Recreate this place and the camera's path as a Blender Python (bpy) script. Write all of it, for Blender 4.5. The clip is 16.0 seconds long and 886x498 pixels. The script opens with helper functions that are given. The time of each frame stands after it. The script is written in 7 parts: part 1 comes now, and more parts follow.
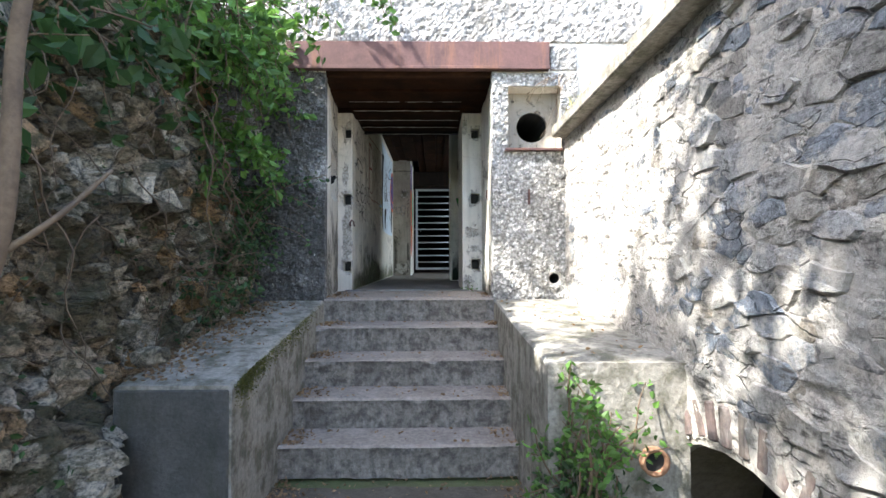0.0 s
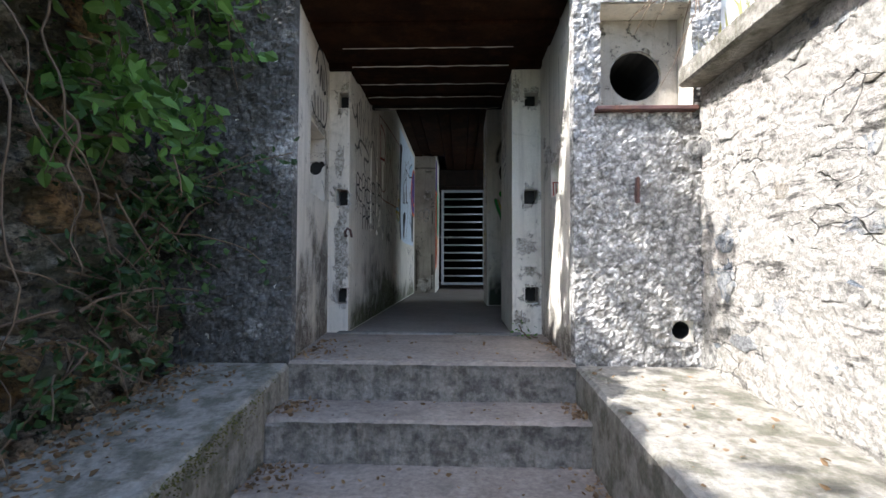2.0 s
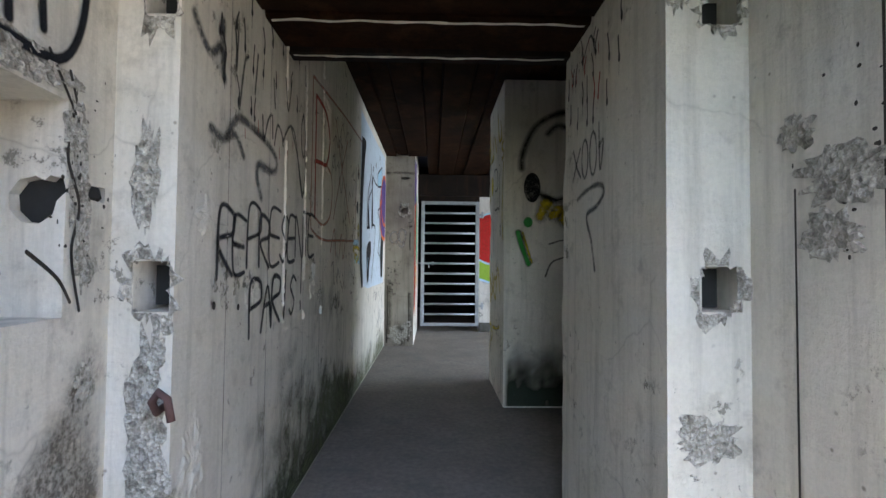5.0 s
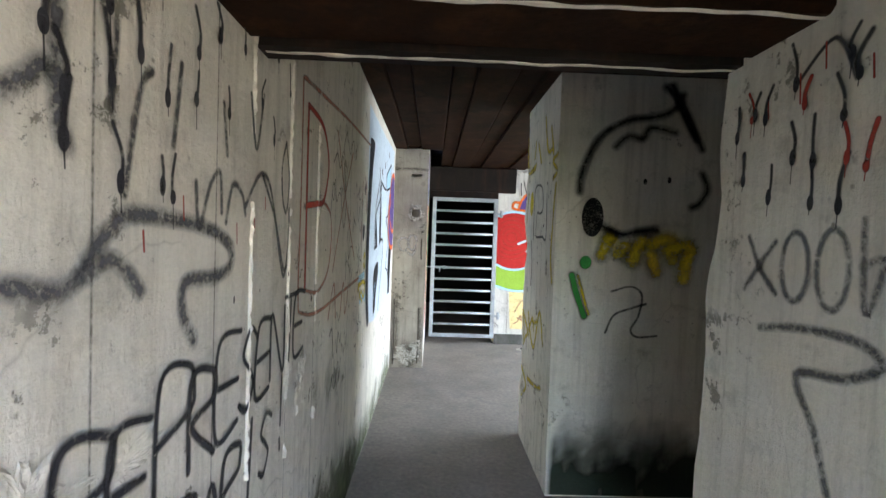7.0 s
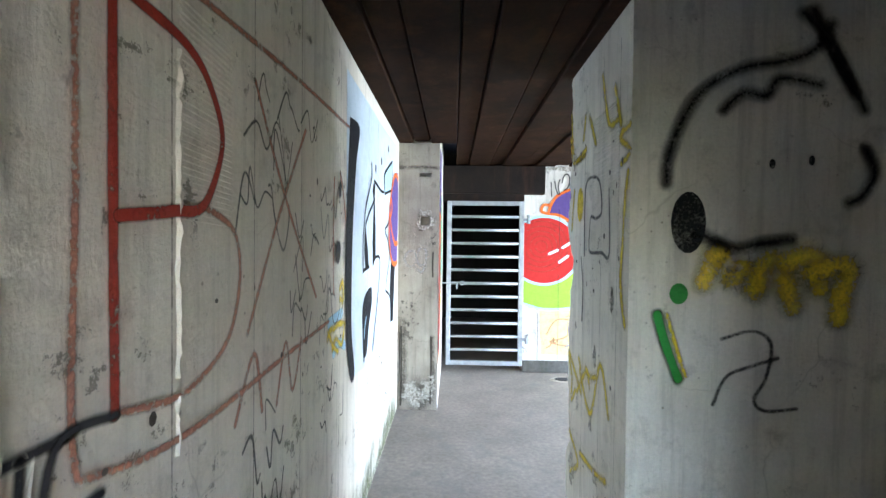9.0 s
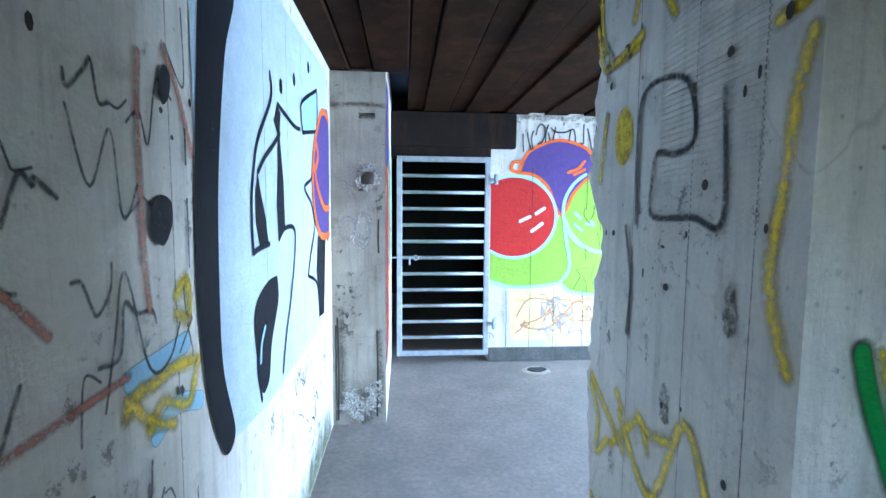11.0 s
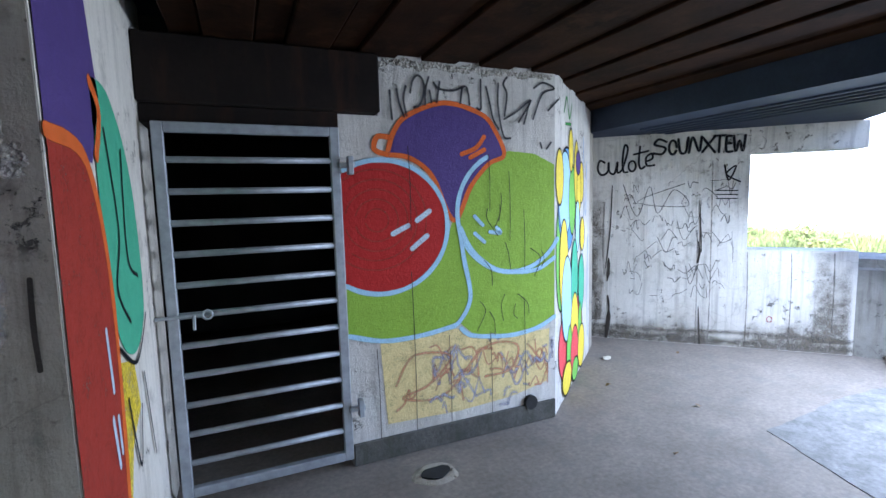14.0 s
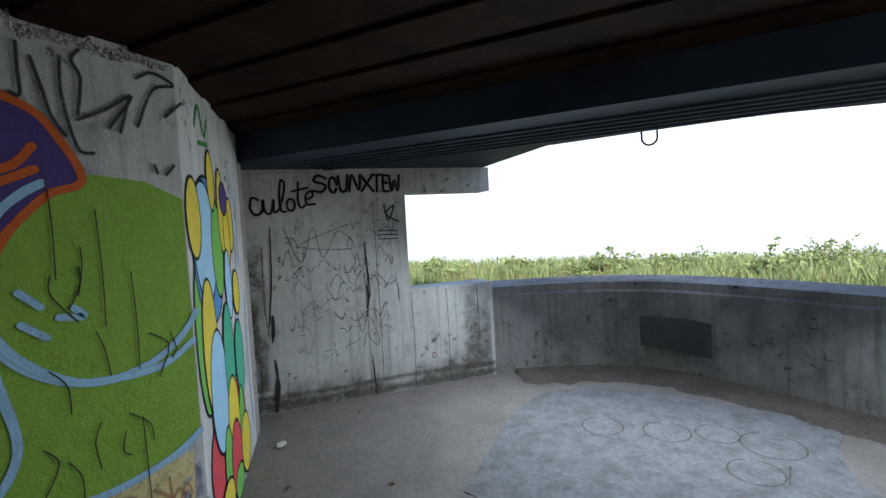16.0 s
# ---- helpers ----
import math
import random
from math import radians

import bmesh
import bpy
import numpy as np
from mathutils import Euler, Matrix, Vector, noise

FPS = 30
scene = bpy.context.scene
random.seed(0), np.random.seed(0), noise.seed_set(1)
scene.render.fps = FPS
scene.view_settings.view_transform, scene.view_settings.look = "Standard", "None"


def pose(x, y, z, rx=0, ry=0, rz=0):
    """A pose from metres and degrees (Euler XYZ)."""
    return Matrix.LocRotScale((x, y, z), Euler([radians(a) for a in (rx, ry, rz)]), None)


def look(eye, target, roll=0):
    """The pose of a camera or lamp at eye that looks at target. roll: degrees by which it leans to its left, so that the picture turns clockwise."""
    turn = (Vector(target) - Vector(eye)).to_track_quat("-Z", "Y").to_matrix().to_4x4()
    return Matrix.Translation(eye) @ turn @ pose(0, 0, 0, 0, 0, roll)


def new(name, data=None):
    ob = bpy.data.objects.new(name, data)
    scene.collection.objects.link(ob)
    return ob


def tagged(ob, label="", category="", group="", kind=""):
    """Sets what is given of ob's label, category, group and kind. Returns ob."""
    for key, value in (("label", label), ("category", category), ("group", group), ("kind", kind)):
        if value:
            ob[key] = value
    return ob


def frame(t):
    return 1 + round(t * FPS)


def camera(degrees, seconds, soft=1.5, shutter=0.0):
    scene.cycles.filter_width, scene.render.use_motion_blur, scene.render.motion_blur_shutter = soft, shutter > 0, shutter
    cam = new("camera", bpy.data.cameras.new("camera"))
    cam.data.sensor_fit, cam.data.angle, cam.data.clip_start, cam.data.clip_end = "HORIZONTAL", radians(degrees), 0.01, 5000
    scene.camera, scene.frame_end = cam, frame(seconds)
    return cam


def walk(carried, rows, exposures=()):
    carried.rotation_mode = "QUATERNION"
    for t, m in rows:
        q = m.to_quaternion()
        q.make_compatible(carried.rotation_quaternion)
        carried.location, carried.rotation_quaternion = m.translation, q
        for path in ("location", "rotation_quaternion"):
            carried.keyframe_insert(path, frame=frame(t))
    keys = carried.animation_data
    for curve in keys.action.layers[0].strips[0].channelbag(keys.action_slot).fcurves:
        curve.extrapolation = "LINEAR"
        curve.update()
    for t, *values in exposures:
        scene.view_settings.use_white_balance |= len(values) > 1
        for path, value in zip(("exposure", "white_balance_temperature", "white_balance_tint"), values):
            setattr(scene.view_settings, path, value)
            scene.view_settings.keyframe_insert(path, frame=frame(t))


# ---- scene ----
cam = camera(86.6, 16.0)
PATH = [
    (0, (0.37, 0.241, 1.332), (0.402, 2.241, 1.376), -0.2),
    (0.5, (0.358, 0.534, 1.362), (0.364, 2.533, 1.423), 0.2),
    (1, (0.303, 0.94, 1.421), (0.268, 2.938, 1.495), 0.2),
    (1.5, (0.302, 1.392, 1.434), (0.236, 3.39, 1.497), 0.3),
    (2, (0.293, 1.886, 1.489), (0.218, 3.883, 1.556), 0.2),
    (2.5, (0.244, 2.358, 1.585), (0.185, 4.355, 1.684), -0.3),
    (3, (0.236, 2.841, 1.62), (0.21, 4.837, 1.742), -0.9),
    (3.5, (0.205, 3.274, 1.678), (0.156, 5.27, 1.793), -1.0),
    (4, (0.152, 3.622, 1.841), (0.131, 5.619, 1.96), -0.5),
    (4.5, (0.13, 3.883, 1.938), (0.152, 5.881, 2.037), -0.1),
    (7, (-0.078, 4.915, 2.469), (-0.034, 6.914, 2.411), 2.0),
    (7.5, (-0.082, 5.072, 2.508), (-0.034, 7.071, 2.469), 1.3),
    (8, (-0.028, 5.359, 2.515), (-0.017, 7.359, 2.496), 0.9),
    (8.5, (0.013, 5.574, 2.534), (-0.037, 7.573, 2.51), 0.5),
    (9, (-0.02, 5.852, 2.524), (-0.064, 7.851, 2.489), 0.7),
    (11.5, (-0.032, 7.164, 2.49), (0.157, 9.146, 2.309), 0.4),
    (12, (0.007, 7.509, 2.485), (0.168, 9.495, 2.308), 0.7),
    (12.5, (0.038, 7.808, 2.495), (0.225, 9.791, 2.313), 1.6),
    (13, (0.052, 8.122, 2.55), (0.388, 10.085, 2.371), 1.2),
    (13.5, (0.129, 8.418, 2.539), (0.622, 10.346, 2.33), -0.3),
    (14, (0.257, 8.664, 2.581), (1.046, 10.489, 2.372), -1.5),
    (14.5, (0.367, 8.893, 2.609), (1.525, 10.515, 2.441), -2.3),
    (15, (0.46, 9.083, 2.618), (1.907, 10.456, 2.473), -3.2),
    (15.5, (0.665, 9.223, 2.632), (2.295, 10.375, 2.508), -3.9),
    (16, (0.866, 9.36, 2.62), (2.657, 10.245, 2.519), -3.1),
]
# the clip's camera opens up as it goes indoors
STOPS = [(0, 2.75, 6150, 10), (1.5, 2.35, 6050, 11), (2.5, 2.15, 5850, 13), (3.5, 2.4, 5800, 12), (4.5, 2.95, 6100, 14), (5.7, 4.0, 6200, 10), (7, 4.42, 6350, 12), (9, 5.0, 5900, 11), (11.5, 4.5, 4700, 8), (12.5, 3.45, 4950, 10), (13.5, 3.1, 5350, 19), (14.5, 2.55, 5600, 13), (16, 1.3, 5950, 10)]
walk(cam, [(t, look(eye, target, roll)) for t, eye, target, roll in PATH], STOPS)

# ---- world, sun, exposure ----
ELEV = radians(45)
world = bpy.data.worlds.new("world")
scene.world = world
world.use_nodes = True
wn = world.node_tree.nodes
sky = wn.new("ShaderNodeTexSky")
sky.sky_type, sky.sun_disc = "NISHITA", False
sky.sun_elevation, sky.sun_rotation = ELEV, math.atan2(-1.25, -0.62)
sky.air_density, sky.dust_density = 1.0, 2.0
wn["Background"].inputs["Strength"].default_value = 0.15
world.node_tree.links.new(sky.outputs[0], wn["Background"].inputs["Color"])
sun_data = bpy.data.lights.new("sun", "SUN")
sun_data.energy, sun_data.angle, sun_data.color = 2.7, radians(0.6), (1.0, 0.95, 0.87)
sun = new("sun", sun_data)
sun.matrix_world = look((-6, -2, 9), (-6 + 1.25, -2 + 0.62, 9 - math.tan(ELEV) * math.hypot(1.25, 0.62)))

# area lamp added in the wide gun opening to boost its sky light
opening = bpy.data.lights.new("opening_fill", "AREA")
opening.shape, opening.size, opening.size_y, opening.energy, opening.color = "RECTANGLE", 3.2, 0.7, 25.0, (0.84, 0.93, 1.0)
lamp = new("opening_fill", opening)
lamp.matrix_world = look((4.75, 9.5, 2.38), (2.3, 9.8, -0.4))

# ---- materials ----
def material(name, rough=0.85, metal=0.0):
    m = bpy.data.materials.new(name)
    m.use_nodes = True
    b = m.node_tree.nodes["Principled BSDF"]
    b.inputs["Roughness"].default_value = rough
    b.inputs["Metallic"].default_value = metal
    return m, m.node_tree, b


def node(nt, kind, **values):
    n = nt.nodes.new(kind)
    for key, v in values.items():
        n.inputs[key.replace("_", " ")].default_value = v
    return n


def coords(nt, scale=(1, 1, 1)):
    c = nt.nodes.new("ShaderNodeNewGeometry")
    mp = nt.nodes.new("ShaderNodeMapping")
    mp.inputs["Scale"].default_value = scale
    nt.links.new(c.outputs["Position"], mp.inputs["Vector"])
    return mp.outputs["Vector"]


def noise_at(nt, vec, scale, detail=4.0, rough=0.55):
    n = node(nt, "ShaderNodeTexNoise", Scale=scale, Detail=detail, Roughness=rough)
    nt.links.new(vec, n.inputs["Vector"])
    return n.outputs["Fac"]


def noise_color(nt, vec, scale):
    n = node(nt, "ShaderNodeTexNoise", Scale=scale, Detail=4.0)
    nt.links.new(vec, n.inputs["Vector"])
    return n.outputs["Color"]


def ramp(nt, fac, stops):
    r = nt.nodes.new("ShaderNodeValToRGB")
    e = r.color_ramp.elements
    while len(e) < len(stops):
        e.new(0.5)
    for el, (p, c) in zip(e, stops):
        el.position, el.color = p, (*c, 1) if len(c) == 3 else c
    nt.links.new(fac, r.inputs["Fac"])
    return r.outputs["Color"]


def mix(nt, fac, a, b, how="MIX"):
    m = nt.nodes.new("ShaderNodeMixRGB")
    m.blend_type = how
    for sock, v in ((m.inputs["Fac"], fac), (m.inputs["Color1"], a), (m.inputs["Color2"], b)):
        if isinstance(v, (int, float)):
            sock.default_value = v
        elif isinstance(v, tuple):
            sock.default_value = (*v, 1) if len(v) == 3 else v
        else:
            nt.links.new(v, sock)
    return m.outputs["Color"]


def bump(nt, b, height, strength=0.4, dist=0.01):
    n = nt.nodes.new("ShaderNodeBump")
    n.inputs["Strength"].default_value, n.inputs["Distance"].default_value = strength, dist
    nt.links.new(height, n.inputs["Height"])
    nt.links.new(n.outputs["Normal"], b.inputs["Normal"])


def mottled(name, base, dark, grain=60, blot=2.5, rough=0.88, metal=0.0, amount=0.5, relief=0.35, dist=0.006, stain=None, streak=1.0, island=0.0, sharp=0.15):
    """A weathered surface: blotches, fine grain and an optional stain colour with streaks running down."""
    m, nt, b = material(name, rough, metal)
    v = coords(nt)
    fine = noise_at(nt, v, grain, 5, 0.65)
    big = noise_at(nt, v, blot, 6, 0.62)
    col = mix(nt, ramp(nt, big, [(0.53 - sharp, (0, 0, 0)), (0.53 + sharp, (1, 1, 1))]), base, dark)
    col = mix(nt, amount, col, ramp(nt, fine, [(0.25, (0.35, 0.35, 0.35)), (0.75, (1, 1, 1))]), "MULTIPLY")
    if stain:
        sv = coords(nt, (1, 1, 1 / (1 + 5 * streak)))
        s = noise_at(nt, sv, 5.5, 6, 0.7)
        col = mix(nt, ramp(nt, s, [(0.52, (0, 0, 0)), (0.72, (0.75, 0.75, 0.75))]), col, stain)
    if island:
        info = nt.nodes.new("ShaderNodeObjectInfo")
        col = mix(nt, island, col, ramp(nt, info.outputs["Random"], [(0.0, (0.42, 0.46, 0.50)), (0.3, (0.85, 0.80, 0.70)), (0.6, (0.70, 0.74, 0.78)), (1.0, (1.2, 1.15, 1.05))]), "MULTIPLY")
    nt.links.new(col, b.inputs["Base Color"])
    bump(nt, b, mix(nt, 0.45, fine, big), relief, dist)
    return m


def plain(name, color, rough=0.6, metal=0.0, wear=0.35, grain=25):
    """A paint or metal with light wear and grain."""
    m, nt, b = material(name, rough, metal)
    v = coords(nt)
    n = noise_at(nt, v, grain, 5, 0.6)
    g = noise_at(nt, v, grain * 7, 3, 0.6)
    col = mix(nt, wear, color, ramp(nt, n, [(0.3, (0.5, 0.5, 0.5)), (0.65, (1.1, 1.1, 1.1))]), "MULTIPLY")
    nt.links.new(col, b.inputs["Base Color"])
    bump(nt, b, g, 0.2, 0.003)
    return m


def board_concrete(name, base, dark, stain, line=0.26, relief=0.5):
    """Painted concrete cast against upright boards, with faint seams, pits and runs."""
    m, nt, b = material(name, 0.9)
    v = coords(nt)
    fine, big = noise_at(nt, v, 75, 6, 0.7), noise_at(nt, v, 1.7, 7, 0.62)
    vertical = noise_at(nt, coords(nt, (9, 9, 0.5)), 2.2, 6, 0.65)
    blot = noise_at(nt, v, 6.0, 7, 0.7)
    pits = node(nt, "ShaderNodeTexVoronoi", Scale=22.0)
    nt.links.new(v, pits.inputs["Vector"])
    col = mix(nt, ramp(nt, big, [(0.4, (0, 0, 0)), (0.66, (1, 1, 1))]), base, dark)
    col = mix(nt, ramp(nt, vertical, [(0.5, (0, 0, 0)), (0.75, (0.55, 0.55, 0.55))]), col, stain)
    col = mix(nt, ramp(nt, blot, [(0.56, (0, 0, 0)), (0.7, (0.6, 0.6, 0.6))]), col, stain)
    pit = ramp(nt, pits.outputs["Distance"], [(0.05, (0.45, 0.43, 0.4)), (0.13, (1, 1, 1))])
    gate_n = ramp(nt, noise_at(nt, v, 3.1, 3), [(0.5, (0, 0, 0)), (0.62, (1, 1, 1))])
    col = mix(nt, gate_n, col, mix(nt, 1.0, col, pit, "MULTIPLY"))
    col = mix(nt, 0.2, col, ramp(nt, fine, [(0.3, (0.4, 0.4, 0.4)), (0.7, (1, 1, 1))]), "MULTIPLY")
    runs = noise_at(nt, coords(nt, (9, 9, 2.2)), 2.4, 5, 0.65)
    cells = nt.nodes.new("ShaderNodeTexVoronoi")
    cells.feature = "DISTANCE_TO_EDGE"
    cells.inputs["Scale"].default_value = 1.5
    nt.links.new(mix(nt, 0.35, v, noise_color(nt, v, 2.2), "ADD"), cells.inputs["Vector"])
    hair = ramp(nt, cells.outputs["Distance"], [(0.0, (0.3, 0.28, 0.25)), (0.006, (1, 1, 1))])
    worn = ramp(nt, noise_at(nt, v, 1.1, 4), [(0.5, (0, 0, 0)), (0.58, (1, 1, 1))])
    col = mix(nt, worn, col, mix(nt, 0.3, col, hair, "MULTIPLY"))
    flake = ramp(nt, noise_at(nt, v, 13, 9, 0.78), [(0.575, (0, 0, 0)), (0.60, (1, 1, 1))])
    patchy = ramp(nt, noise_at(nt, v, 1.9, 5, 0.65), [(0.5, (0, 0, 0)), (0.56, (1, 1, 1))])
    chips = mix(nt, 1.0, flake, patchy, "MULTIPLY")
    col = mix(nt, chips, col, tuple(0.75 * c for c in stain))
    col = mix(nt, 0.16, col, ramp(nt, runs, [(0.3, (0.62, 0.6, 0.56)), (0.55, (1, 1, 1))]), "MULTIPLY")
    nt.links.new(col, b.inputs["Base Color"])
    ripple = noise_at(nt, coords(nt, (3.0, 3.0, 11.0)), 2.0, 5, 0.6)
    b.inputs["Specular IOR Level"].default_value = 0.2
    bump(nt, b, mix(nt, 0.3, mix(nt, 0.22, mix(nt, 0.45, mix(nt, 0.4, fine, mix(nt, 0.5, blot, pit)), runs), ripple), mix(nt, 1.0, (1, 1, 1), chips, "SUBTRACT")), relief, 0.03)
    return m


M = {}


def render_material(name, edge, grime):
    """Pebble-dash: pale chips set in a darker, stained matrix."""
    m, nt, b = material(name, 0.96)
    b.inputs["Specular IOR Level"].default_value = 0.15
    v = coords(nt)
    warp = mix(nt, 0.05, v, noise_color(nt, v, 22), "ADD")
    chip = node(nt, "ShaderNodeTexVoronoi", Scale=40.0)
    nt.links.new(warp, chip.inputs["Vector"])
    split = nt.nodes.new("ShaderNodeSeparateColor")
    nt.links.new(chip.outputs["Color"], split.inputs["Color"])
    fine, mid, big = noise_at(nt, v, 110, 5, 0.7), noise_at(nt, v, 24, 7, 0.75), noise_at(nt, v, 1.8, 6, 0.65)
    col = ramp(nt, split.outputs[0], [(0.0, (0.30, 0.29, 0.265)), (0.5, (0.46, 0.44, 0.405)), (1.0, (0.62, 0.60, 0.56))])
    # chip rims and hollows darkened, relief shade put into the colour
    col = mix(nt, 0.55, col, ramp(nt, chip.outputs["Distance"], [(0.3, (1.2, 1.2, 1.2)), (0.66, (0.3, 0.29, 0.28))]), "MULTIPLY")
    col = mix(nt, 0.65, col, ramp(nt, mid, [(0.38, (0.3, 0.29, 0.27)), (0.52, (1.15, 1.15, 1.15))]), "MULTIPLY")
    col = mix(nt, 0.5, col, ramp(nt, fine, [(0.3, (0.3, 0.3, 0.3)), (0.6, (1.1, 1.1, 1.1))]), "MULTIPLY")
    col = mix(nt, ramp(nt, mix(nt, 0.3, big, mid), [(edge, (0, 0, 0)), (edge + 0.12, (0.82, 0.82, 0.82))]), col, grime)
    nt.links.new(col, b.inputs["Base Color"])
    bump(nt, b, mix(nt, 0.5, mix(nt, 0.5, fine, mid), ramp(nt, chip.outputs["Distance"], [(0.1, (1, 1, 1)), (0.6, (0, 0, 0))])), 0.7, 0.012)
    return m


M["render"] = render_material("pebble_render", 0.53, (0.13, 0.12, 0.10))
# left facade copy: algae stain spread and blackened to paint in its shade too
M["render_shaded"] = render_material("algae_shaded_render", 0.37, (0.035, 0.034, 0.03))
M["wall"] = board_concrete("painted_concrete", (0.76, 0.715, 0.625), (0.65, 0.61, 0.525), (0.36, 0.335, 0.28), relief=0.65)
M["raw"] = board_concrete("raw_concrete", (0.46, 0.42, 0.35), (0.29, 0.26, 0.215), (0.11, 0.10, 0.085), relief=0.9)
M["parapet"] = board_concrete("parapet_concrete", (0.33, 0.32, 0.295), (0.17, 0.165, 0.15), (0.075, 0.072, 0.062), relief=0.9)
M["white"] = board_concrete("white_concrete", (0.71, 0.68, 0.625), (0.56, 0.535, 0.485), (0.22, 0.205, 0.175), relief=0.9)
M["floor"] = mottled("floor_concrete", (0.31, 0.268, 0.228), (0.215, 0.182, 0.152), 32, 2.6, 0.85, amount=0.65, relief=0.4, stain=(0.15, 0.14, 0.125), streak=0, sharp=0.22)
M["patch"] = mottled("screed_patch", (0.25, 0.245, 0.235), (0.165, 0.16, 0.15), 30, 7.0, 0.82, amount=0.7, relief=0.8, stain=(0.15, 0.145, 0.135), streak=0, sharp=0.1)
M["step"] = mottled("step_concrete", (0.33, 0.30, 0.255), (0.135, 0.12, 0.10), 42, 17.0, 0.95, amount=0.9, relief=1.0, dist=0.02, stain=(0.07, 0.062, 0.052), streak=0.2, sharp=0.1)
M["landing"] = mottled("sandy_concrete", (0.42, 0.355, 0.295), (0.30, 0.25, 0.205), 38, 4.2, 0.92, amount=0.8, relief=0.6, stain=(0.15, 0.13, 0.105), streak=0)
M["moss"] = mottled("mossy_concrete", (0.40, 0.37, 0.31), (0.20, 0.185, 0.14), 40, 9.0, 0.95, amount=0.75, relief=1.0, dist=0.02, stain=(0.075, 0.075, 0.04), streak=1.0, sharp=0.07)


def stone_material(name, joined, lime=False):
    """Rubble stone, each of its own tint, with mortar smeared over it and dark bedding veins."""
    m, nt, b = material(name, 0.92)
    v = coords(nt)
    lot = nt.nodes.new("ShaderNodeNewGeometry").outputs["Random Per Island"] if joined else nt.nodes.new("ShaderNodeObjectInfo").outputs["Random"]
    tint = ramp(nt, lot, [(0.0, (0.13, 0.155, 0.185)), (0.2, (0.28, 0.245, 0.19)), (0.4, (0.19, 0.215, 0.245)), (0.6, (0.36, 0.335, 0.285)), (0.8, (0.23, 0.25, 0.27)), (1.0, (0.40, 0.385, 0.35))])
    fine, mid = noise_at(nt, v, 34, 7, 0.72), noise_at(nt, v, 9, 6, 0.68)
    vein = noise_at(nt, coords(nt, (1, 2.0, 9)), 2.4, 7, 0.72)
    tint = mix(nt, 0.75, tint, (0.46, 0.43, 0.38)) if lime else tint
    grit = noise_at(nt, v, 95, 6, 0.75)
    col = mix(nt, 0.85, tint, ramp(nt, mix(nt, 0.45, fine, grit), [(0.36, (0.28, 0.28, 0.28)), (0.55, (1.35, 1.35, 1.35))]), "MULTIPLY")
    col = mix(nt, ramp(nt, vein, [(0.54, (0, 0, 0)), (0.62, (0.85, 0.85, 0.85))]), col, (0.07, 0.065, 0.058))
    smear = ramp(nt, noise_at(nt, v, 5.2, 8, 0.74), [(0.49, (0, 0, 0)), (0.55, (0.92, 0.92, 0.92))])
    col = mix(nt, smear, col, mix(nt, 0.7, (0.56, 0.53, 0.47), ramp(nt, fine, [(0.3, (0.4, 0.4, 0.4)), (0.65, (1, 1, 1))]), "MULTIPLY"))
    joint = nt.nodes.new("ShaderNodeTexVoronoi")
    joint.feature = "DISTANCE_TO_EDGE"
    joint.inputs["Scale"].default_value = 6.5
    nt.links.new(mix(nt, 0.16, coords(nt, (1, 0.8, 1.7)), noise_color(nt, v, 5.0), "ADD"), joint.inputs["Vector"])
    gap = ramp(nt, joint.outputs["Distance"], [(0.008, (0, 0, 0)), (0.026, (1, 1, 1))])
    open_joint = mix(nt, ramp(nt, noise_at(nt, v, 3.3, 5, 0.7), [(0.53, (0, 0, 0)), (0.58, (1, 1, 1))]), (1, 1, 1), gap)
    col = mix(nt, 0.6, col, open_joint, "MULTIPLY")
    nt.links.new(col, b.inputs["Base Color"])
    b.inputs["Specular IOR Level"].default_value = 0.2
    bump(nt, b, mix(nt, 0.4, mix(nt, 0.35, mix(nt, 0.5, mix(nt, 0.5, fine, mid), vein), grit), open_joint), 1.0, 0.06)
    return m


M["stone"] = stone_material("rubble_stone", False)
M["small_stone"] = stone_material("small_rubble_stone", True)
M["mortar"] = stone_material("lime_mortar", False, True)


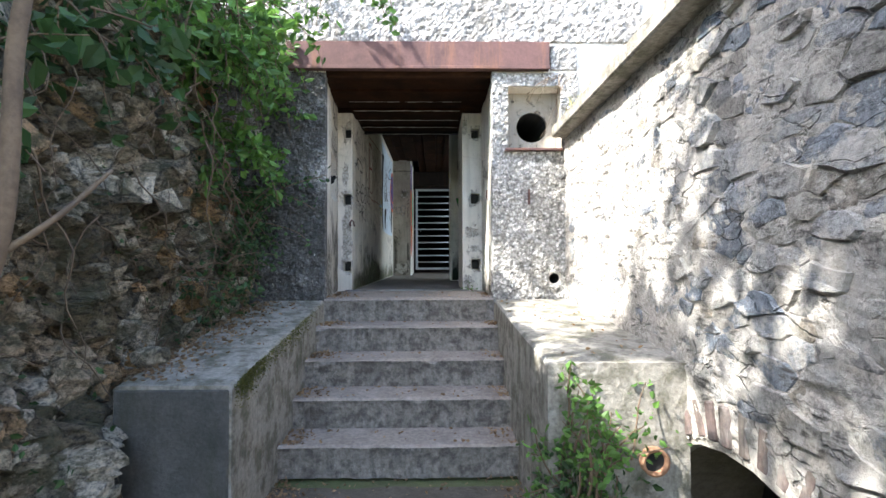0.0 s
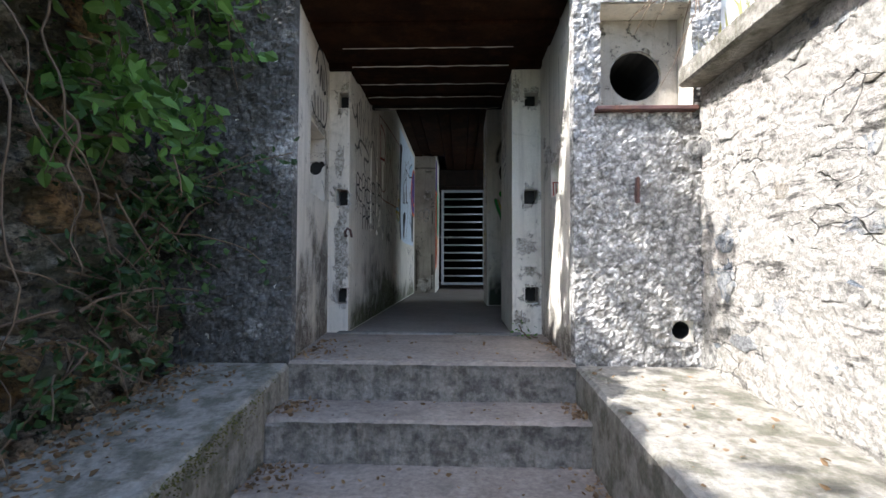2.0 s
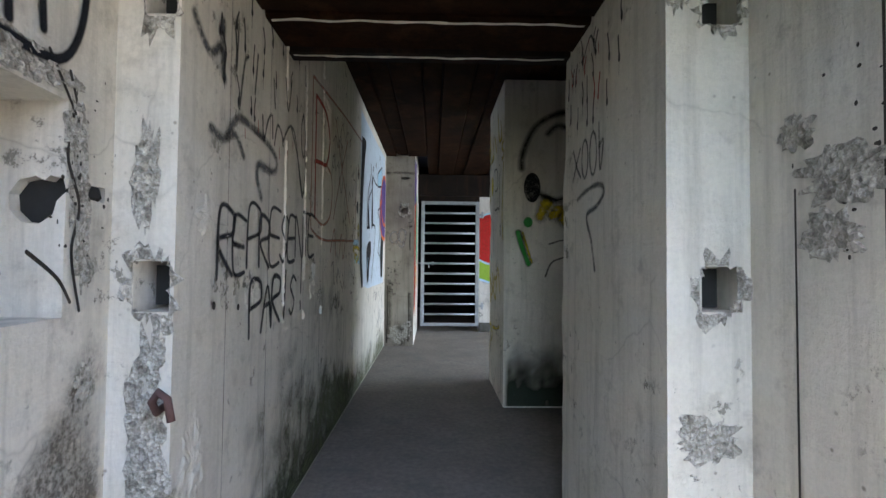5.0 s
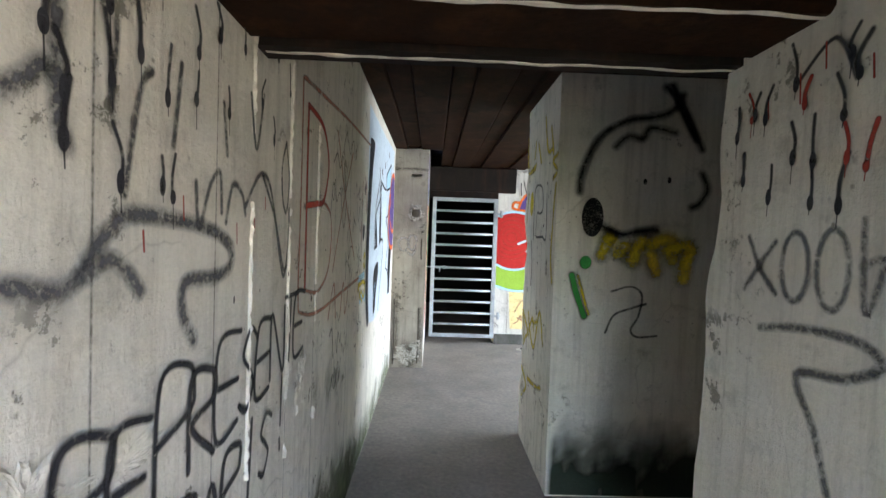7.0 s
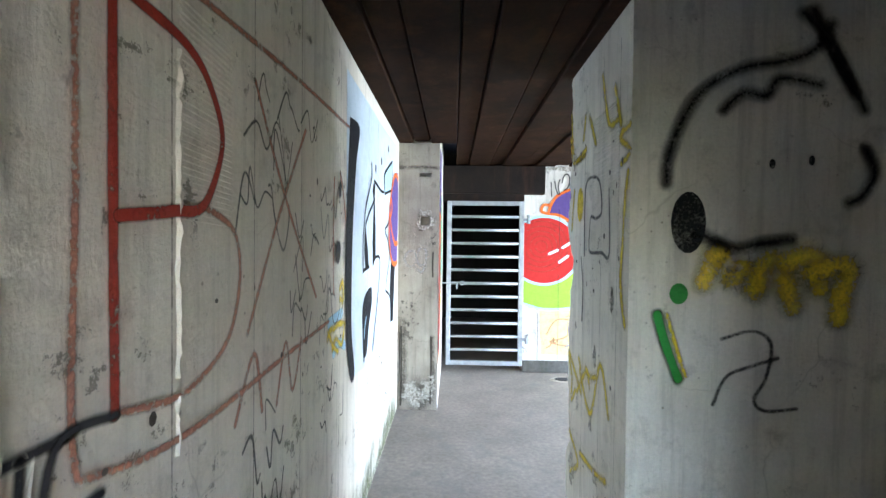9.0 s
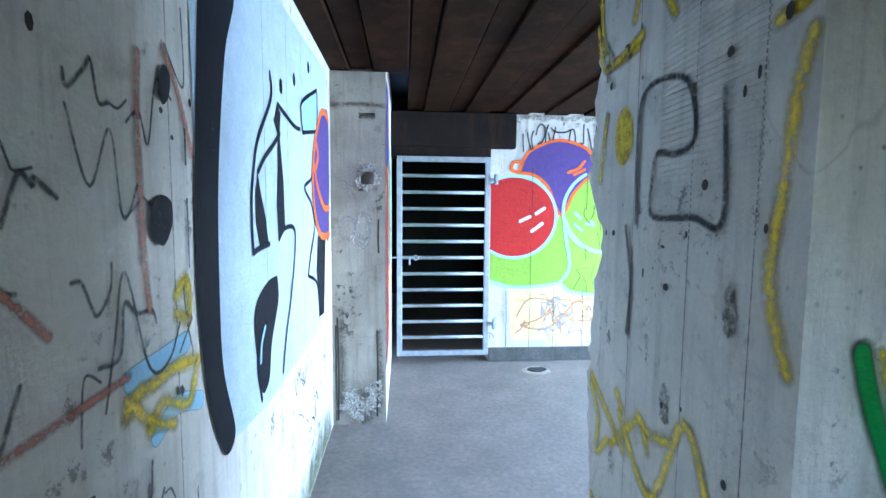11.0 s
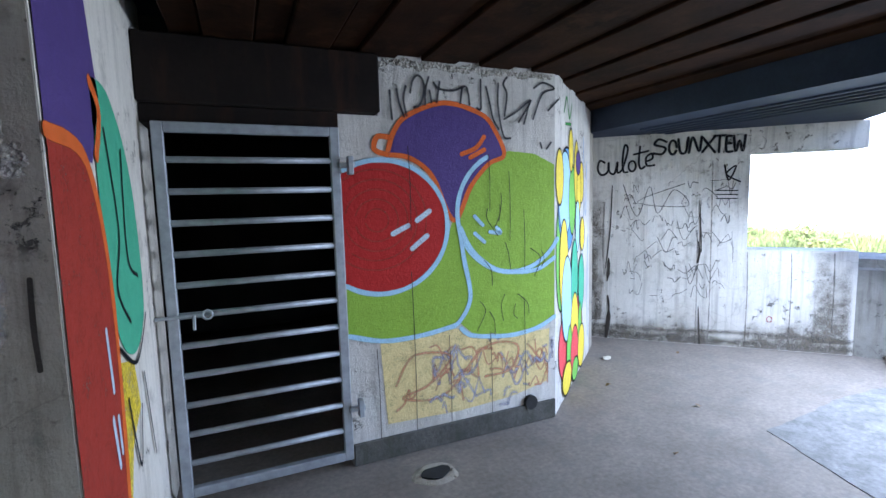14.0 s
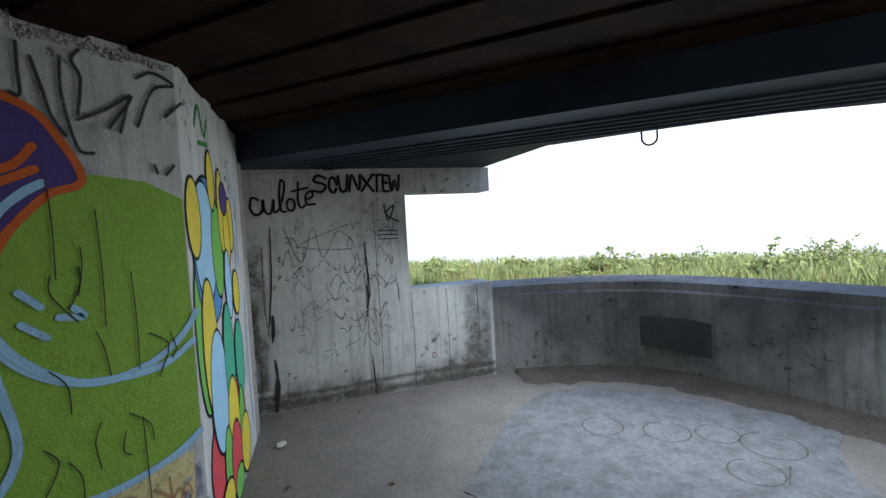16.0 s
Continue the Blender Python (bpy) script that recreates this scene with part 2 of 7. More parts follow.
def rock_material():
    """Broken limestone: pale and ochre blocks, dark earth in the joints."""
    m, nt, b = material("rock_face", 0.95)
    v = coords(nt, (1, 1, 1.25))
    warp = node(nt, "ShaderNodeTexNoise", Scale=3.0, Detail=5.0)
    nt.links.new(v, warp.inputs["Vector"])
    vec = mix(nt, 0.22, v, warp.outputs["Color"], "ADD")
    cell = node(nt, "ShaderNodeTexVoronoi", Scale=4.6)
    nt.links.new(vec, cell.inputs["Vector"])
    edge_n = nt.nodes.new("ShaderNodeTexVoronoi")
    edge_n.feature = "DISTANCE_TO_EDGE"
    edge_n.inputs["Scale"].default_value = 4.6
    nt.links.new(vec, edge_n.inputs["Vector"])
    pick = nt.nodes.new("ShaderNodeSeparateColor")
    nt.links.new(cell.outputs["Color"], pick.inputs["Color"])
    col = ramp(nt, pick.outputs[0], [(0.0, (0.11, 0.10, 0.075)), (0.3, (0.20, 0.165, 0.12)), (0.5, (0.38, 0.35, 0.29)), (0.68, (0.38, 0.23, 0.10)), (0.8, (0.46, 0.43, 0.37)), (1.0, (0.55, 0.53, 0.48))])
    big = noise_at(nt, v, 1.6, 6, 0.65)
    fine = noise_at(nt, v, 26, 7, 0.72)
    col = mix(nt, ramp(nt, big, [(0.45, (0, 0, 0)), (0.62, (0.7, 0.7, 0.7))]), col, (0.11, 0.10, 0.06))
    crack = ramp(nt, edge_n.outputs["Distance"], [(0.005, (0.1, 0.1, 0.1)), (0.06, (1, 1, 1))])
    col = mix(nt, 0.5, col, crack, "MULTIPLY")
    grit = noise_at(nt, v, 80, 7, 0.75)
    # strong grain contrast paints crevice shade into the rock colour
    col = mix(nt, 0.9, col, ramp(nt, mix(nt, 0.4, fine, grit), [(0.41, (0.16, 0.15, 0.13)), (0.55, (1.7, 1.58, 1.34))]), "MULTIPLY")
    col = mix(nt, ramp(nt, noise_at(nt, v, 5.5, 7, 0.72), [(0.5, (0, 0, 0)), (0.6, (0.75, 0.75, 0.75))]), col, (0.085, 0.085, 0.04))
    nt.links.new(col, b.inputs["Base Color"])
    bump(nt, b, mix(nt, 0.4, mix(nt, 0.4, fine, crack), grit), 1.0, 0.07)
    return m


M["rock"] = rock_material()


def aggregate_material():
    """Broken concrete: grey matrix with pale and dark pebbles."""
    m, nt, b = material("broken_concrete", 0.95)
    v = coords(nt)
    peb = node(nt, "ShaderNodeTexVoronoi", Scale=85.0)
    nt.links.new(mix(nt, 0.02, v, noise_color(nt, v, 30), "ADD"), peb.inputs["Vector"])
    pick = nt.nodes.new("ShaderNodeSeparateColor")
    nt.links.new(peb.outputs["Color"], pick.inputs["Color"])
    fine, mid = noise_at(nt, v, 120, 6, 0.75), noise_at(nt, v, 16, 7, 0.7)
    col = ramp(nt, pick.outputs[0], [(0.0, (0.36, 0.335, 0.29)), (0.45, (0.52, 0.485, 0.42)), (0.8, (0.60, 0.57, 0.50)), (1.0, (0.70, 0.67, 0.60))])
    col = mix(nt, 0.7, col, ramp(nt, mid, [(0.36, (0.35, 0.33, 0.3)), (0.5, (1.1, 1.1, 1.1))]), "MULTIPLY")
    col = mix(nt, 0.7, col, ramp(nt, fine, [(0.35, (0.3, 0.3, 0.3)), (0.6, (1.1, 1.1, 1.1))]), "MULTIPLY")
    nt.links.new(col, b.inputs["Base Color"])
    b.inputs["Specular IOR Level"].default_value = 0.15
    bump(nt, b, mix(nt, 0.5, mix(nt, 0.5, fine, mid), peb.outputs["Distance"]), 1.0, 0.02)
    return m


M["aggregate"] = aggregate_material()
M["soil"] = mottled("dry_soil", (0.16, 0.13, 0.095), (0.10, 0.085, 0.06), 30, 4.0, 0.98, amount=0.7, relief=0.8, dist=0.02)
M["grass_soil"] = mottled("grassy_ground", (0.10, 0.13, 0.045), (0.16, 0.15, 0.07), 12, 1.0, 0.98, amount=0.5, relief=0.8, dist=0.05)
M["brick"] = mottled("old_brick", (0.20, 0.14, 0.118), (0.13, 0.105, 0.095), 40, 14.0, 0.94, amount=0.85, relief=0.9, dist=0.015, stain=(0.40, 0.37, 0.32), streak=0.3, island=0.5)
M["wood"] = mottled("dark_planks", (0.034, 0.0145, 0.0062), (0.012, 0.0054, 0.0028), 45, 3.0, 0.85, amount=0.7, relief=0.5, stain=(0.055, 0.024, 0.010), streak=0)
M["dark_steel"] = mottled("dark_steel", (0.016, 0.013, 0.012), (0.024, 0.018, 0.015), 40, 3.0, 0.75, 0.1, amount=0.4, stain=(0.05, 0.025, 0.016))
M["blue_steel"] = mottled("painted_girder", (0.050, 0.062, 0.092), (0.034, 0.042, 0.064), 40, 2.0, 0.65, 0.1, amount=0.3, relief=0.2)
M["rust"] = mottled("rusty_steel", (0.16, 0.085, 0.075), (0.10, 0.055, 0.05), 45, 3.0, 0.8, 0.25, amount=0.5, relief=0.4, stain=(0.27, 0.13, 0.07), streak=1.2)
for key in ("wood", "dark_steel", "blue_steel"):
    M[key].node_tree.nodes["Principled BSDF"].inputs["Specular IOR Level"].default_value = 0.08
M["galv"] = plain("galvanised_steel", (0.40, 0.43, 0.46), 0.6, 0.6, 0.5, 18)
# near-black concrete that stands for shade in the store, vault and holes
M["shade_black"] = mottled("shade_black_concrete", (0.03, 0.03, 0.028), (0.015, 0.015, 0.015), 30, 2.0, 0.95)
M["bark"] = mottled("bark", (0.22, 0.15, 0.09), (0.12, 0.08, 0.05), 50, 6.0, 0.95, amount=0.6, relief=0.8)
M["peel"] = plain("flaking_limewash", (0.62, 0.58, 0.50), 0.9, 0, 0.4, 40)


def leaf_material(name, a, b_):
    m, nt, b = material(name, 0.55)
    geo = nt.nodes.new("ShaderNodeNewGeometry")
    col = ramp(nt, geo.outputs["Random Per Island"], [(0.0, a), (0.6, b_), (1.0, tuple(min(1, 1.5 * c) for c in b_))])
    nt.links.new(col, b.inputs["Base Color"])
    tr = nt.nodes.new("ShaderNodeBsdfTranslucent")
    nt.links.new(col, tr.inputs["Color"])
    ms = nt.nodes.new("ShaderNodeMixShader")
    ms.inputs["Fac"].default_value = 0.4
    nt.links.new(b.outputs[0], ms.inputs[1])
    nt.links.new(tr.outputs[0], ms.inputs[2])
    nt.links.new(ms.outputs[0], nt.nodes["Material Output"].inputs["Surface"])
    return m


M["leaf"] = leaf_material("green_leaf", (0.05, 0.11, 0.025), (0.11, 0.22, 0.04))
M["leaf_dark"] = leaf_material("dark_leaf", (0.025, 0.06, 0.018), (0.055, 0.11, 0.03))
M["dry"] = leaf_material("dry_leaf", (0.16, 0.10, 0.05), (0.26, 0.17, 0.09))
M["straw"] = leaf_material("straw_grass", (0.20, 0.20, 0.07), (0.34, 0.32, 0.13))
M["grass"] = leaf_material("meadow_grass", (0.14, 0.19, 0.06), (0.30, 0.34, 0.13))


# ---- mesh helpers ----
def mesh_of(name, bm, mat, smooth=False):
    me = bpy.data.meshes.new(name)
    bmesh.ops.recalc_face_normals(bm, faces=bm.faces)
    bm.to_mesh(me)
    bm.free()
    me.materials.append(mat)
    if smooth:
        me.polygons.foreach_set("use_smooth", [True] * len(me.polygons))
    return me


def part(name, bm, mat, parent=None, label="", smooth=False):
    ob = new(name, mesh_of(name, bm, mat, smooth))
    if parent:
        ob.parent = parent
    if label:
        ob["label"] = label
    return ob


def structure(name, bm, mat, label, smooth=False):
    return tagged(part(name, bm, mat, None, "", smooth), label, name.split("_")[0], "", "structure")


def thing(name, label, category, group="", at=(0, 0, 0)):
    ob = new(name)
    ob.location = at
    return tagged(ob, label, category, group)


def add_box(bm, x0, x1, y0, y1, z0, z1, bevel=0.0):
    r = bmesh.ops.create_cube(bm, size=1.0)
    for v in r["verts"]:
        v.co = Vector((x0 + (v.co.x + 0.5) * (x1 - x0), y0 + (v.co.y + 0.5) * (y1 - y0), z0 + (v.co.z + 0.5) * (z1 - z0)))
    if bevel:
        edges = {e for v in r["verts"] for e in v.link_edges}
        bmesh.ops.bevel(bm, geom=list(edges), offset=bevel, segments=1, affect="EDGES")
    return bm


def box(x0, x1, y0, y1, z0, z1, bevel=0.0):
    return add_box(bmesh.new(), x0, x1, y0, y1, z0, z1, bevel)


def add_prism(bm, poly, z0, z1):
    lo = [bm.verts.new((x, y, z0)) for x, y in poly]
    hi = [bm.verts.new((x, y, z1)) for x, y in poly]
    bm.faces.new(lo)
    bm.faces.new(hi)
    for i in range(len(poly)):
        j = (i + 1) % len(poly)
        bm.faces.new((lo[i], lo[j], hi[j], hi[i]))
    return bm


def prism(poly, z0, z1):
    return add_prism(bmesh.new(), poly, z0, z1)


def tube(bm, pts, radius, sides=6, taper=1.0):
    """A round bar along points; taper: the end's radius over the start's."""
    pts = [Vector(p) for p in pts]
    rings = []
    for i, p in enumerate(pts):
        d = (pts[min(i + 1, len(pts) - 1)] - pts[max(i - 1, 0)]).normalized()
        a = d.orthogonal().normalized() if not rings else (rings[-1][1] - d * rings[-1][1].dot(d)).normalized()
        c = d.cross(a)
        r = radius * (1 + (taper - 1) * i / max(1, len(pts) - 1))
        ring = [bm.verts.new(p + r * (math.cos(q) * a + math.sin(q) * c)) for q in (2 * math.pi * k / sides for k in range(sides))]
        if rings:
            old = rings[-1][0]
            for k in range(sides):
                bm.faces.new((old[k], old[(k + 1) % sides], ring[(k + 1) % sides], ring[k]))
        rings.append((ring, a))
    bm.faces.new(rings[0][0])
    bm.faces.new(rings[-1][0])
    return bm


def cut(ob, cutters):
    """Takes the cutters' shapes out of a mesh for good."""
    tools = []
    for bm in cutters:
        c = new("cutter", mesh_of("cutter", bm, ob.data.materials[0]))
        mod = ob.modifiers.new("cut", "BOOLEAN")
        mod.operation, mod.object, mod.solver = "DIFFERENCE", c, "EXACT"
        tools.append(c)
    me = bpy.data.meshes.new_from_object(ob.evaluated_get(bpy.context.evaluated_depsgraph_get()))
    ob.modifiers.clear()
    ob.data = me
    for c in tools:
        bpy.data.objects.remove(c)
    return ob


# ---- large structure ----
FLOOR, CEIL = 1.0, 3.40
RISER, TREAD, YTOP = 0.196, 0.292, 4.25
X0, X1 = -0.577, 0.866
LW, RW = -0.515, 0.66

# floor of the landing, the corridor and the round gun room, in one slab
room = [(X0 - 0.3, YTOP + 0.08), (X1 + 0.2, YTOP + 0.08), (X1 + 0.2, 5.6), (2.4, 5.6), (2.4, 7.4), (3.6, 6.9), (5.2, 7.3), (5.9, 8.3), (6.5, 9.2), (6.5, 10.2), (6.0, 11.0), (5.6, 11.5), (4.3, 13.0), (3.2, 13.0), (2.0, 11.6), (2.0, 15.2), (-0.9, 15.2), (-0.9, 5.0)]
floor = structure("floor", prism(room, 0.85, FLOOR), M["floor"], "worn grey concrete floor of the bunker")

wall_left = structure("wall_left", prism([(-3.2, 4.29), (X0, 4.29), (-0.665, 5.25), (LW, 5.25), (LW, 10.06), (-0.15, 10.06), (-0.15, 11.6), (-3.2, 11.6)], 0.0, 3.6), M["wall"], "long corridor wall of painted board-marked concrete with graffiti")
cut(wall_left, [
    box(-0.80, -0.4, 4.66, 5.09, 1.92, 2.36), tube(bmesh.new(), [(-0.716, 4.99, 2.155), (-0.716, 5.12, 2.157), (-0.722, 5.23, 2.16)], 0.05, 9), tube(bmesh.new(), [(-0.675, 4.99, 2.182), (-0.675, 5.12, 2.182), (-0.68, 5.22, 2.182)], 0.027, 6),
    box(-0.61, -0.525, 5.1, 5.40, 1.915, 2.035), box(-0.61, -0.525, 5.1, 5.40, 1.205, 1.32), box(-0.60, -0.525, 5.1, 5.40, 2.63, 2.745),
])
wall_right = structure("wall_right", prism([(X1, 4.29), (3.2, 4.29), (3.2, 6.06), (RW, 6.06), (RW, 5.25), (X1, 5.25)], 0.0, 3.6), M["wall"], "concrete entrance wall with a pilaster and a broken edge")
cut(wall_right, [
    box(0.7, 1.0, 4.65, 4.875, 1.913, 2.122),
    box(0.745, 0.845, 5.1, 5.40, 1.925, 2.035), box(0.75, 0.85, 5.1, 5.40, 1.22, 1.335), box(0.75, 0.85, 5.1, 5.40, 2.63, 2.73),
])
structure("wall_alcove", prism([(1.66, 6.0), (1.96, 6.0), (1.96, 7.548), (1.66, 7.548)], 0.0, 3.6), M["wall"], "plain end wall of the dark side recess")

# thick cross wall with its broken end
random.seed(4)
bm = bmesh.new()
rows, last = [], 0.0
for k in range(0, 81):
    z = FLOOR + 2.4 * k / 80
    last = 0.6 * last + random.uniform(-0.024, 0.024)
    bite = 0.085 * math.exp(-((z - 2.42) / 0.07) ** 2) + 0.03 * math.exp(-((z - 2.3) / 0.05) ** 2) - 0.03 * math.exp(-((z - 2.66) / 0.12) ** 2) + 0.05 * math.exp(-((z - 1.5) / 0.12) ** 2)
    e = 8.40 - bite + last
    rows.append([bm.verts.new(p) for p in ((0.61, 7.55, z), (0.61, 8.1, z), (0.61, e, z), (0.66, e + 0.02 + random.uniform(-0.015, 0.02), z), (0.74, e + 0.05 + random.uniform(-0.02, 0.02), z), (2.27, 8.47, z), (3.4, 7.45, z), (3.4, 7.2, z), (2.3, 7.55, z))])
for a, b in zip(rows, rows[1:]):
    for i in range(9):
        j = (i + 1) % 9
        bm.faces.new((a[i], a[j], b[j], b[i]))
bm.faces.new(rows[0])
bm.faces.new(rows[-1])
structure("wall_cross", bm, M["wall"], "thick painted concrete cross wall with a broken crumbling edge")

random.seed(11)
bm = bmesh.new()
rows, last = [], 0.0
for k in range(0, 45):
    z = FLOOR + 2.0 * k / 44
    last = 0.7 * last + random.uniform(-0.008, 0.008)
    e = 6.175 - 0.05 / (1 + math.exp(-(z - 2.43) * 30)) + last
    rows.append([bm.verts.new(p) for p in ((RW, 6.062, z), (RW, e - 0.012, z), (RW + 0.02, e, z), (RW + 0.2, e + 0.02, z), (2.3, e, z), (2.3, 6.062, z))])
for a, b in zip(rows, rows[1:]):
    for i in range(6):
        j = (i + 1) % 6
        bm.faces.new((a[i], a[j], b[j], b[i]))
bm.faces.new(rows[0])
bm.faces.new(rows[-1])
structure("wall_right_end", bm, M["wall"], "chipped end of the entrance wall at the recess")

# wall with the painted fruit, and its slanting return
wall_mural = structure("wall_mural", prism([(0.80, 11.35), (2.27, 11.35), (3.45, 12.37), (3.45, 13.1), (2.05, 13.1), (2.05, 11.62), (0.80, 11.62)], FLOOR - 0.1, CEIL + 0.1), M["white"], "white painted concrete wall with a large fruit mural")
cut(wall_mural, [box(0.7, 1.03, 11.2, 11.8, 3.07, 3.6)])
structure("wall_pit", prism([(3.45, 12.37), (3.62, 12.52), (3.78, 12.80), (3.45, 13.1)], FLOOR - 0.1, CEIL), M["raw"], "dark damp corner pier of the gun room")

D = Vector((1.72, -1.66)).normalized()


def along(s, off=0.0):
    p = Vector((3.72, 12.86)) + D * s - Vector((D.y, -D.x)) * off
    return (p.x, p.y)


S_WIN, S_END = 1.62, 2.52
bm = prism([along(0), along(S_WIN), along(S_WIN, 0.3), along(0, 0.3)], FLOOR - 0.1, 3.2)
structure("wall_window", bm, M["white"], "scribbled white concrete wall beside the wide gun opening")
structure("wall_sill", prism([along(S_WIN), along(S_END), along(S_END, 0.3), along(S_WIN, 0.3)], FLOOR - 0.1, 2.0), M["white"], "low pale concrete wall under the gun opening")
lint = prism([along(S_WIN), along(S_END + 0.02), along(S_END + 0.02, 0.3), along(S_WIN, 0.3)], 2.955, 3.2)
structure("trim_lintel_stub", lint, M["white"], "broken concrete lintel stub over the opening")

# curved parapet in upright bays
arc = [along(S_END), (5.92, 10.38), (6.07, 9.65), (5.82, 8.92), (5.38, 8.2), (4.95, 7.6), (4.3, 7.1), (3.4, 7.1)]


def smooth_line(pts, n=6):
    out = []
    for i in range(len(pts) - 1):
        p0, p1, p2, p3 = (Vector(pts[max(0, min(len(pts) - 1, i + k))]) for k in (-1, 0, 1, 2))
        for k in range(n):
            t = k / n
            out.append(0.5 * (2 * p1 + (p2 - p0) * t + (2 * p0 - 5 * p1 + 4 * p2 - p3) * t * t + (3 * p1 - p0 - 3 * p2 + p3) * t ** 3))
    return out + [Vector(pts[-1])]


curve = smooth_line(arc)
outer = []
for i, p in enumerate(curve):
    d = (curve[min(i + 1, len(curve) - 1)] - curve[max(i - 1, 0)]).normalized()
    outer.append(p + Vector((-d.y, d.x)) * 0.45)
bm = bmesh.new()
ring = []
for p, q in zip(curve, outer):
    lip = p + (q - p) * 0.06
    ring.append([bm.verts.new((*p, FLOOR - 0.1)), bm.verts.new((*p, 1.83)), bm.verts.new((*lip, 1.85)), bm.verts.new((*lip, 1.93)), bm.verts.new((*q, 1.95)), bm.verts.new((*q, FLOOR - 0.1))])
for a, b in zip(ring, ring[1:]):
    for i in range(6):
        j = (i + 1) % 6
        bm.faces.new((a[i], b[i], b[j], a[j]))
bm.faces.new(ring[0])
bm.faces.new(ring[-1])
structure("wall_parapet", bm, M["parapet"], "curved damp-stained concrete parapet of the gun pit")

# store behind the gate, its shade put into near-black walls
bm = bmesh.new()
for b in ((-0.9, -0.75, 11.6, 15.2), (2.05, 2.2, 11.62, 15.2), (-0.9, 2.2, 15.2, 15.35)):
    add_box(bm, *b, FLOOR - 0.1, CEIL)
structure("wall_store", bm, M["shade_black"], "walls of the store behind the gate, coloured near-black for its shade")

# ceilings
random.seed(7)
bm = bmesh.new()
y = 4.30
for w in (0.30, 0.32, 0.27, 0.32, 0.28, 0.26):
    add_box(bm, -0.75, 0.95, y, y + w - 0.014, 2.925 + random.uniform(-0.03, 0.02), 3.3, 0.012)
    y += w
structure("ceiling_entrance", bm, M["wood"], "dark rusty transverse beams over the entrance")
bm = bmesh.new()
x = LW - 0.1
wide = True
while x < 3.5:
    w = 0.235 if wide else 0.15
    y1 = 13.2 if x > -0.2 else 10.1
    y0 = 6.1 if x < 2.3 else 7.0
    add_box(bm, x, x + w - 0.008, y0, min(y1, 11.7) if x < 2.0 else y1, CEIL + (0.0 if wide else 0.018), CEIL + 0.12, 0.006)
    x += w
    wide = not wide
structure("ceiling_planks", bm, M["wood"], "ceiling of long dark brown planks")
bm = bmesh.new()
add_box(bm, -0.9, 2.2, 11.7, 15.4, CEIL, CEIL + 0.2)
structure("ceiling_store", bm, M["shade_black"], "ceiling of the store, coloured near-black for its shade")
bm = bmesh.new()
poly = [(3.5, 6.6), (4.6, 6.6), (4.58, 8.2), (4.45, 8.8), (4.5, 9.5), (4.6, 10.25), (5.62, 11.24), (5.8, 11.6), (4.3, 13.3), (3.5, 13.3)]
add_prism(bm, poly, 3.2, 3.6)
for k in range(5):
    xx = 4.38 - 0.13 * k
    add_box(bm, xx - 0.05, xx, 6.6, 12.3 - 0.05 * k, 3.186, 3.21, 0.005)
structure("ceiling_girder", bm, M["blue_steel"], "dark bluish girder and ribbed soffit over the opening")
structure("ceiling_roof", prism([(-3.2, 4.45), (3.3, 4.45), (3.3, 6.5), (4.7, 6.5), (4.7, 10.2), (5.8, 11.3), (4.4, 13.5), (2.3, 15.5), (-3.2, 15.5)], 3.61, 4.1), M["blue_steel"], "thick roof slab with a dark painted underside")
bm = box(-0.149, 1.028, 11.28, 11.6, 3.075, CEIL - 0.002, 0.01)
add_box(bm, -0.149, 0.797, 11.34, 11.6, 2.99, 3.075)
structure("trim_gate_lintel", bm, M["dark_steel"], "dark wooden lintel beam above the gate")
structure("trim_roof_step", box(LW, 2.2, 6.052, 6.14, 2.905, 3.7), M["dark_steel"], "dark edge beam where the ceiling steps up")


def rough_panel(bm, x0, x1, z0, z1, y, step=0.0115, depth=0.014, holes=()):
    """A pebble-dashed sheet facing -y with uneven relief, folded back at its rim."""
    nx, nz = max(2, round((x1 - x0) / step)), max(2, round((z1 - z0) / step))
    grid = []
    for k in range(nz + 1):
        line = []
        for i in range(nx + 1):
            x, z = x0 + (x1 - x0) * i / nx, z0 + (z1 - z0) * k / nz
            rim = i in (0, nx) or k in (0, nz)
            near = noise.voronoi((x * 30 + 1.2 * noise.noise((x * 25, z * 25, 1)), z * 34 + 1.2 * noise.noise((x * 25, z * 25, 6)), y * 3))[0][0]
            d = depth * (0.75 - 1.5 * near + 0.8 * noise.noise((x * 17, z * 17, y)) + 0.5 * noise.noise((x * 4, z * 4, 9)))
            line.append(bm.verts.new((x, y + (0.03 if rim else -0.012 - d), z)))
        grid.append(line)
    for k in range(nz):
        for i in range(nx):
            xm, zm = x0 + (x1 - x0) * (i + 0.5) / nx, z0 + (z1 - z0) * (k + 0.5) / nz
            if not any(a < xm < b and c < zm < d for a, b, c, d in holes):
                bm.faces.new((grid[k][i], grid[k][i + 1], grid[k + 1][i + 1], grid[k + 1][i]))


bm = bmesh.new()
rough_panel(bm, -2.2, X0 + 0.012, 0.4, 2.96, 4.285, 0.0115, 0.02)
structure("wall_facade_left", bm, M["render_shaded"], "coarse pebble-dashed facade, algae-stained and coloured darker for shade")
bm = bmesh.new()
rough_panel(bm, X1 - 0.012, 1.62, 0.8, 2.96, 4.285, holes=((1.0, 1.46, 2.285, 2.83), (1.345, 1.445, 1.115, 1.215)))
rough_panel(bm, -2.2, 2.2, 3.2, 4.5, 4.285, 0.022)
rough_panel(bm, -2.2, -0.9, 2.96, 3.2, 4.285, 0.02)
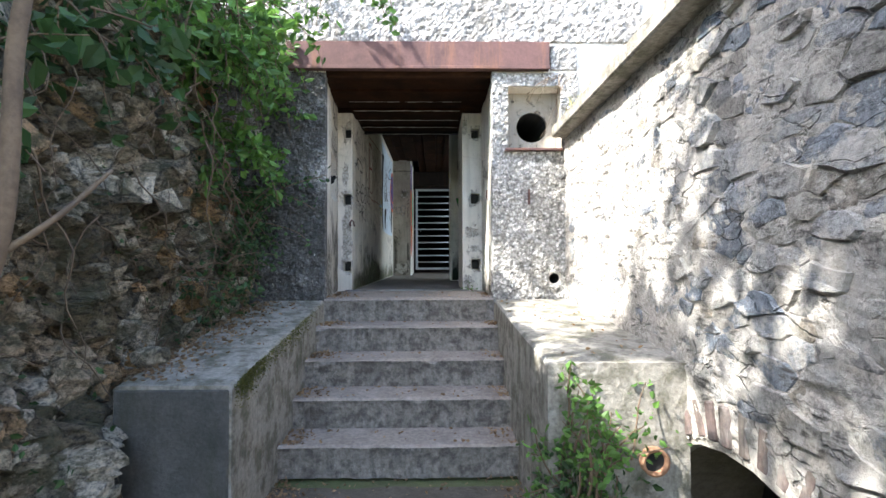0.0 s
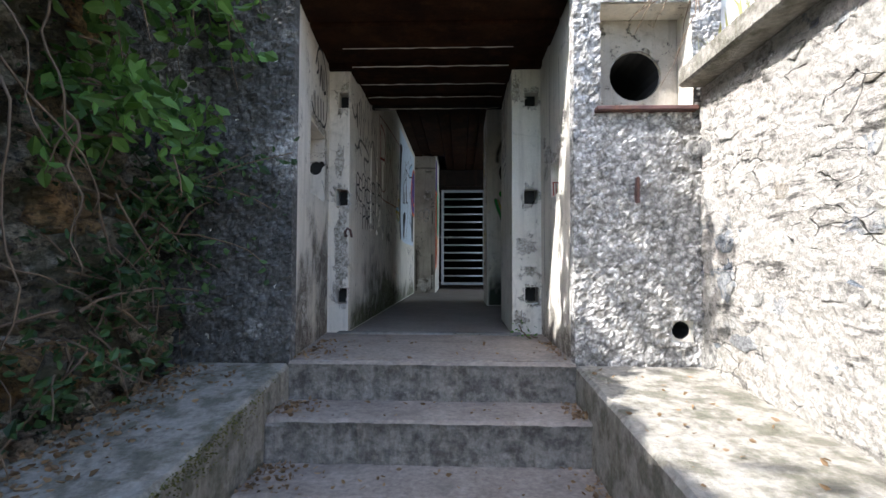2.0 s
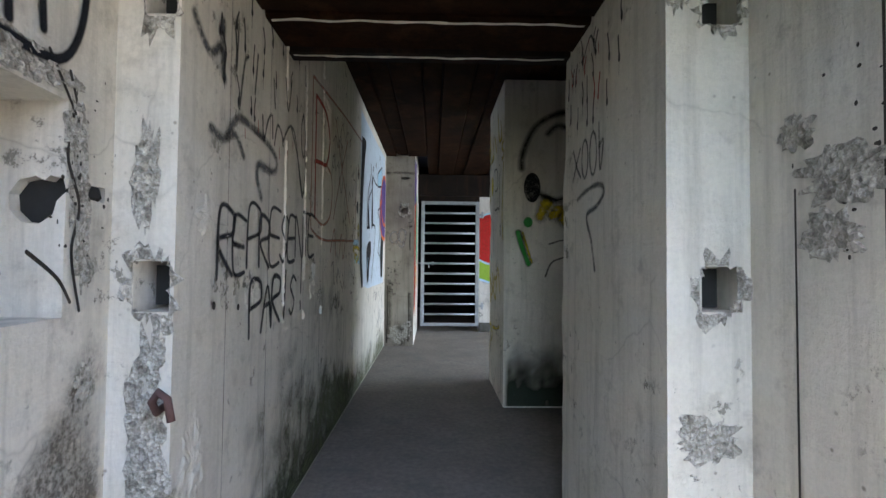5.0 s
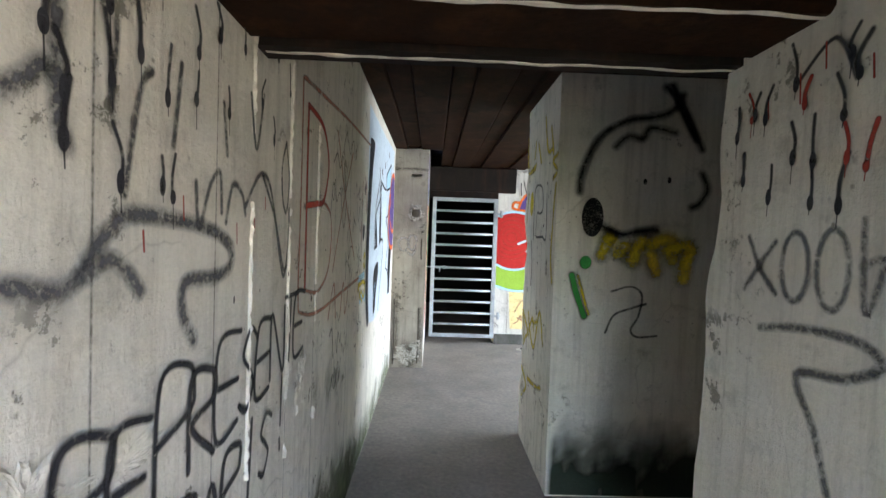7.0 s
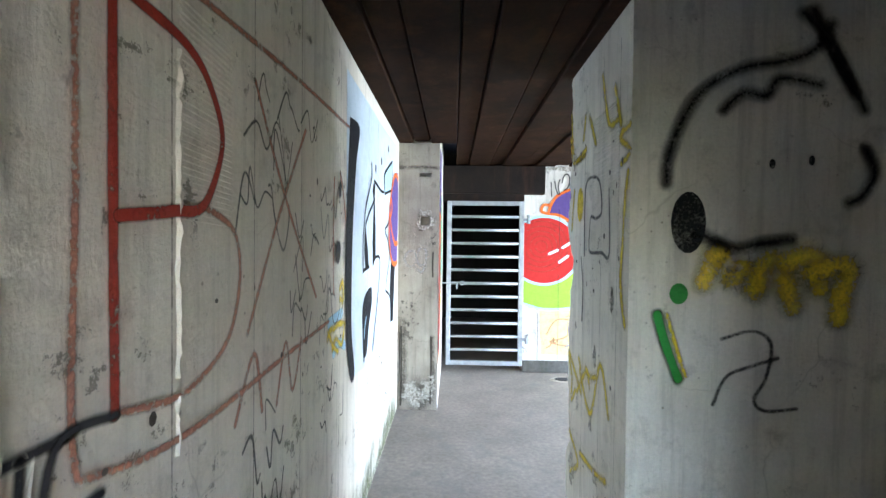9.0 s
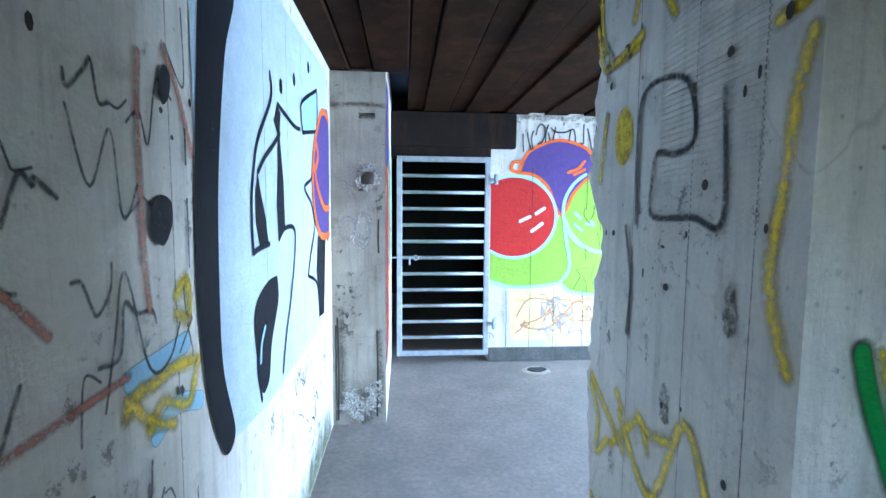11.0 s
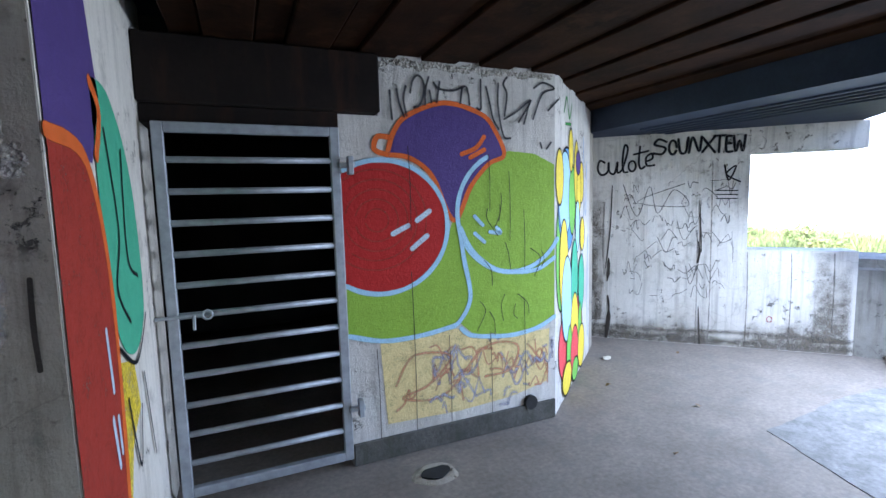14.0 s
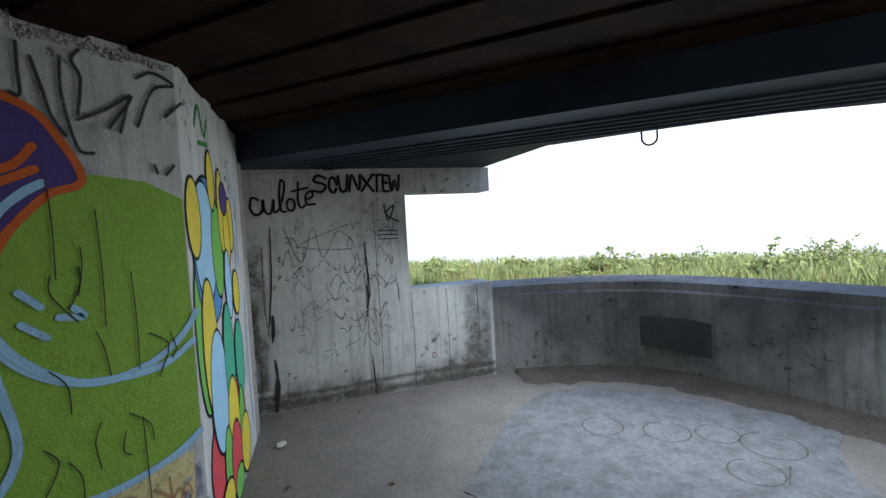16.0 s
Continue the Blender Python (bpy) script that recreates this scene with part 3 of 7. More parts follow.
rough_panel(bm, 1.36, 1.62, 2.96, 3.2, 4.285, 0.02)
structure("wall_facade", bm, M["render"], "coarse grey pebble-dashed facade of the bunker")
structure("wall_facade_core", box(-3.2, 3.2, 4.32, 4.44, 3.6, 4.5), M["raw"], "upper concrete front of the bunker")
bm = box(-0.90, 1.36, 4.235, 4.30, 2.965, 3.205, 0.006)
add_box(bm, -0.90, 1.36, 4.222, 4.236, 2.962, 2.99, 0.003)
structure("trim_rust_beam", bm, M["rust"], "long rusty steel fascia beam over the doorway")
cut(wall_right, [box(1.0, 1.47, 4.1, 4.46, 2.285, 2.83), tube(bmesh.new(), [(1.24, 4.2, 2.52), (1.24, 5.9, 2.52)], 0.138, 24), tube(bmesh.new(), [(1.395, 4.2, 1.165), (1.395, 5.2, 1.165)], 0.046, 14)])

# landing and threshold
structure("floor_landing", prism([(X0 + 0.004, YTOP + 0.05), (X1 - 0.004, YTOP + 0.05), (X1 - 0.004, 5.15), (-0.65, 5.15)], FLOOR - 0.05, FLOOR + 0.004), M["landing"], "pale sandy concrete landing before the corridor")
structure("trim_threshold", box(LW - 0.06, RW + 0.06, 5.152, 5.235, FLOOR - 0.05, FLOOR + 0.016, 0.006), M["parapet"], "dark concrete threshold strip across the corridor")

# steps and side plinths
for k in range(5):
    y0 = YTOP - k * TREAD
    z1 = FLOOR - k * RISER - (0.0 if k else 0.002)
    n = 90
    tread, riser = bmesh.new(), bmesh.new()
    tops, fronts = [], []
    prof = [(0.004, -0.012), (0.012, -0.035), (0.02, -0.1), (0.014, -RISER)]
    for i in range(n + 1):
        xx = X0 + (X1 - X0) * i / n
        w = 0.012 * noise.noise((xx * 8, k * 3.1, 0)) + 0.007 * noise.noise((xx * 34, k * 7.7, 2))
        chip = max(0.0, noise.noise((xx * 6, k * 5.3, 8)) - 0.2) * 0.06
        lip = (xx, y0 + 0.004 + w + chip, z1 - 0.012 - 0.5 * chip)
        tops.append([tread.verts.new((xx, y0 + 0.36, z1)), tread.verts.new((xx, y0 + 0.16, z1 + 0.004 * noise.noise((xx * 5, k, 0)))), tread.verts.new((xx, y0 + 0.02 + w + chip, z1 + 0.003 * noise.noise((xx * 9, k, 3)))), tread.verts.new(lip)])
        fronts.append([riser.verts.new(lip)] + [riser.verts.new((xx, y0 + a + w + 0.008 * noise.noise((xx * 22, b * 60, k)), z1 + b)) for a, b in prof[1:]])
    for bm, lines in ((tread, tops), (riser, fronts)):
        for a, b in zip(lines, lines[1:]):
            for j in range(3):
                bm.faces.new((a[j], b[j], b[j + 1], a[j + 1]))
    stair = thing("step", "worn concrete step with chipped edge and leaf litter", "step", "entrance steps")
    part("tread", tread, M["landing"], stair, "pale sandy tread")
    part("riser", riser, M["step"], stair, "dark mottled riser")


def plinth(name, x0, x1, y0, y1, za, zb, label):
    """A side plinth whose top falls from za at y1 to zb at y0."""
    bm = bmesh.new()
    n = 110
    rows = []
    for i in range(n + 1):
        t = i / n
        yy = y0 + (y1 - y0) * t
        zt = zb + (za - zb) * t
        w = 0.008 * noise.noise((yy * 7, x0, 1)) + 0.007 * noise.noise((yy * 31, x0, 4)) - 0.03 * max(0.0, noise.noise((yy * 9, x0, 7)) - 0.25)
        rows.append([bm.verts.new(p) for p in ((x0, yy, -0.1), (x0, yy, zt - 0.015), (x0 + 0.015, yy, zt + w), ((x0 + x1) / 2, yy, zt + w * 0.5), (x1 - 0.015, yy, zt + w), (x1 + w, yy, zt - 0.018), (x1, yy, -0.1))])
    for a, b in zip(rows, rows[1:]):
        for j in range(7):
            q = (j + 1) % 7
            bm.faces.new((a[j], b[j], b[q], a[q]))
    bm.faces.new(rows[0])
    bm.faces.new(rows[-1])
    return structure(name, bm, M["moss"], label)


pl = plinth("wall_plinth_left", -1.12, X0, 2.45, 4.26, 0.985, 0.75, "mossy concrete plinth beside the steps")
M["damp"] = mottled("dark_stained_concrete", (0.13, 0.125, 0.11), (0.07, 0.07, 0.06), 50, 5.0, 0.9, amount=0.7, relief=0.8, dist=0.015, stain=(0.045, 0.05, 0.03))
# front slab coloured darker than the plinth's other faces
part("front_face", box(-1.115, X0 - 0.012, 2.44, 2.46, -0.05, 0.732, 0.006), M["damp"], pl, "dark stained front face")
plinth("wall_plinth_right", X1, 1.50, 2.33, 4.26, 0.99, 0.87, "sunlit concrete plinth beside the steps")

# ground: one sheet, low in the approach, a meadow beyond the parapet
bm = bmesh.new()
xs = [-900, -300, -80, -25, -8, -3, -1.5, 0, 1.5, 3, 5.2, 6.3, 6.6, 7.2] + [7.2 + 0.9 * k for k in range(1, 22)] + [32, 45, 70, 130, 300, 900]
ys = [-900, -300, -80, -30, -12] + [-9 + 1.2 * k for k in range(0, 33)] + [36, 60, 130, 300, 900]


def ground_z(x, y):
    t = max(0.0, min(1.0, (x - 6.3) / 0.9))
    far = 1.53 + 0.10 * noise.noise((x * 0.25, y * 0.25, 0)) * min(1, abs(x) / 8) - 0.05 * max(0, x - 9) - 0.5 * max(0, x - 15)
    return max(-40.0, far * t)


grid = [[bm.verts.new((x, y, ground_z(x, y))) for x in xs] for y in ys]
for a, b in zip(grid, grid[1:]):
    for i in range(len(xs) - 1):
        bm.faces.new((a[i], a[i + 1], b[i + 1], b[i]))
tagged(part("ground", bm, M["grass_soil"], None, "", True), "grassy ground rising to a meadow beyond the parapet", "ground", "", "structure")

# glowing shell added far beyond the meadow, in place of blown-out white sky
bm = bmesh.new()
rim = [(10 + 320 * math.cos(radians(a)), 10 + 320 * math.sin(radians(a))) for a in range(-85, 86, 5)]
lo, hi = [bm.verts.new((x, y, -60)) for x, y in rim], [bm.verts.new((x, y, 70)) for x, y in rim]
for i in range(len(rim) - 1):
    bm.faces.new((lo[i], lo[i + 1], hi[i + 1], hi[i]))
m_glow, nt_glow, b_glow = material("sky_glow", 1.0)
b_glow.inputs["Base Color"].default_value = (0.0, 0.0, 0.0, 1)
b_glow.inputs["Specular IOR Level"].default_value = 0.0
b_glow.inputs["Emission Color"].default_value = (0.93, 0.97, 1.0, 1)
b_glow.inputs["Emission Strength"].default_value = 0.6
tagged(part("backdrop", bm, m_glow, None, "", True), "added glowing white shell on the horizon in place of bright sky", "backdrop", "", "structure")

path = bmesh.new()
rows = []
for i in range(50):
    yy = -4 + 7.0 * i / 49
    rows.append([path.verts.new((xx, yy, 0.012 + 0.014 * noise.noise((xx * 4, yy * 4, 0)))) for xx in [-1.9 + 3.5 * k / 24 for k in range(25)]])
for a, b in zip(rows, rows[1:]):
    for k in range(24):
        path.faces.new((a[k], a[k + 1], b[k + 1], b[k]))
structure("ground_path", path, M["soil"], "bare brown soil path before the steps", True)

# right retaining wall: core with a low vault mouth, coping, bank behind
core = structure("wall_retaining", box(1.50, 2.1, -4.0, 4.30, -0.1, 2.36), M["mortar"], "sunlit rubble stone retaining wall with lime mortar")
vault = tube(bmesh.new(), [(1.2, 2.0, 0), (2.9, 2.0, 0)], 0.76, 28)
bmesh.ops.scale(vault, vec=(1, 1, 0.84), verts=vault.verts)
bmesh.ops.translate(vault, vec=(0, 0, -0.065), verts=vault.verts)
cut(core, [vault])
# vault back and an added inner shell, coloured dark for the shade inside
structure("wall_vault_back", box(2.1, 2.2, 0.8, 2.9, -0.1, 0.9), M["shade_black"], "back of the low brick vault, coloured near-black for its shade")
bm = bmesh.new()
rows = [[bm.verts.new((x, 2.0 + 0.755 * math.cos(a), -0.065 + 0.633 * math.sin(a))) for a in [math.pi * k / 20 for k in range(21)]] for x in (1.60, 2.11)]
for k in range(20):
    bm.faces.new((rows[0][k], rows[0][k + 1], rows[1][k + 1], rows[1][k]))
structure("wall_vault_lining", bm, M["soil"], "added dark shell in the low brick vault, coloured for its shade")
bm = bmesh.new()
add_box(bm, 1.37, 1.75, -4.0, 4.24, 2.37, 2.47, 0.012)
structure("trim_coping", bm, M["moss"], "narrow concrete coping ledge on the stone wall")
bm = bmesh.new()
rows = []
for i in range(60):
    yy = -4 + 8.3 * i / 59
    rows.append([bm.verts.new((xx, yy, zz + 0.07 * noise.noise((xx * 3, yy * 3, 0)))) for xx, zz in ((1.52, 2.40), (1.7, 2.52), (2.0, 2.72), (2.6, 3.05), (3.5, 3.35), (6.0, 3.6))])
for a, b in zip(rows, rows[1:]):
    for j in range(5):
        bm.faces.new((a[j], a[j + 1], b[j + 1], b[j]))
structure("ground_bank", bm, M["soil"], "dry soil bank above the retaining wall", True)

# left rock face
bm = bmesh.new()
ny, nz = 400, 235
rows = []
for i in range(ny + 1):
    yy = -3.2 + 7.48 * i / ny
    line = []
    for k in range(nz + 1):
        zz = -0.1 + 3.9 * k / nz
        base = -1.22 - 0.10 * max(0, 2.2 - yy) * (0.4 + 0.25 * zz) - 0.16 * max(0.0, zz - 2.0)
        p = Vector((yy * 1.25, zz * 1.35 + 0.25 * yy, 0))
        w = p + Vector((0.16 * noise.noise(p * 3), 0.16 * noise.noise(p * 3 + Vector((5, 5, 5))), 0))
        h = 0.22 * noise.noise(p * 0.9) + 0.05 * noise.noise(p * 8) - 0.05 * abs(noise.noise(p * 13)) + 0.03 * noise.noise(p * 19) - 0.03 * abs(noise.noise(p * 37)) + 0.014 * noise.noise(p * 60)
        for f, high, tilt in ((1.7, 0.13, 0.55), (4.4, 0.065, 0.6)):
            d, pts = noise.voronoi(w * f)
            c = pts[0]
            tip = w * f - c
            h += high * noise.noise(c * 7.3) + tilt / f * (tip.x * noise.noise(c * 5.1 + Vector((3, 0, 1))) + tip.y * noise.noise(c * 6.3 + Vector((0, 8, 2)))) - 0.03 * max(0.0, 1 - (d[1] - d[0]) / 0.06)
        foot = max(0.0, min(1.0, (1.35 - zz) / 0.9))
        xx = base + h - 0.08 + 0.20 * foot * foot * (3 - 2 * foot) * max(0.0, min(1.0, (3.5 - yy) / 1.2))
        if yy > 3.9:
            xx -= 0.35 * (yy - 3.9)
        line.append(bm.verts.new((xx, yy + 0.05 * noise.noise(p * 5), zz + 0.05 * noise.noise(p * 6))))
    rows.append(line)
for a, b in zip(rows, rows[1:]):
    for k in range(nz):
        bm.faces.new((a[k], a[k + 1], b[k + 1], b[k]))
top = [r[-1] for r in rows]
back = [bm.verts.new((-6.0, v.co.y, 3.9)) for v in top]
for i in range(ny):
    bm.faces.new((top[i], back[i], back[i + 1], top[i + 1]))
ROCK = [tuple(v.co) for r in rows[122:] for v in r[:193]]
rock_wall = structure("wall_rock", bm, M["rock"], "craggy ochre and grey rock face with roots")

# loose angular stones bedded in the rock face
rnd = random.Random(19)
vs, fs = [], []
for _ in range(1100):
    p = Vector(rnd.choice(ROCK))
    size = rnd.choice((0.02, 0.03, 0.04, 0.055, 0.08)) * rnd.uniform(0.7, 1.3)
    turn = Euler((rnd.uniform(-0.9, 0.9), rnd.uniform(-0.5, 0.5), rnd.uniform(-0.9, 0.9))).to_matrix()
    i = len(vs)
    for a in (-1, 1):
        for b, c in ((-1, -1), (1, -1), (1, 1), (-1, 1)):
            q = turn @ Vector((a * 0.55 * rnd.uniform(0.5, 1.1), b * rnd.uniform(0.5, 1.25), c * rnd.uniform(0.35, 0.9)))
            vs.append(tuple(p + q * size))
    fs += [(i, i + 1, i + 2, i + 3), (i + 7, i + 6, i + 5, i + 4), (i, i + 4, i + 5, i + 1), (i + 1, i + 5, i + 6, i + 2), (i + 2, i + 6, i + 7, i + 3), (i + 3, i + 7, i + 4, i)]
me = bpy.data.meshes.new("broken_stones")
me.from_pydata(vs, [], fs)
me.materials.append(M["rock"])
ob = new("broken_stones", me)
ob.parent = rock_wall
tagged(ob, "", "", "", "stuff")

# ---- gate ----
gate = thing("metal_gate", "closed galvanised steel gate with horizontal bars in the doorway", "gate")
GX0, GX1, GY, GZ0, GZ1 = -0.095, 0.785, 11.285, 1.09, 2.985
part("side_rail", box(GX0, GX0 + 0.05, GY - 0.02, GY + 0.02, GZ0, GZ1, 0.004), M["galv"], gate)
part("side_rail", box(GX1 - 0.05, GX1, GY - 0.02, GY + 0.02, GZ0, GZ1, 0.004), M["galv"], gate)
part("top_rail", box(GX0 + 0.05, GX1 - 0.05, GY - 0.02, GY + 0.02, GZ1 - 0.05, GZ1, 0.004), M["galv"], gate)
part("bottom_rail", box(GX0 + 0.05, GX1 - 0.05, GY - 0.02, GY + 0.02, GZ0, GZ0 + 0.05, 0.004), M["galv"], gate)
for k in range(1, 12):
    zz = GZ0 + 0.025 + (GZ1 - GZ0 - 0.05) * k / 12
    part("bar", tube(bmesh.new(), [(GX0 + 0.04, GY, zz), (GX1 - 0.04, GY, zz)], 0.0165, 10), M["galv"], gate, "", True)

# ---- paint on the walls ----
def spray(name, color, cover=0.85, rough=0.6, soft=0.08, relief=0.45):
    """Sprayed or rolled paint, worn through here and there."""
    m, nt, b = material(name, rough)
    v = coords(nt)
    n = noise_at(nt, v, 14, 6, 0.7)
    g = noise_at(nt, v, 90, 4, 0.7)
    nt.links.new(mix(nt, 0.45, color, ramp(nt, mix(nt, 0.5, n, g), [(0.3, (0.45, 0.45, 0.45)), (0.65, (1.1, 1.1, 1.1))]), "MULTIPLY"), b.inputs["Base Color"])
    clear = nt.nodes.new("ShaderNodeBsdfTransparent")
    ms = nt.nodes.new("ShaderNodeMixShader")
    lo = 1.0 - cover
    worn = ramp(nt, mix(nt, 0.55, n, g), [(0.12 + 0.5 * lo, (0.0, 0.0, 0.0)), (0.34 + 0.6 * lo, (1, 1, 1))])
    across = nt.nodes.new("ShaderNodeUVMap")
    split = nt.nodes.new("ShaderNodeSeparateXYZ")
    nt.links.new(across.outputs[0], split.inputs[0])
    edge_soft = ramp(nt, split.outputs[0], [(0.02, (0, 0, 0)), (0.02 + soft, (1, 1, 1)), (0.98 - soft, (1, 1, 1)), (0.98, (0, 0, 0))])
    nt.links.new(mix(nt, 1.0, worn, edge_soft, "MULTIPLY"), ms.inputs["Fac"])
    nt.links.new(clear.outputs[0], ms.inputs[1])
    nt.links.new(b.outputs[0], ms.inputs[2])
    nt.links.new(ms.outputs[0], nt.nodes["Material Output"].inputs["Surface"])
    b.inputs["Specular IOR Level"].default_value = 0.10
    bump(nt, b, mix(nt, 0.3, noise_at(nt, v, 26, 7, 0.72), g), relief, 0.026)
    return m


INK = {
    "black": spray("black_spray", (0.012, 0.013, 0.017), 0.90, soft=0.22), "grey": spray("grey_spray", (0.11, 0.11, 0.115), 0.62, soft=0.4),
    "thin": spray("thin_marker", (0.07, 0.07, 0.072), 0.66, soft=0.36), "red": spray("red_spray", (0.36, 0.045, 0.03), 0.78, soft=0.2),
    "faint": spray("faded_red_spray", (0.50, 0.22, 0.15), 0.62, soft=0.35), "yellow": spray("yellow_spray", (0.74, 0.56, 0.03), 0.64, soft=0.45),
    "green": spray("green_spray", (0.05, 0.30, 0.06), 0.85, soft=0.3), "lime": spray("lime_paint", (0.30, 0.48, 0.06), 0.97),
    "crimson": spray("crimson_paint", (0.46, 0.028, 0.024), 0.97), "purple": spray("purple_paint", (0.10, 0.065, 0.22), 0.97),
    "orange": spray("orange_paint", (0.72, 0.15, 0.03), 0.95), "sky": spray("pale_blue_paint", (0.42, 0.66, 0.82), 0.95),
    "ice": spray("ice_white_paint", (0.64, 0.74, 0.83), 0.985, relief=0.95), "sun": spray("sunny_yellow_paint", (0.80, 0.62, 0.07), 0.97), "rose": spray("rose_red_paint", (0.72, 0.09, 0.10), 0.97), "leafy": spray("leaf_green_paint", (0.22, 0.52, 0.10), 0.97), "char": spray("faded_black_spray", (0.035, 0.035, 0.04), 0.80, soft=0.34), "mist": spray("worn_black_spray", (0.02, 0.02, 0.02), 0.72, soft=0.48), "white": spray("white_paint", (0.78, 0.78, 0.77), 0.9),
    "peach": spray("peach_paint", (0.62, 0.30, 0.17), 0.62, soft=0.45), "wash": spray("yellow_wash", (0.78, 0.64, 0.30), 0.78),
    "haze": spray("lilac_brush_marks", (0.45, 0.46, 0.58), 0.55, soft=0.45), "daub": spray("plaster_daub", (0.62, 0.61, 0.58), 0.5, soft=0.4), "teal": spray("sea_green_paint", (0.10, 0.45, 0.27), 0.95),
    "crack": spray("crack_shadow", (0.05, 0.043, 0.036), 0.92), "dirt": spray("dirt_stain", (0.17, 0.15, 0.12), 0.55, soft=0.47),
    "mossy": spray("green_algae", (0.12, 0.135, 0.07), 0.6, soft=0.46), "algae": spray("black_algae", (0.035, 0.045, 0.032), 0.9, soft=0.4), "grime": spray("damp_grime", (0.17, 0.15, 0.12), 0.55, soft=0.47), "blue": spray("blue_paint", (0.12, 0.30, 0.60), 0.95),
}
PLANE = {
    "L": ((LW, 0, 0), (0, 1, 0), (1, 0, 0)), "P": ((0, 10.052, 0), (1, 0, 0), (0, -1, 0)), "S": ((-0.15, 0, 0), (0, 1, 0), (1, 0, 0)),
    "F": ((0, 11.35, 0), (1, 0, 0), (0, -1, 0)), "B": ((0, 7.55, 0), (1, 0, 0), (0, -1, 0)), "K": ((0.61, 0, 0), (0, 1, 0), (-1, 0, 0)),
    "R": ((RW, 0, 0), (0, 1, 0), (-1, 0, 0)), "D": ((2.27, 11.35, 0), (0.7565, 0.654, 0), (0.654, -0.7565, 0)),
    "G": ((3.72, 12.86, 0), (D.x, D.y, 0), (D.y, -D.x, 0)), "JL": ((X0, 4.29, 0), (-0.0913, 0.9958, 0), (0.9958, 0.0913, 0)),
    "JR": ((X1, 0, 0), (0, 1, 0), (-1, 0, 0)), "NC": ((0, 4.874, 0), (1, 0, 0), (0, -1, 0)), "PF": ((0, 5.25, 0), (1, 0, 0), (0, -1, 0)),
}


def on(plane, u, v, lift):
    o, a, n = (Vector(q) for q in PLANE[plane])
    return o + a * u + Vector((0, 0, v)) + n * lift


def soft_line(pts, n=7):
    return pts if len(pts) < 3 else [tuple(p) for p in smooth_line(pts, n)]


def add_stroke(bm, plane, pts, width, layer=0, bend=True, wobble=0.12, taper=False):
    """A painted line of some width along points of a wall's plane, with rounded ends."""
    pts = [Vector(p) for p in (soft_line(pts) if bend else pts)]
    lift = 0.003 + 0.0009 * layer
    left, right = [], []
    for i, p in enumerate(pts):
        d = pts[min(i + 1, len(pts) - 1)] - pts[max(i - 1, 0)]
        d = d.normalized() if d.length > 1e-6 else Vector((1, 0))
        q = Vector((-d.y, d.x))
        w = 0.5 * width * (1 + wobble * noise.noise((p.x * 11, p.y * 11, width * 50)))
        if taper:
            w *= 0.45 + 0.55 * math.sin(math.pi * (i + 0.6) / (len(pts) + 0.2))
        left.append(p + q * w)
        right.append(p - q * w)


    uv = bm.loops.layers.uv.verify()
    va = [bm.verts.new(on(plane, p.x, p.y, lift)) for p in left]
    vb = [bm.verts.new(on(plane, p.x, p.y, lift)) for p in right]
    for i in range(len(pts) - 1):
        face = bm.faces.new((va[i], va[i + 1], vb[i + 1], vb[i]))
        for lp, q in zip(face.loops, (0.0, 0.0, 1.0, 1.0)):
            lp[uv].uv = (q, 0.5)
    for end, sign in ((0, -1), (-1, 1)):
        d = (pts[-1] - pts[-2]) if end else (pts[1] - pts[0])
        d = d.normalized() * sign * (left[end] - right[end]).length / 2
        m = (left[end] + right[end]) / 2
        h = (left[end] - right[end]) / 2
        rim = [va[end]] + [bm.verts.new(on(plane, *(m + h * math.cos(t) + d * math.sin(t)), lift)) for t in (0.6, 1.2, 1.95, 2.55)] + [vb[end]]
        hub = bm.verts.new(on(plane, *m, lift))
        for a, b in zip(rim, rim[1:]):
            face = bm.faces.new((a, b, hub))
            for lp, q in zip(face.loops, (0.0, 0.0, 0.5)):
                lp[uv].uv = (q, 0.5)
    return bm


def add_fill(bm, plane, pts, layer=0, bend=False):
    pts = soft_line(list(pts) + [pts[0]])[:-1] if bend else pts
    uv = bm.loops.layers.uv.verify()
    face = bm.faces.new([bm.verts.new(on(plane, u, v, 0.003 + 0.0009 * layer)) for u, v in pts])
    for lp in face.loops:
        lp[uv].uv = (0.5, 0.5)
    return bm


def oval(u, v, ru, rv, n=36, a0=0.0, a1=360.0):
    return [(u + ru * math.cos(radians(a0 + (a1 - a0) * k / n)), v + rv * math.sin(radians(a0 + (a1 - a0) * k / n))) for k in range(n + (a1 - a0 < 360))]


def pieces(bm):
    """The separate strokes of a bmesh, each as a bmesh of its own."""
    bm.verts.index_update()
    seen, out = set(), []
    for v in bm.verts:
        if v.index in seen:
            continue
        group, todo = [], [v]
        seen.add(v.index)
        while todo:
            w = todo.pop()
            group.append(w)
            for e in w.link_edges:
                o = e.other_vert(w)
                if o.index not in seen:
                    seen.add(o.index)
                    todo.append(o)
        one = bmesh.new()
        layer, fresh = one.loops.layers.uv.verify(), {}
        src = bm.loops.layers.uv.verify() if bm.loops.layers.uv else None
        for f in {f for w in group for f in w.link_faces}:
            for x in f.verts:
                if x.index not in fresh:
                    fresh[x.index] = one.verts.new(x.co)
            g = one.faces.new([fresh[x.index] for x in f.verts])
            for a, b in zip(g.loops, f.loops):
                a[layer].uv = b[src].uv if src else (0.5, 0.5)
        out.append(one)
    bm.free()
    return out


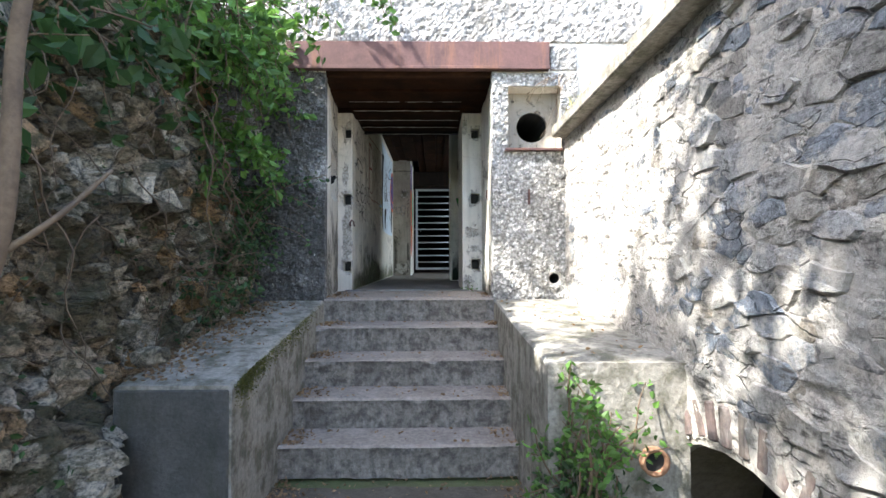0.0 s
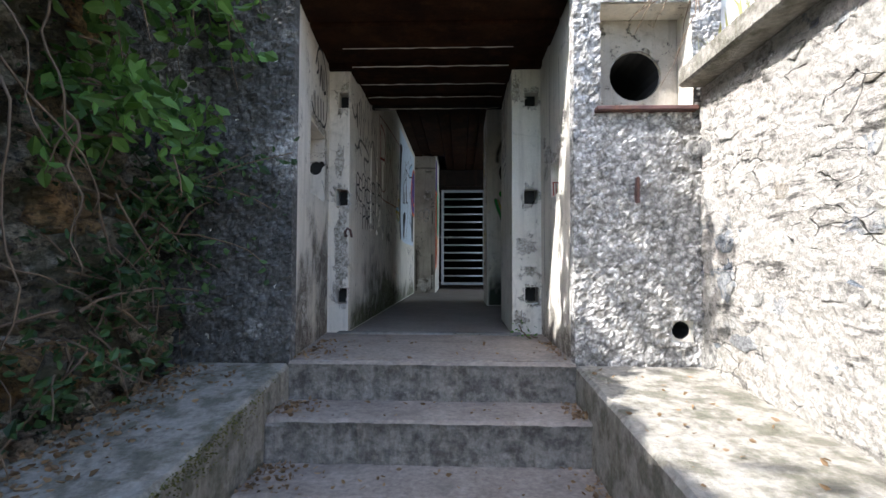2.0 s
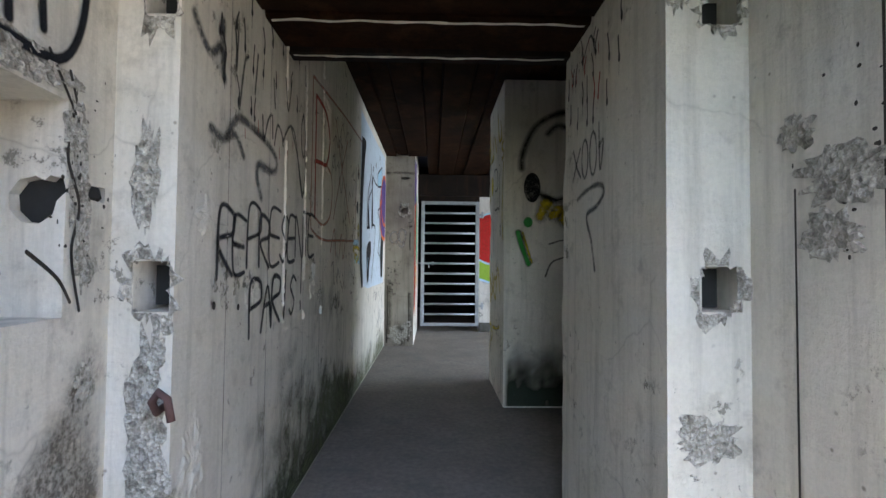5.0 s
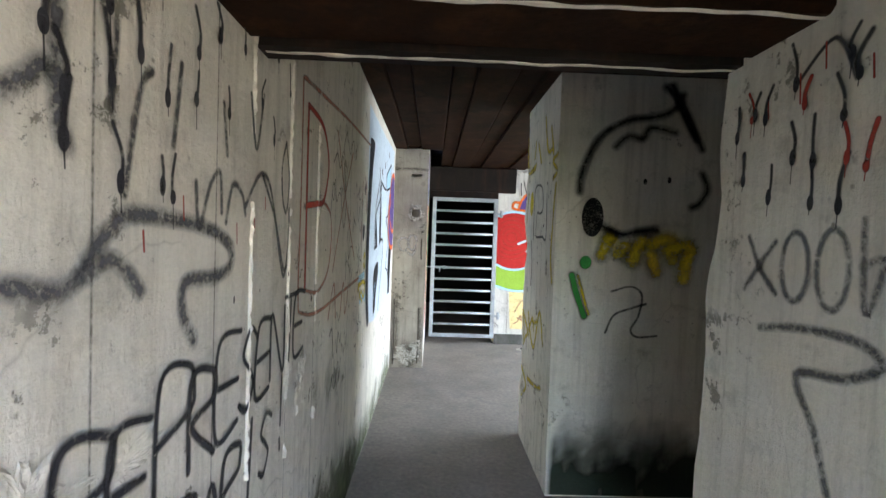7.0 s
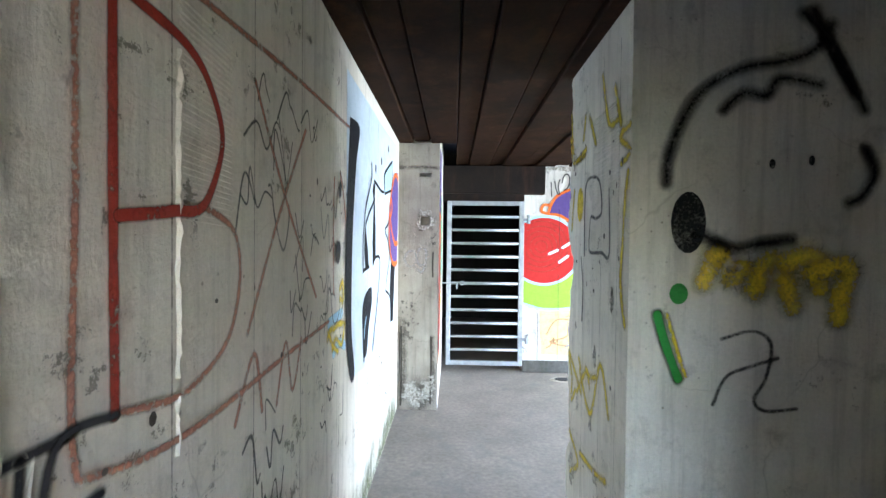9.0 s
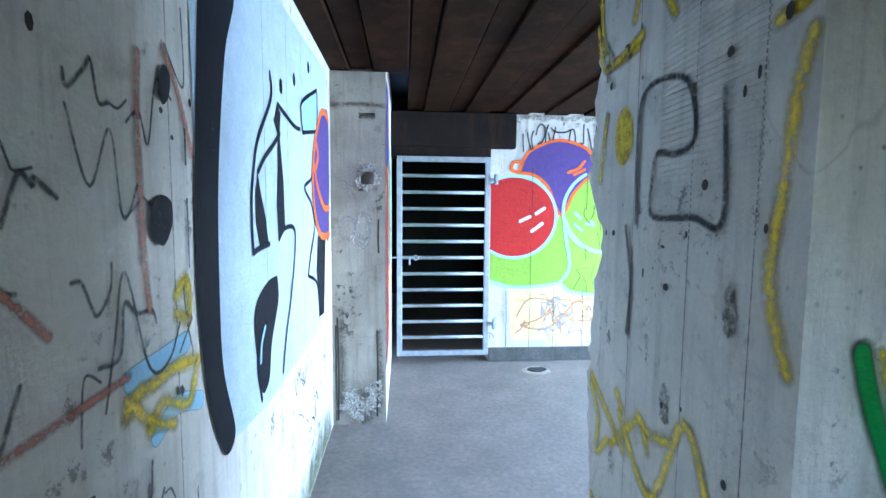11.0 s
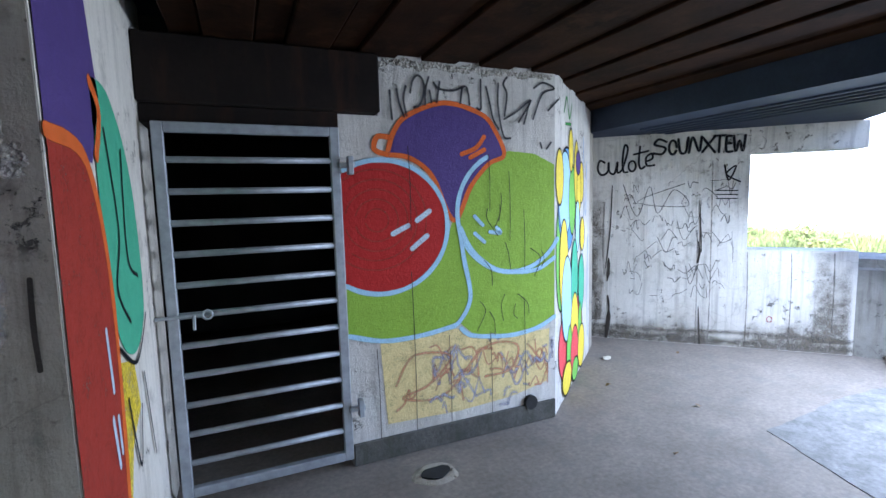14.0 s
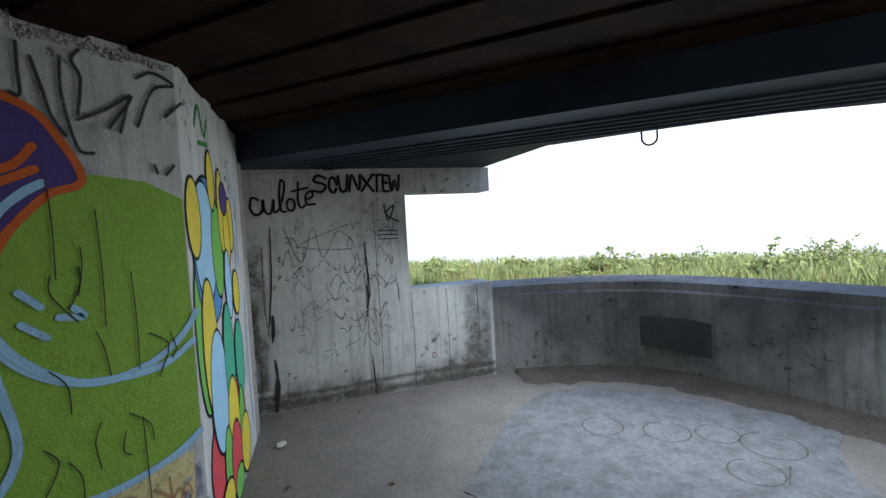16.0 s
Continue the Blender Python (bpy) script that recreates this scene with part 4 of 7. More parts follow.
def graffito(name, label, groups):
    """One painted work on a wall; groups of (part name, ink, bmesh)."""
    ob = thing(name, label, "graffiti")
    for pname, ink, bm in groups:
        for piece in pieces(bm):
            part(pname, piece, INK[ink], ob)
    return ob


def strokes(plane, lines, width, layer=0, bend=True, taper=False):
    bm = bmesh.new()
    for k, pts in enumerate(lines):
        add_stroke(bm, plane, pts, width, layer + 0.15 * (k % 5), bend, 0.15, taper)
    return bm


def blotch(bm, plane, u0, u1, v0, v1, seed, fade=(0.1, 0.9), layer=0, rough=0.45):
    """A stain whose cover thins out unevenly towards the rim of a field; fade: cover at the foot's rim and how high it climbs."""
    nu, nv = max(3, round((u1 - u0) / 0.035)), max(3, round((v1 - v0) / 0.035))
    uv = bm.loops.layers.uv.verify()
    grid, val = [], {}
    for i in range(nu + 1):
        line = []
        for k in range(nv + 1):
            a, b = i / nu, k / nv
            u, v = u0 + (u1 - u0) * a, v0 + (v1 - v0) * b
            rise = 1 - b / fade[1]
            side = min(1.0, a / max(fade[0], 1e-3), (1 - a) / max(fade[0], 1e-3))
            n = noise.noise((u * 3, v * 3, seed)) + 0.7 * noise.noise((u * 9, v * 7, seed + 5)) + 0.4 * noise.noise((u * 23, v * 17, seed + 9))
            c = max(0.0, min(1.0, (rise + rough * n) * 1.3)) * max(0.0, min(1.0, side + 0.5 * n))
            vert = bm.verts.new(on(plane, u, v, 0.003 + 0.0009 * layer))
            val[vert] = 0.5 * c if side > 0 else 0.0
            line.append(vert)
        grid.append(line)
    for a, b in zip(grid, grid[1:]):
        for k in range(nv):
            face = bm.faces.new((a[k], b[k], b[k + 1], a[k + 1]))
            for lp in face.loops:
                lp[uv].uv = (val[lp.vert], 0.5)
    return bm


def drips(plane, spots, width, seed, layer=4):
    """Short dabs of spray that end in a heavy drop with a thin run below."""
    rnd = random.Random(seed)
    bm = bmesh.new()
    for k, (u, v) in enumerate(spots):
        up, run = rnd.uniform(0.05, 0.10), rnd.uniform(0.015, 0.05)
        add_stroke(bm, plane, [(u + rnd.uniform(-0.02, 0.02), v + up), (u + rnd.uniform(-0.006, 0.006), v + up / 2), (u, v)], width * rnd.uniform(0.7, 1.0), layer + 0.2 * (k % 4))
        add_fill(bm, plane, oval(u, v + 0.006, width * 0.5, width * rnd.uniform(0.7, 1.1), 12), layer + 0.9)
        add_stroke(bm, plane, [(u, v), (u + 0.002, v - run)], width * 0.22, layer + 1)
    return bm


def spall(parent, plane, u, v, ru, rv, seed, mat="aggregate", hole=None, name="spalled_patch", rise=0.007):
    """A broken patch of bare rough concrete with a ragged rim, round a hole where one is given."""
    bm = bmesh.new()
    n, m = 44, 7
    rings = []
    for k in range(m + 1):
        f = k / m
        ring_s = []
        for i in range(n):
            a = 2 * math.pi * i / n
            c, d = math.cos(a), math.sin(a)
            wild = 1 + 0.5 * noise.noise((c * 1.6, d * 1.6, seed)) + 0.45 * noise.noise((c * 4, d * 4, seed + 3)) + 0.3 * noise.noise((c * 11, d * 11, seed + 7))
            pu, pv = u + ru * wild * c, v + rv * wild * d
            q = 1 / max(abs(c), abs(d))
            iu, iv = (u + hole[0] * q * c, v + hole[1] * q * d) if hole else (u, v)
            x, y = iu + (pu - iu) * f, iv + (pv - iv) * f
            lift = 0.002 if k == m else rise * (0.6 + 0.9 * noise.noise((x * 38, y * 38, seed)) + 0.6 * noise.noise((x * 90, y * 90, seed)))
            if hole and k == 0:
                lift = -0.012
            ring_s.append(bm.verts.new(on(plane, x, y, max(lift, 0.0022) if not (hole and k == 0) else lift)))
        rings.append(ring_s)
    for a, b in zip(rings, rings[1:]):
        for i in range(n):
            bm.faces.new((a[i], a[(i + 1) % n], b[(i + 1) % n], b[i]))
    bmesh.ops.remove_doubles(bm, verts=bm.verts, dist=1e-6)
    return part(name, bm, M[mat], parent)


GLYPH = {
    "A": ["00 47 80", "24 64"], "D": ["00 08 57 74 61 00"], "E": ["70 00 08 78", "04 64"], "I": ["30 38"], "K": ["00 08", "78 03 70"], "L": ["08 00 70"],
    "N": ["00 08 70 78"], "O": ["38 06 02 30 72 76 48 38"], "P": ["00 08 68 76 65 04"], "R": ["00 08 68 76 65 04 70"], "S": ["77 48 16 44 62 30 01"],
    "T": ["40 48", "08 88"], "U": ["08 02 30 72 78"], "V": ["08 40 88"], "W": ["08 20 45 60 88"], "X": ["00 88", "08 80"], "Y": ["08 44 88", "44 40"],
    "B": ["00 08 67 64 04 64 72 60 00"], "M": ["00 08 44 88 80"], "C": ["77 48 06 02 30 71"], "!": ["43 49", "40 41"], " ": [],
}


def write(bm, plane, text, u, v, h, width, pitch=0.72, slope=0.0, slant=0.1, layer=1, seed=1):
    """Hand-sprayed capitals."""
    rnd = random.Random(seed)
    for k, ch in enumerate(text):
        s = h * rnd.uniform(0.88, 1.12)
        for line in GLYPH[ch]:
            pts = []
            for q in line.split():
                a, b = int(q[0]) / 8 * 0.62 * s, int(q[1]) / 8 * s
                pts.append((u + a + slant * b + rnd.uniform(-0.03, 0.03) * h, v + b + rnd.uniform(-0.03, 0.03) * h + slope * (k * pitch * h)))
            add_stroke(bm, plane, pts, width * rnd.uniform(0.85, 1.15), layer + 0.2 * (k % 4), True)
        u += pitch * h
    return bm


def scribble(bm, plane, u0, u1, v0, v1, n, width, seed, layer=1, loops=True):
    """Quick unreadable marks within a field."""
    rnd = random.Random(seed)
    for k in range(n):
        u, v = rnd.uniform(u0, u1), rnd.uniform(v0, v1)
        s = rnd.uniform(0.03, 0.10)
        m = rnd.randint(3, 6)
        pts = [(u + s * (0.5 * i + rnd.uniform(-0.3, 0.3)), v + s * rnd.uniform(-1.2, 1.2)) for i in range(m)]
        pts = [(max(u0, min(u1, a)), max(v0, min(v1, b))) for a, b in pts]
        add_stroke(bm, plane, pts, width * rnd.uniform(0.6, 1.2), layer + 0.1 * (k % 9), loops)
    return bm


# fruit mural beside the gate
bm_red = add_fill(bmesh.new(), "F", [(0.803, 2.70)] + oval(1.035, 2.425, 0.405, 0.385, 40, 126, -126) + [(0.803, 2.13)], 2)
bm_green = add_fill(bmesh.new(), "F", [(0.803, 2.12), (0.803, 1.81), (1.0, 1.75), (1.2, 1.745), (1.42, 1.77), (1.52, 1.79), (1.62, 1.70), (1.9, 1.665), (2.12, 1.69), (2.262, 1.745), (2.262, 2.80), (2.1, 2.87), (1.9, 2.885), (1.7, 2.82), (1.56, 2.67), (1.50, 2.48), (1.40, 2.2), (1.2, 2.06), (1.0, 2.03)], 1)
bm_cap = add_fill(bmesh.new(), "F", [(1.075, 2.85), (1.12, 2.98), (1.21, 3.08), (1.33, 3.14), (1.45, 3.16), (1.58, 3.15), (1.70, 3.11), (1.80, 3.01), (1.865, 2.86), (1.75, 2.80), (1.62, 2.66), (1.545, 2.5), (1.495, 2.46), (1.45, 2.53), (1.36, 2.72), (1.22, 2.83)], 3)
bm_caps = strokes("F", [[(1.075, 2.85), (1.12, 2.98), (1.21, 3.08), (1.45, 3.165), (1.70, 3.11), (1.80, 3.01), (1.865, 2.86), (1.75, 2.80), (1.62, 2.66), (1.495, 2.45), (1.36, 2.72), (1.22, 2.83), (1.075, 2.85)], [(1.075, 2.85), (1.0, 2.88), (1.02, 2.95), (1.09, 2.95)], [(1.56, 2.86), (1.66, 2.90), (1.72, 2.97)], [(1.62, 2.84), (1.72, 2.89)]], 0.034, 4)
bm_out = strokes("F", [oval(1.035, 2.425, 0.415, 0.395, 24, 122, -124), oval(1.93, 2.49, 0.41, 0.40, 26, 330, 118), [(0.805, 1.80), (1.0, 1.745), (1.2, 1.74), (1.42, 1.765), (1.52, 1.80), (1.6, 1.95), (1.56, 2.2), (1.53, 2.40)], [(1.53, 1.75), (1.62, 1.69), (1.9, 1.655), (2.12, 1.68), (2.26, 1.74)], [(1.54, 2.40), (1.62, 2.25), (1.78, 2.12), (1.95, 2.085), (2.12, 2.09), (2.26, 2.16)]], 0.034, 5)
bm_eye = strokes("F", [[(1.094, 2.386), (1.19, 2.43)], [(1.25, 2.46), (1.33, 2.513)], [(1.212, 2.29), (1.31, 2.363)]], 0.036, 6)
bm_eye2 = strokes("F", [[(1.64, 2.47), (1.70, 2.41)], [(1.75, 2.365), (1.83, 2.355), (1.80, 2.39)], [(1.64, 2.36), (1.71, 2.30)]], 0.028, 6)
bm_rings = strokes("F", [oval(1.0, 2.47, r, r * 0.95, 22, -(165 if r < 0.2 else 128), 165 if r < 0.2 else 128) for r in (0.07, 0.13, 0.19, 0.25, 0.31)], 0.012, 3)
bm_yel = add_fill(bmesh.new(), "F", [(0.99, 1.74), (1.5, 1.755), (1.6, 1.68), (1.95, 1.645), (2.22, 1.66), (2.2, 1.28), (1.9, 1.22), (1.5, 1.20), (1.02, 1.215)], 0)
bm_pe = scribble(bmesh.new(), "F", 1.05, 2.2, 1.27, 1.68, 20, 0.026, 3, 1)
bm_haze = scribble(bmesh.new(), "F", 1.3, 2.24, 1.18, 1.68, 26, 0.034, 13, 1.4)
add_stroke(bm_pe, "F", [(1.08, 1.45), (1.2, 1.62), (1.45, 1.58), (1.3, 1.42), (1.12, 1.36), (1.4, 1.33), (1.7, 1.6), (1.95, 1.58), (1.9, 1.42), (1.7, 1.4)], 0.03, 2)
graffito("fruit_mural", "painted fruit mural with red apple, purple cap and green pears", [("apple", "crimson", bm_red), ("apple_ring", "red", bm_rings), ("pear", "lime", bm_green), ("cap", "purple", bm_cap), ("cap_outline", "orange", bm_caps), ("outline", "sky", bm_out), ("eye", "ice", bm_eye), ("pear_face", "sky", bm_eye2), ("wash", "wash", bm_yel), ("scribble", "peach", bm_pe), ("blue_scribble", "haze", bm_haze)])
bm = strokes("F", [[(1.104, 3.214), (1.107, 3.142), (1.113, 3.054)], [(1.147, 3.226), (1.160, 3.149), (1.187, 3.072)], [(1.203, 3.246), (1.186, 3.174), (1.203, 3.079)], [(1.230, 3.212), (1.246, 3.280), (1.280, 3.313), (1.314, 3.280), (1.313, 3.202), (1.286, 3.143), (1.253, 3.128)], [(1.349, 3.308), (1.327, 3.237), (1.324, 3.147)], [(1.353, 3.230), (1.364, 3.163)], [(1.420, 3.286), (1.398, 3.167)], [(1.380, 3.279), (1.417, 3.245), (1.511, 3.241), (1.589, 3.270), (1.611, 3.230), (1.619, 3.163)], [(1.569, 3.261), (1.555, 3.168)], [(1.699, 3.318), (1.698, 3.229), (1.698, 3.141), (1.671, 3.144)], [(1.737, 3.279), (1.764, 3.173), (1.785, 3.084), (1.824, 3.021)], [(1.826, 3.305), (1.822, 3.167), (1.859, 2.983), (1.912, 2.966)], [(1.890, 3.347), (1.863, 3.304), (1.888, 3.241), (1.869, 3.105)], [(1.867, 3.085), (1.966, 3.141), (2.072, 3.215), (1.977, 3.073)], [(2.064, 3.214), (2.017, 3.062)], [(2.096, 3.295), (2.169, 3.334), (2.258, 3.302), (2.163, 3.261), (2.088, 3.096)], [(2.290, 3.232), (2.209, 3.157)], [(2.145, 2.941), (2.155, 2.909)], [(2.232, 2.947), (2.195, 2.904)]], 0.021, 7)
graffito("graffiti_tag", "black marker scrawl above the painted fruit on the wall", [("scrawl", "char", bm)])
bm = strokes("F", [[(u, v0), (u + 0.004, (v0 + v1) / 2), (u - 0.003, v1)] for u, v0, v1 in ((1.205, 1.06, 2.15), (1.207, 2.4, 2.9), (1.445, 1.1, 1.72), (1.745, 1.05, 1.7), (1.75, 2.5, 2.86), (2.01, 1.06, 1.9), (2.012, 2.1, 2.5), (1.90, 2.3, 2.75), (0.97, 1.1, 1.7))], 0.0055, 8)
for k in range(12):
    rnd = random.Random(90 + k)
    u, v = rnd.uniform(1.62, 2.2), rnd.uniform(1.75, 2.7)
    add_stroke(bm, "F", [(u, v), (u + rnd.uniform(-0.05, 0.08), v - 0.07), (u + rnd.uniform(-0.05, 0.1), v - rnd.uniform(0.1, 0.2))], 0.006, 8.5)
graffito("wall_crack", "dark shutter seams and cracks through the painted fruit", [("crack", "crack", bm)])
part("base_course", box(0.802, 2.262, 11.33, 11.349, FLOOR, 1.14, 0.006), M["damp"], wall_mural, "bare grey concrete base")

# big lettering in black and ice white on the corridor wall
LAYER = [(7.99, 3.3), (8.0, 2.55), (8.0, 2.27), (8.06, 1.97), (8.16, 1.84), (8.5, 1.80), (8.97, 1.80), (9.80, 1.80), (9.84, 2.6), (9.90, 3.33), (9.0, 3.3)]
bm_ice = add_fill(bmesh.new(), "L", LAYER, 0)
bm_blk = add_fill(bmesh.new(), "L", [(8.05, 3.1), (8.02, 2.83), (7.99, 2.55), (7.985, 2.27), (8.03, 2.0), (8.12, 1.83), (8.2, 1.86), (8.13, 2.05), (8.115, 2.23), (8.13, 2.56), (8.20, 2.9), (8.28, 3.1)], 2, True)
add_fill(bm_blk, "L", [(8.465, 2.614), (8.485, 2.562), (8.543, 2.463), (8.573, 2.368), (8.469, 2.368), (8.432, 2.453), (8.436, 2.547)], 2)
add_fill(bm_blk, "L", [(8.676, 2.818), (8.724, 2.886), (8.774, 2.860), (8.752, 2.780), (8.798, 2.603), (8.812, 2.413), (8.710, 2.375), (8.692, 2.505), (8.717, 2.677), (8.721, 2.773)], 2)
add_fill(bm_blk, "L", [(8.677, 2.240), (8.687, 2.143), (8.588, 2.011), (8.545, 1.886), (8.465, 1.863), (8.422, 1.966), (8.395, 2.066), (8.395, 2.151), (8.455, 2.206), (8.569, 2.238)], 2, True)
add_fill(bm_blk, "L", [(9.540, 2.346), (9.794, 2.301), (9.708, 1.864), (9.567, 1.876), (9.484, 2.152)], 2)
add_fill(bm_blk, "L", oval(8.788, 2.969, 0.022, 0.03, 14), 2)
add_fill(bm_blk, "L", oval(9.018, 3.056, 0.022, 0.03, 14), 2)
add_fill(bm_blk, "L", oval(9.338, 3.200, 0.022, 0.03, 14), 2)
bm_lin = strokes("L", [[(8.631, 2.978), (8.639, 2.889), (8.474, 2.722), (8.425, 2.626), (8.394, 2.522), (8.392, 2.420), (8.401, 2.350)], [(8.401, 2.353), (8.481, 2.362), (8.580, 2.367)], [(8.465, 2.614), (8.547, 2.670), (8.648, 2.721), (8.752, 2.780)], [(8.731, 2.888), (8.864, 2.869), (9.012, 2.853), (9.113, 2.858)], [(9.554, 3.141), (9.176, 2.998), (9.144, 2.927), (9.178, 2.853)], [(9.178, 2.853), (9.395, 2.890), (9.535, 2.915)], [(9.554, 3.141), (9.565, 3.037), (9.535, 2.910)], [(8.710, 2.375), (8.803, 2.413), (8.948, 2.411), (8.987, 2.345), (8.899, 2.139), (8.788, 1.963), (8.734, 1.843)], [(9.430, 2.786), (9.376, 2.654), (9.199, 2.597), (9.348, 2.529)], [(9.348, 2.529), (9.446, 2.400), (9.317, 2.247), (9.253, 2.156)], [(9.253, 2.156), (9.498, 2.074), (9.557, 1.879)], [(8.431, 2.050), (8.415, 1.970), (8.450, 1.845)], [(8.512, 2.090), (8.453, 2.041), (8.459, 1.959)]], 0.026, 3)
bm_pale = add_fill(bmesh.new(), "L", [(9.190, 2.998), (9.532, 3.123), (9.516, 2.918), (9.178, 2.861)], 2.5)
add_stroke(bm_pale, "L", [(8.503, 2.084), (8.461, 2.037), (8.446, 1.979)], 0.02, 3.5)
bm_bub = add_fill(bmesh.new(), "L", [(9.685, 3.03), (9.50, 2.88), (9.40, 2.68), (9.45, 2.47), (9.60, 2.35), (9.78, 2.33), (9.92, 2.34), (9.94, 3.06)], 4, True)
bm_bor = strokes("L", [[(9.93, 3.05), (9.80, 3.07), (9.66, 3.03), (9.50, 2.88), (9.40, 2.68), (9.45, 2.47), (9.60, 2.35), (9.78, 2.325), (9.92, 2.335)], [(9.42, 2.75), (9.55, 2.60), (9.75, 2.50), (9.93, 2.50)], [(9.5, 2.72), (9.56, 2.78), (9.52, 2.84)]], 0.045, 5)
graffito("wall_lettering", "large ice white and black lettering with a purple bubble", [("ground_coat", "ice", bm_ice), ("black_shape", "black", bm_blk), ("pale_mark", "sky", bm_pale), ("outline", "black", bm_lin), ("bubble", "purple", bm_bub), ("bubble_outline", "orange", bm_bor)])
bm = scribble(bmesh.new(), "L", 8.9, 9.75, 1.25, 1.75, 26, 0.012, 8)
graffito("graffiti_tag", "thin black scrawl low on the whitewashed corridor wall", [("scrawl", "thin", bm)])

bm = strokes("L", [[(u, 1.82), (u + 0.004, 2.5), (u - 0.003, 3.3)] for u in (8.55, 8.88, 9.16, 9.40)], 0.0028, 1.2)
graffito("wall_seam", "fine dark board seams through the ice white paint", [("seam", "crack", bm)])
bm = strokes("P", [[(-0.478, 1.04), (-0.474, 1.4), (-0.48, 1.75)], [(-0.212, 1.06), (-0.208, 1.35), (-0.212, 1.66)], [(-0.20, 2.2), (-0.203, 2.3), (-0.2, 2.42)]], 0.013, 2)
graffito("wall_crack", "black upright cracks in the concrete pillar face", [("crack", "crack", bm)])

# red outlined letters, tags and lettering along the corridor
bm_r = strokes("L", [[(6.515, 2.89), (6.516, 2.6), (6.52, 2.265)], [(6.527, 2.555), (6.66, 2.57), (6.765, 2.59), (6.834, 2.72), (6.79, 2.82), (6.70, 2.875), (6.525, 2.89)]], 0.028, 4)
bm_f = strokes("L", [[(6.765, 2.585), (6.89, 2.54), (6.92, 2.43), (6.86, 2.30), (6.7, 2.24), (6.53, 2.265)], [(6.448, 2.96), (6.45, 2.6), (6.445, 2.25), (6.5, 2.19), (6.736, 2.16), (7.2, 2.18), (7.7, 2.20)], [(6.46, 2.965), (6.76, 2.985), (7.3, 3.02), (8.04, 3.045)], [(6.998, 2.91), (7.219, 2.631), (7.52, 2.32)], [(7.39, 2.88), (7.159, 2.589), (6.96, 2.296)], [(6.9, 2.1), (7.0, 2.24), (7.05, 2.08)], [(7.15, 2.06), (7.22, 2.22), (7.28, 2.06), (7.36, 2.2)]], 0.024, 3)
graffito("red_letters", "faded red sprayed letters on the corridor wall", [("bold_line", "red", bm_r), ("faded_line", "faint", bm_f)])
bm = write(bmesh.new(), "L", "REPRESENTE", 5.45, 1.995, 0.185, 0.023, 0.575, 0.083, 0.06, 4, 5)
write(bm, "L", "PARIS!", 5.69, 1.785, 0.17, 0.023, 0.63, 0.085, 0.06, 4, 6)
graffito("graffiti_writing", "black sprayed capitals in two rows on the corridor wall", [("letter", "char", bm)])
bm = strokes("L", [[(5.40, 2.40), (5.48, 2.391), (5.55, 2.46), (5.615, 2.484), (5.8, 2.47), (5.918, 2.437), (5.93, 2.39), (5.86, 2.37), (5.75, 2.371), (5.74, 2.32), (5.78, 2.26)], [(5.50, 2.40), (5.56, 2.42), (5.62, 2.37)], [(5.30, 2.66), (5.38, 2.60), (5.44, 2.64)], [(5.46, 2.72), (5.462, 2.60), (5.475, 2.56)]], 0.042, 3)
graffito("graffiti_tag", "broad grey sprayed arrow on the corridor wall", [("line", "grey", bm)])
bm = strokes("L", [[(5.58, 2.51), (5.61, 2.66), (5.64, 2.70)], [(5.775, 2.55), (5.79, 2.47), (5.83, 2.55), (5.87, 2.58), (5.88, 2.50)], [(5.90, 2.48), (5.93, 2.56), (5.98, 2.545), (6.0, 2.50)], [(6.0, 2.52), (6.08, 2.60), (6.15, 2.59), (6.22, 2.47), (6.28, 2.36), (6.31, 2.36)], [(5.88, 2.72), (5.9, 2.62)], [(6.107, 2.602), (6.2, 2.50), (6.25, 2.39), (6.29, 2.335), (6.32, 2.42), (6.325, 2.53)], [(6.287, 2.718), (6.253, 2.647), (6.264, 2.556), (6.3, 2.522), (6.32, 2.62), (6.287, 2.718)], [(5.55, 2.62), (5.56, 2.74)], [(6.02, 2.78), (6.06, 2.66), (6.1, 2.8)], [(5.70, 2.60), (5.72, 2.74)]], 0.02, 4)
graffito("graffiti_tag", "black sprayed tag with drips on the corridor wall", [("line", "thin", bm)])
bm = drips("L", [(5.47, 2.617), (5.47, 2.56), (5.55, 2.652), (5.57, 2.521), (5.68, 2.667), (5.77, 2.69), (5.776, 2.774), (5.905, 2.70), (5.67, 2.526), (5.70, 2.51), (5.544, 2.75), (5.44, 2.68), (5.61, 2.71), (6.09, 2.77), (6.18, 2.70), (6.31, 2.86), (5.98, 2.86), (5.86, 2.84), (6.2, 2.92), (5.66, 2.85)], 0.017, 41)
graffito("paint_drip", "runny grey spray dabs high on the corridor wall", [("dab", "char", bm)])
bm = strokes("L", [[(u, v), (u + 0.003, v - h)] for u, v, h in ((5.62, 2.46, 0.03), (5.73, 2.52, 0.04), (6.12, 2.55, 0.03), (5.95, 2.48, 0.045), (6.05, 2.5, 0.04))], 0.006, 6)
graffito("paint_drip", "thin red paint drips on the corridor wall", [("drip", "red", bm)])
bm = scribble(bmesh.new(), "L", 6.9, 7.95, 1.75, 2.95, 44, 0.012, 21, 1)
graffito("graffiti_tag", "faint thin scrawls crowding the corridor wall", [("scrawl", "thin", bm)])
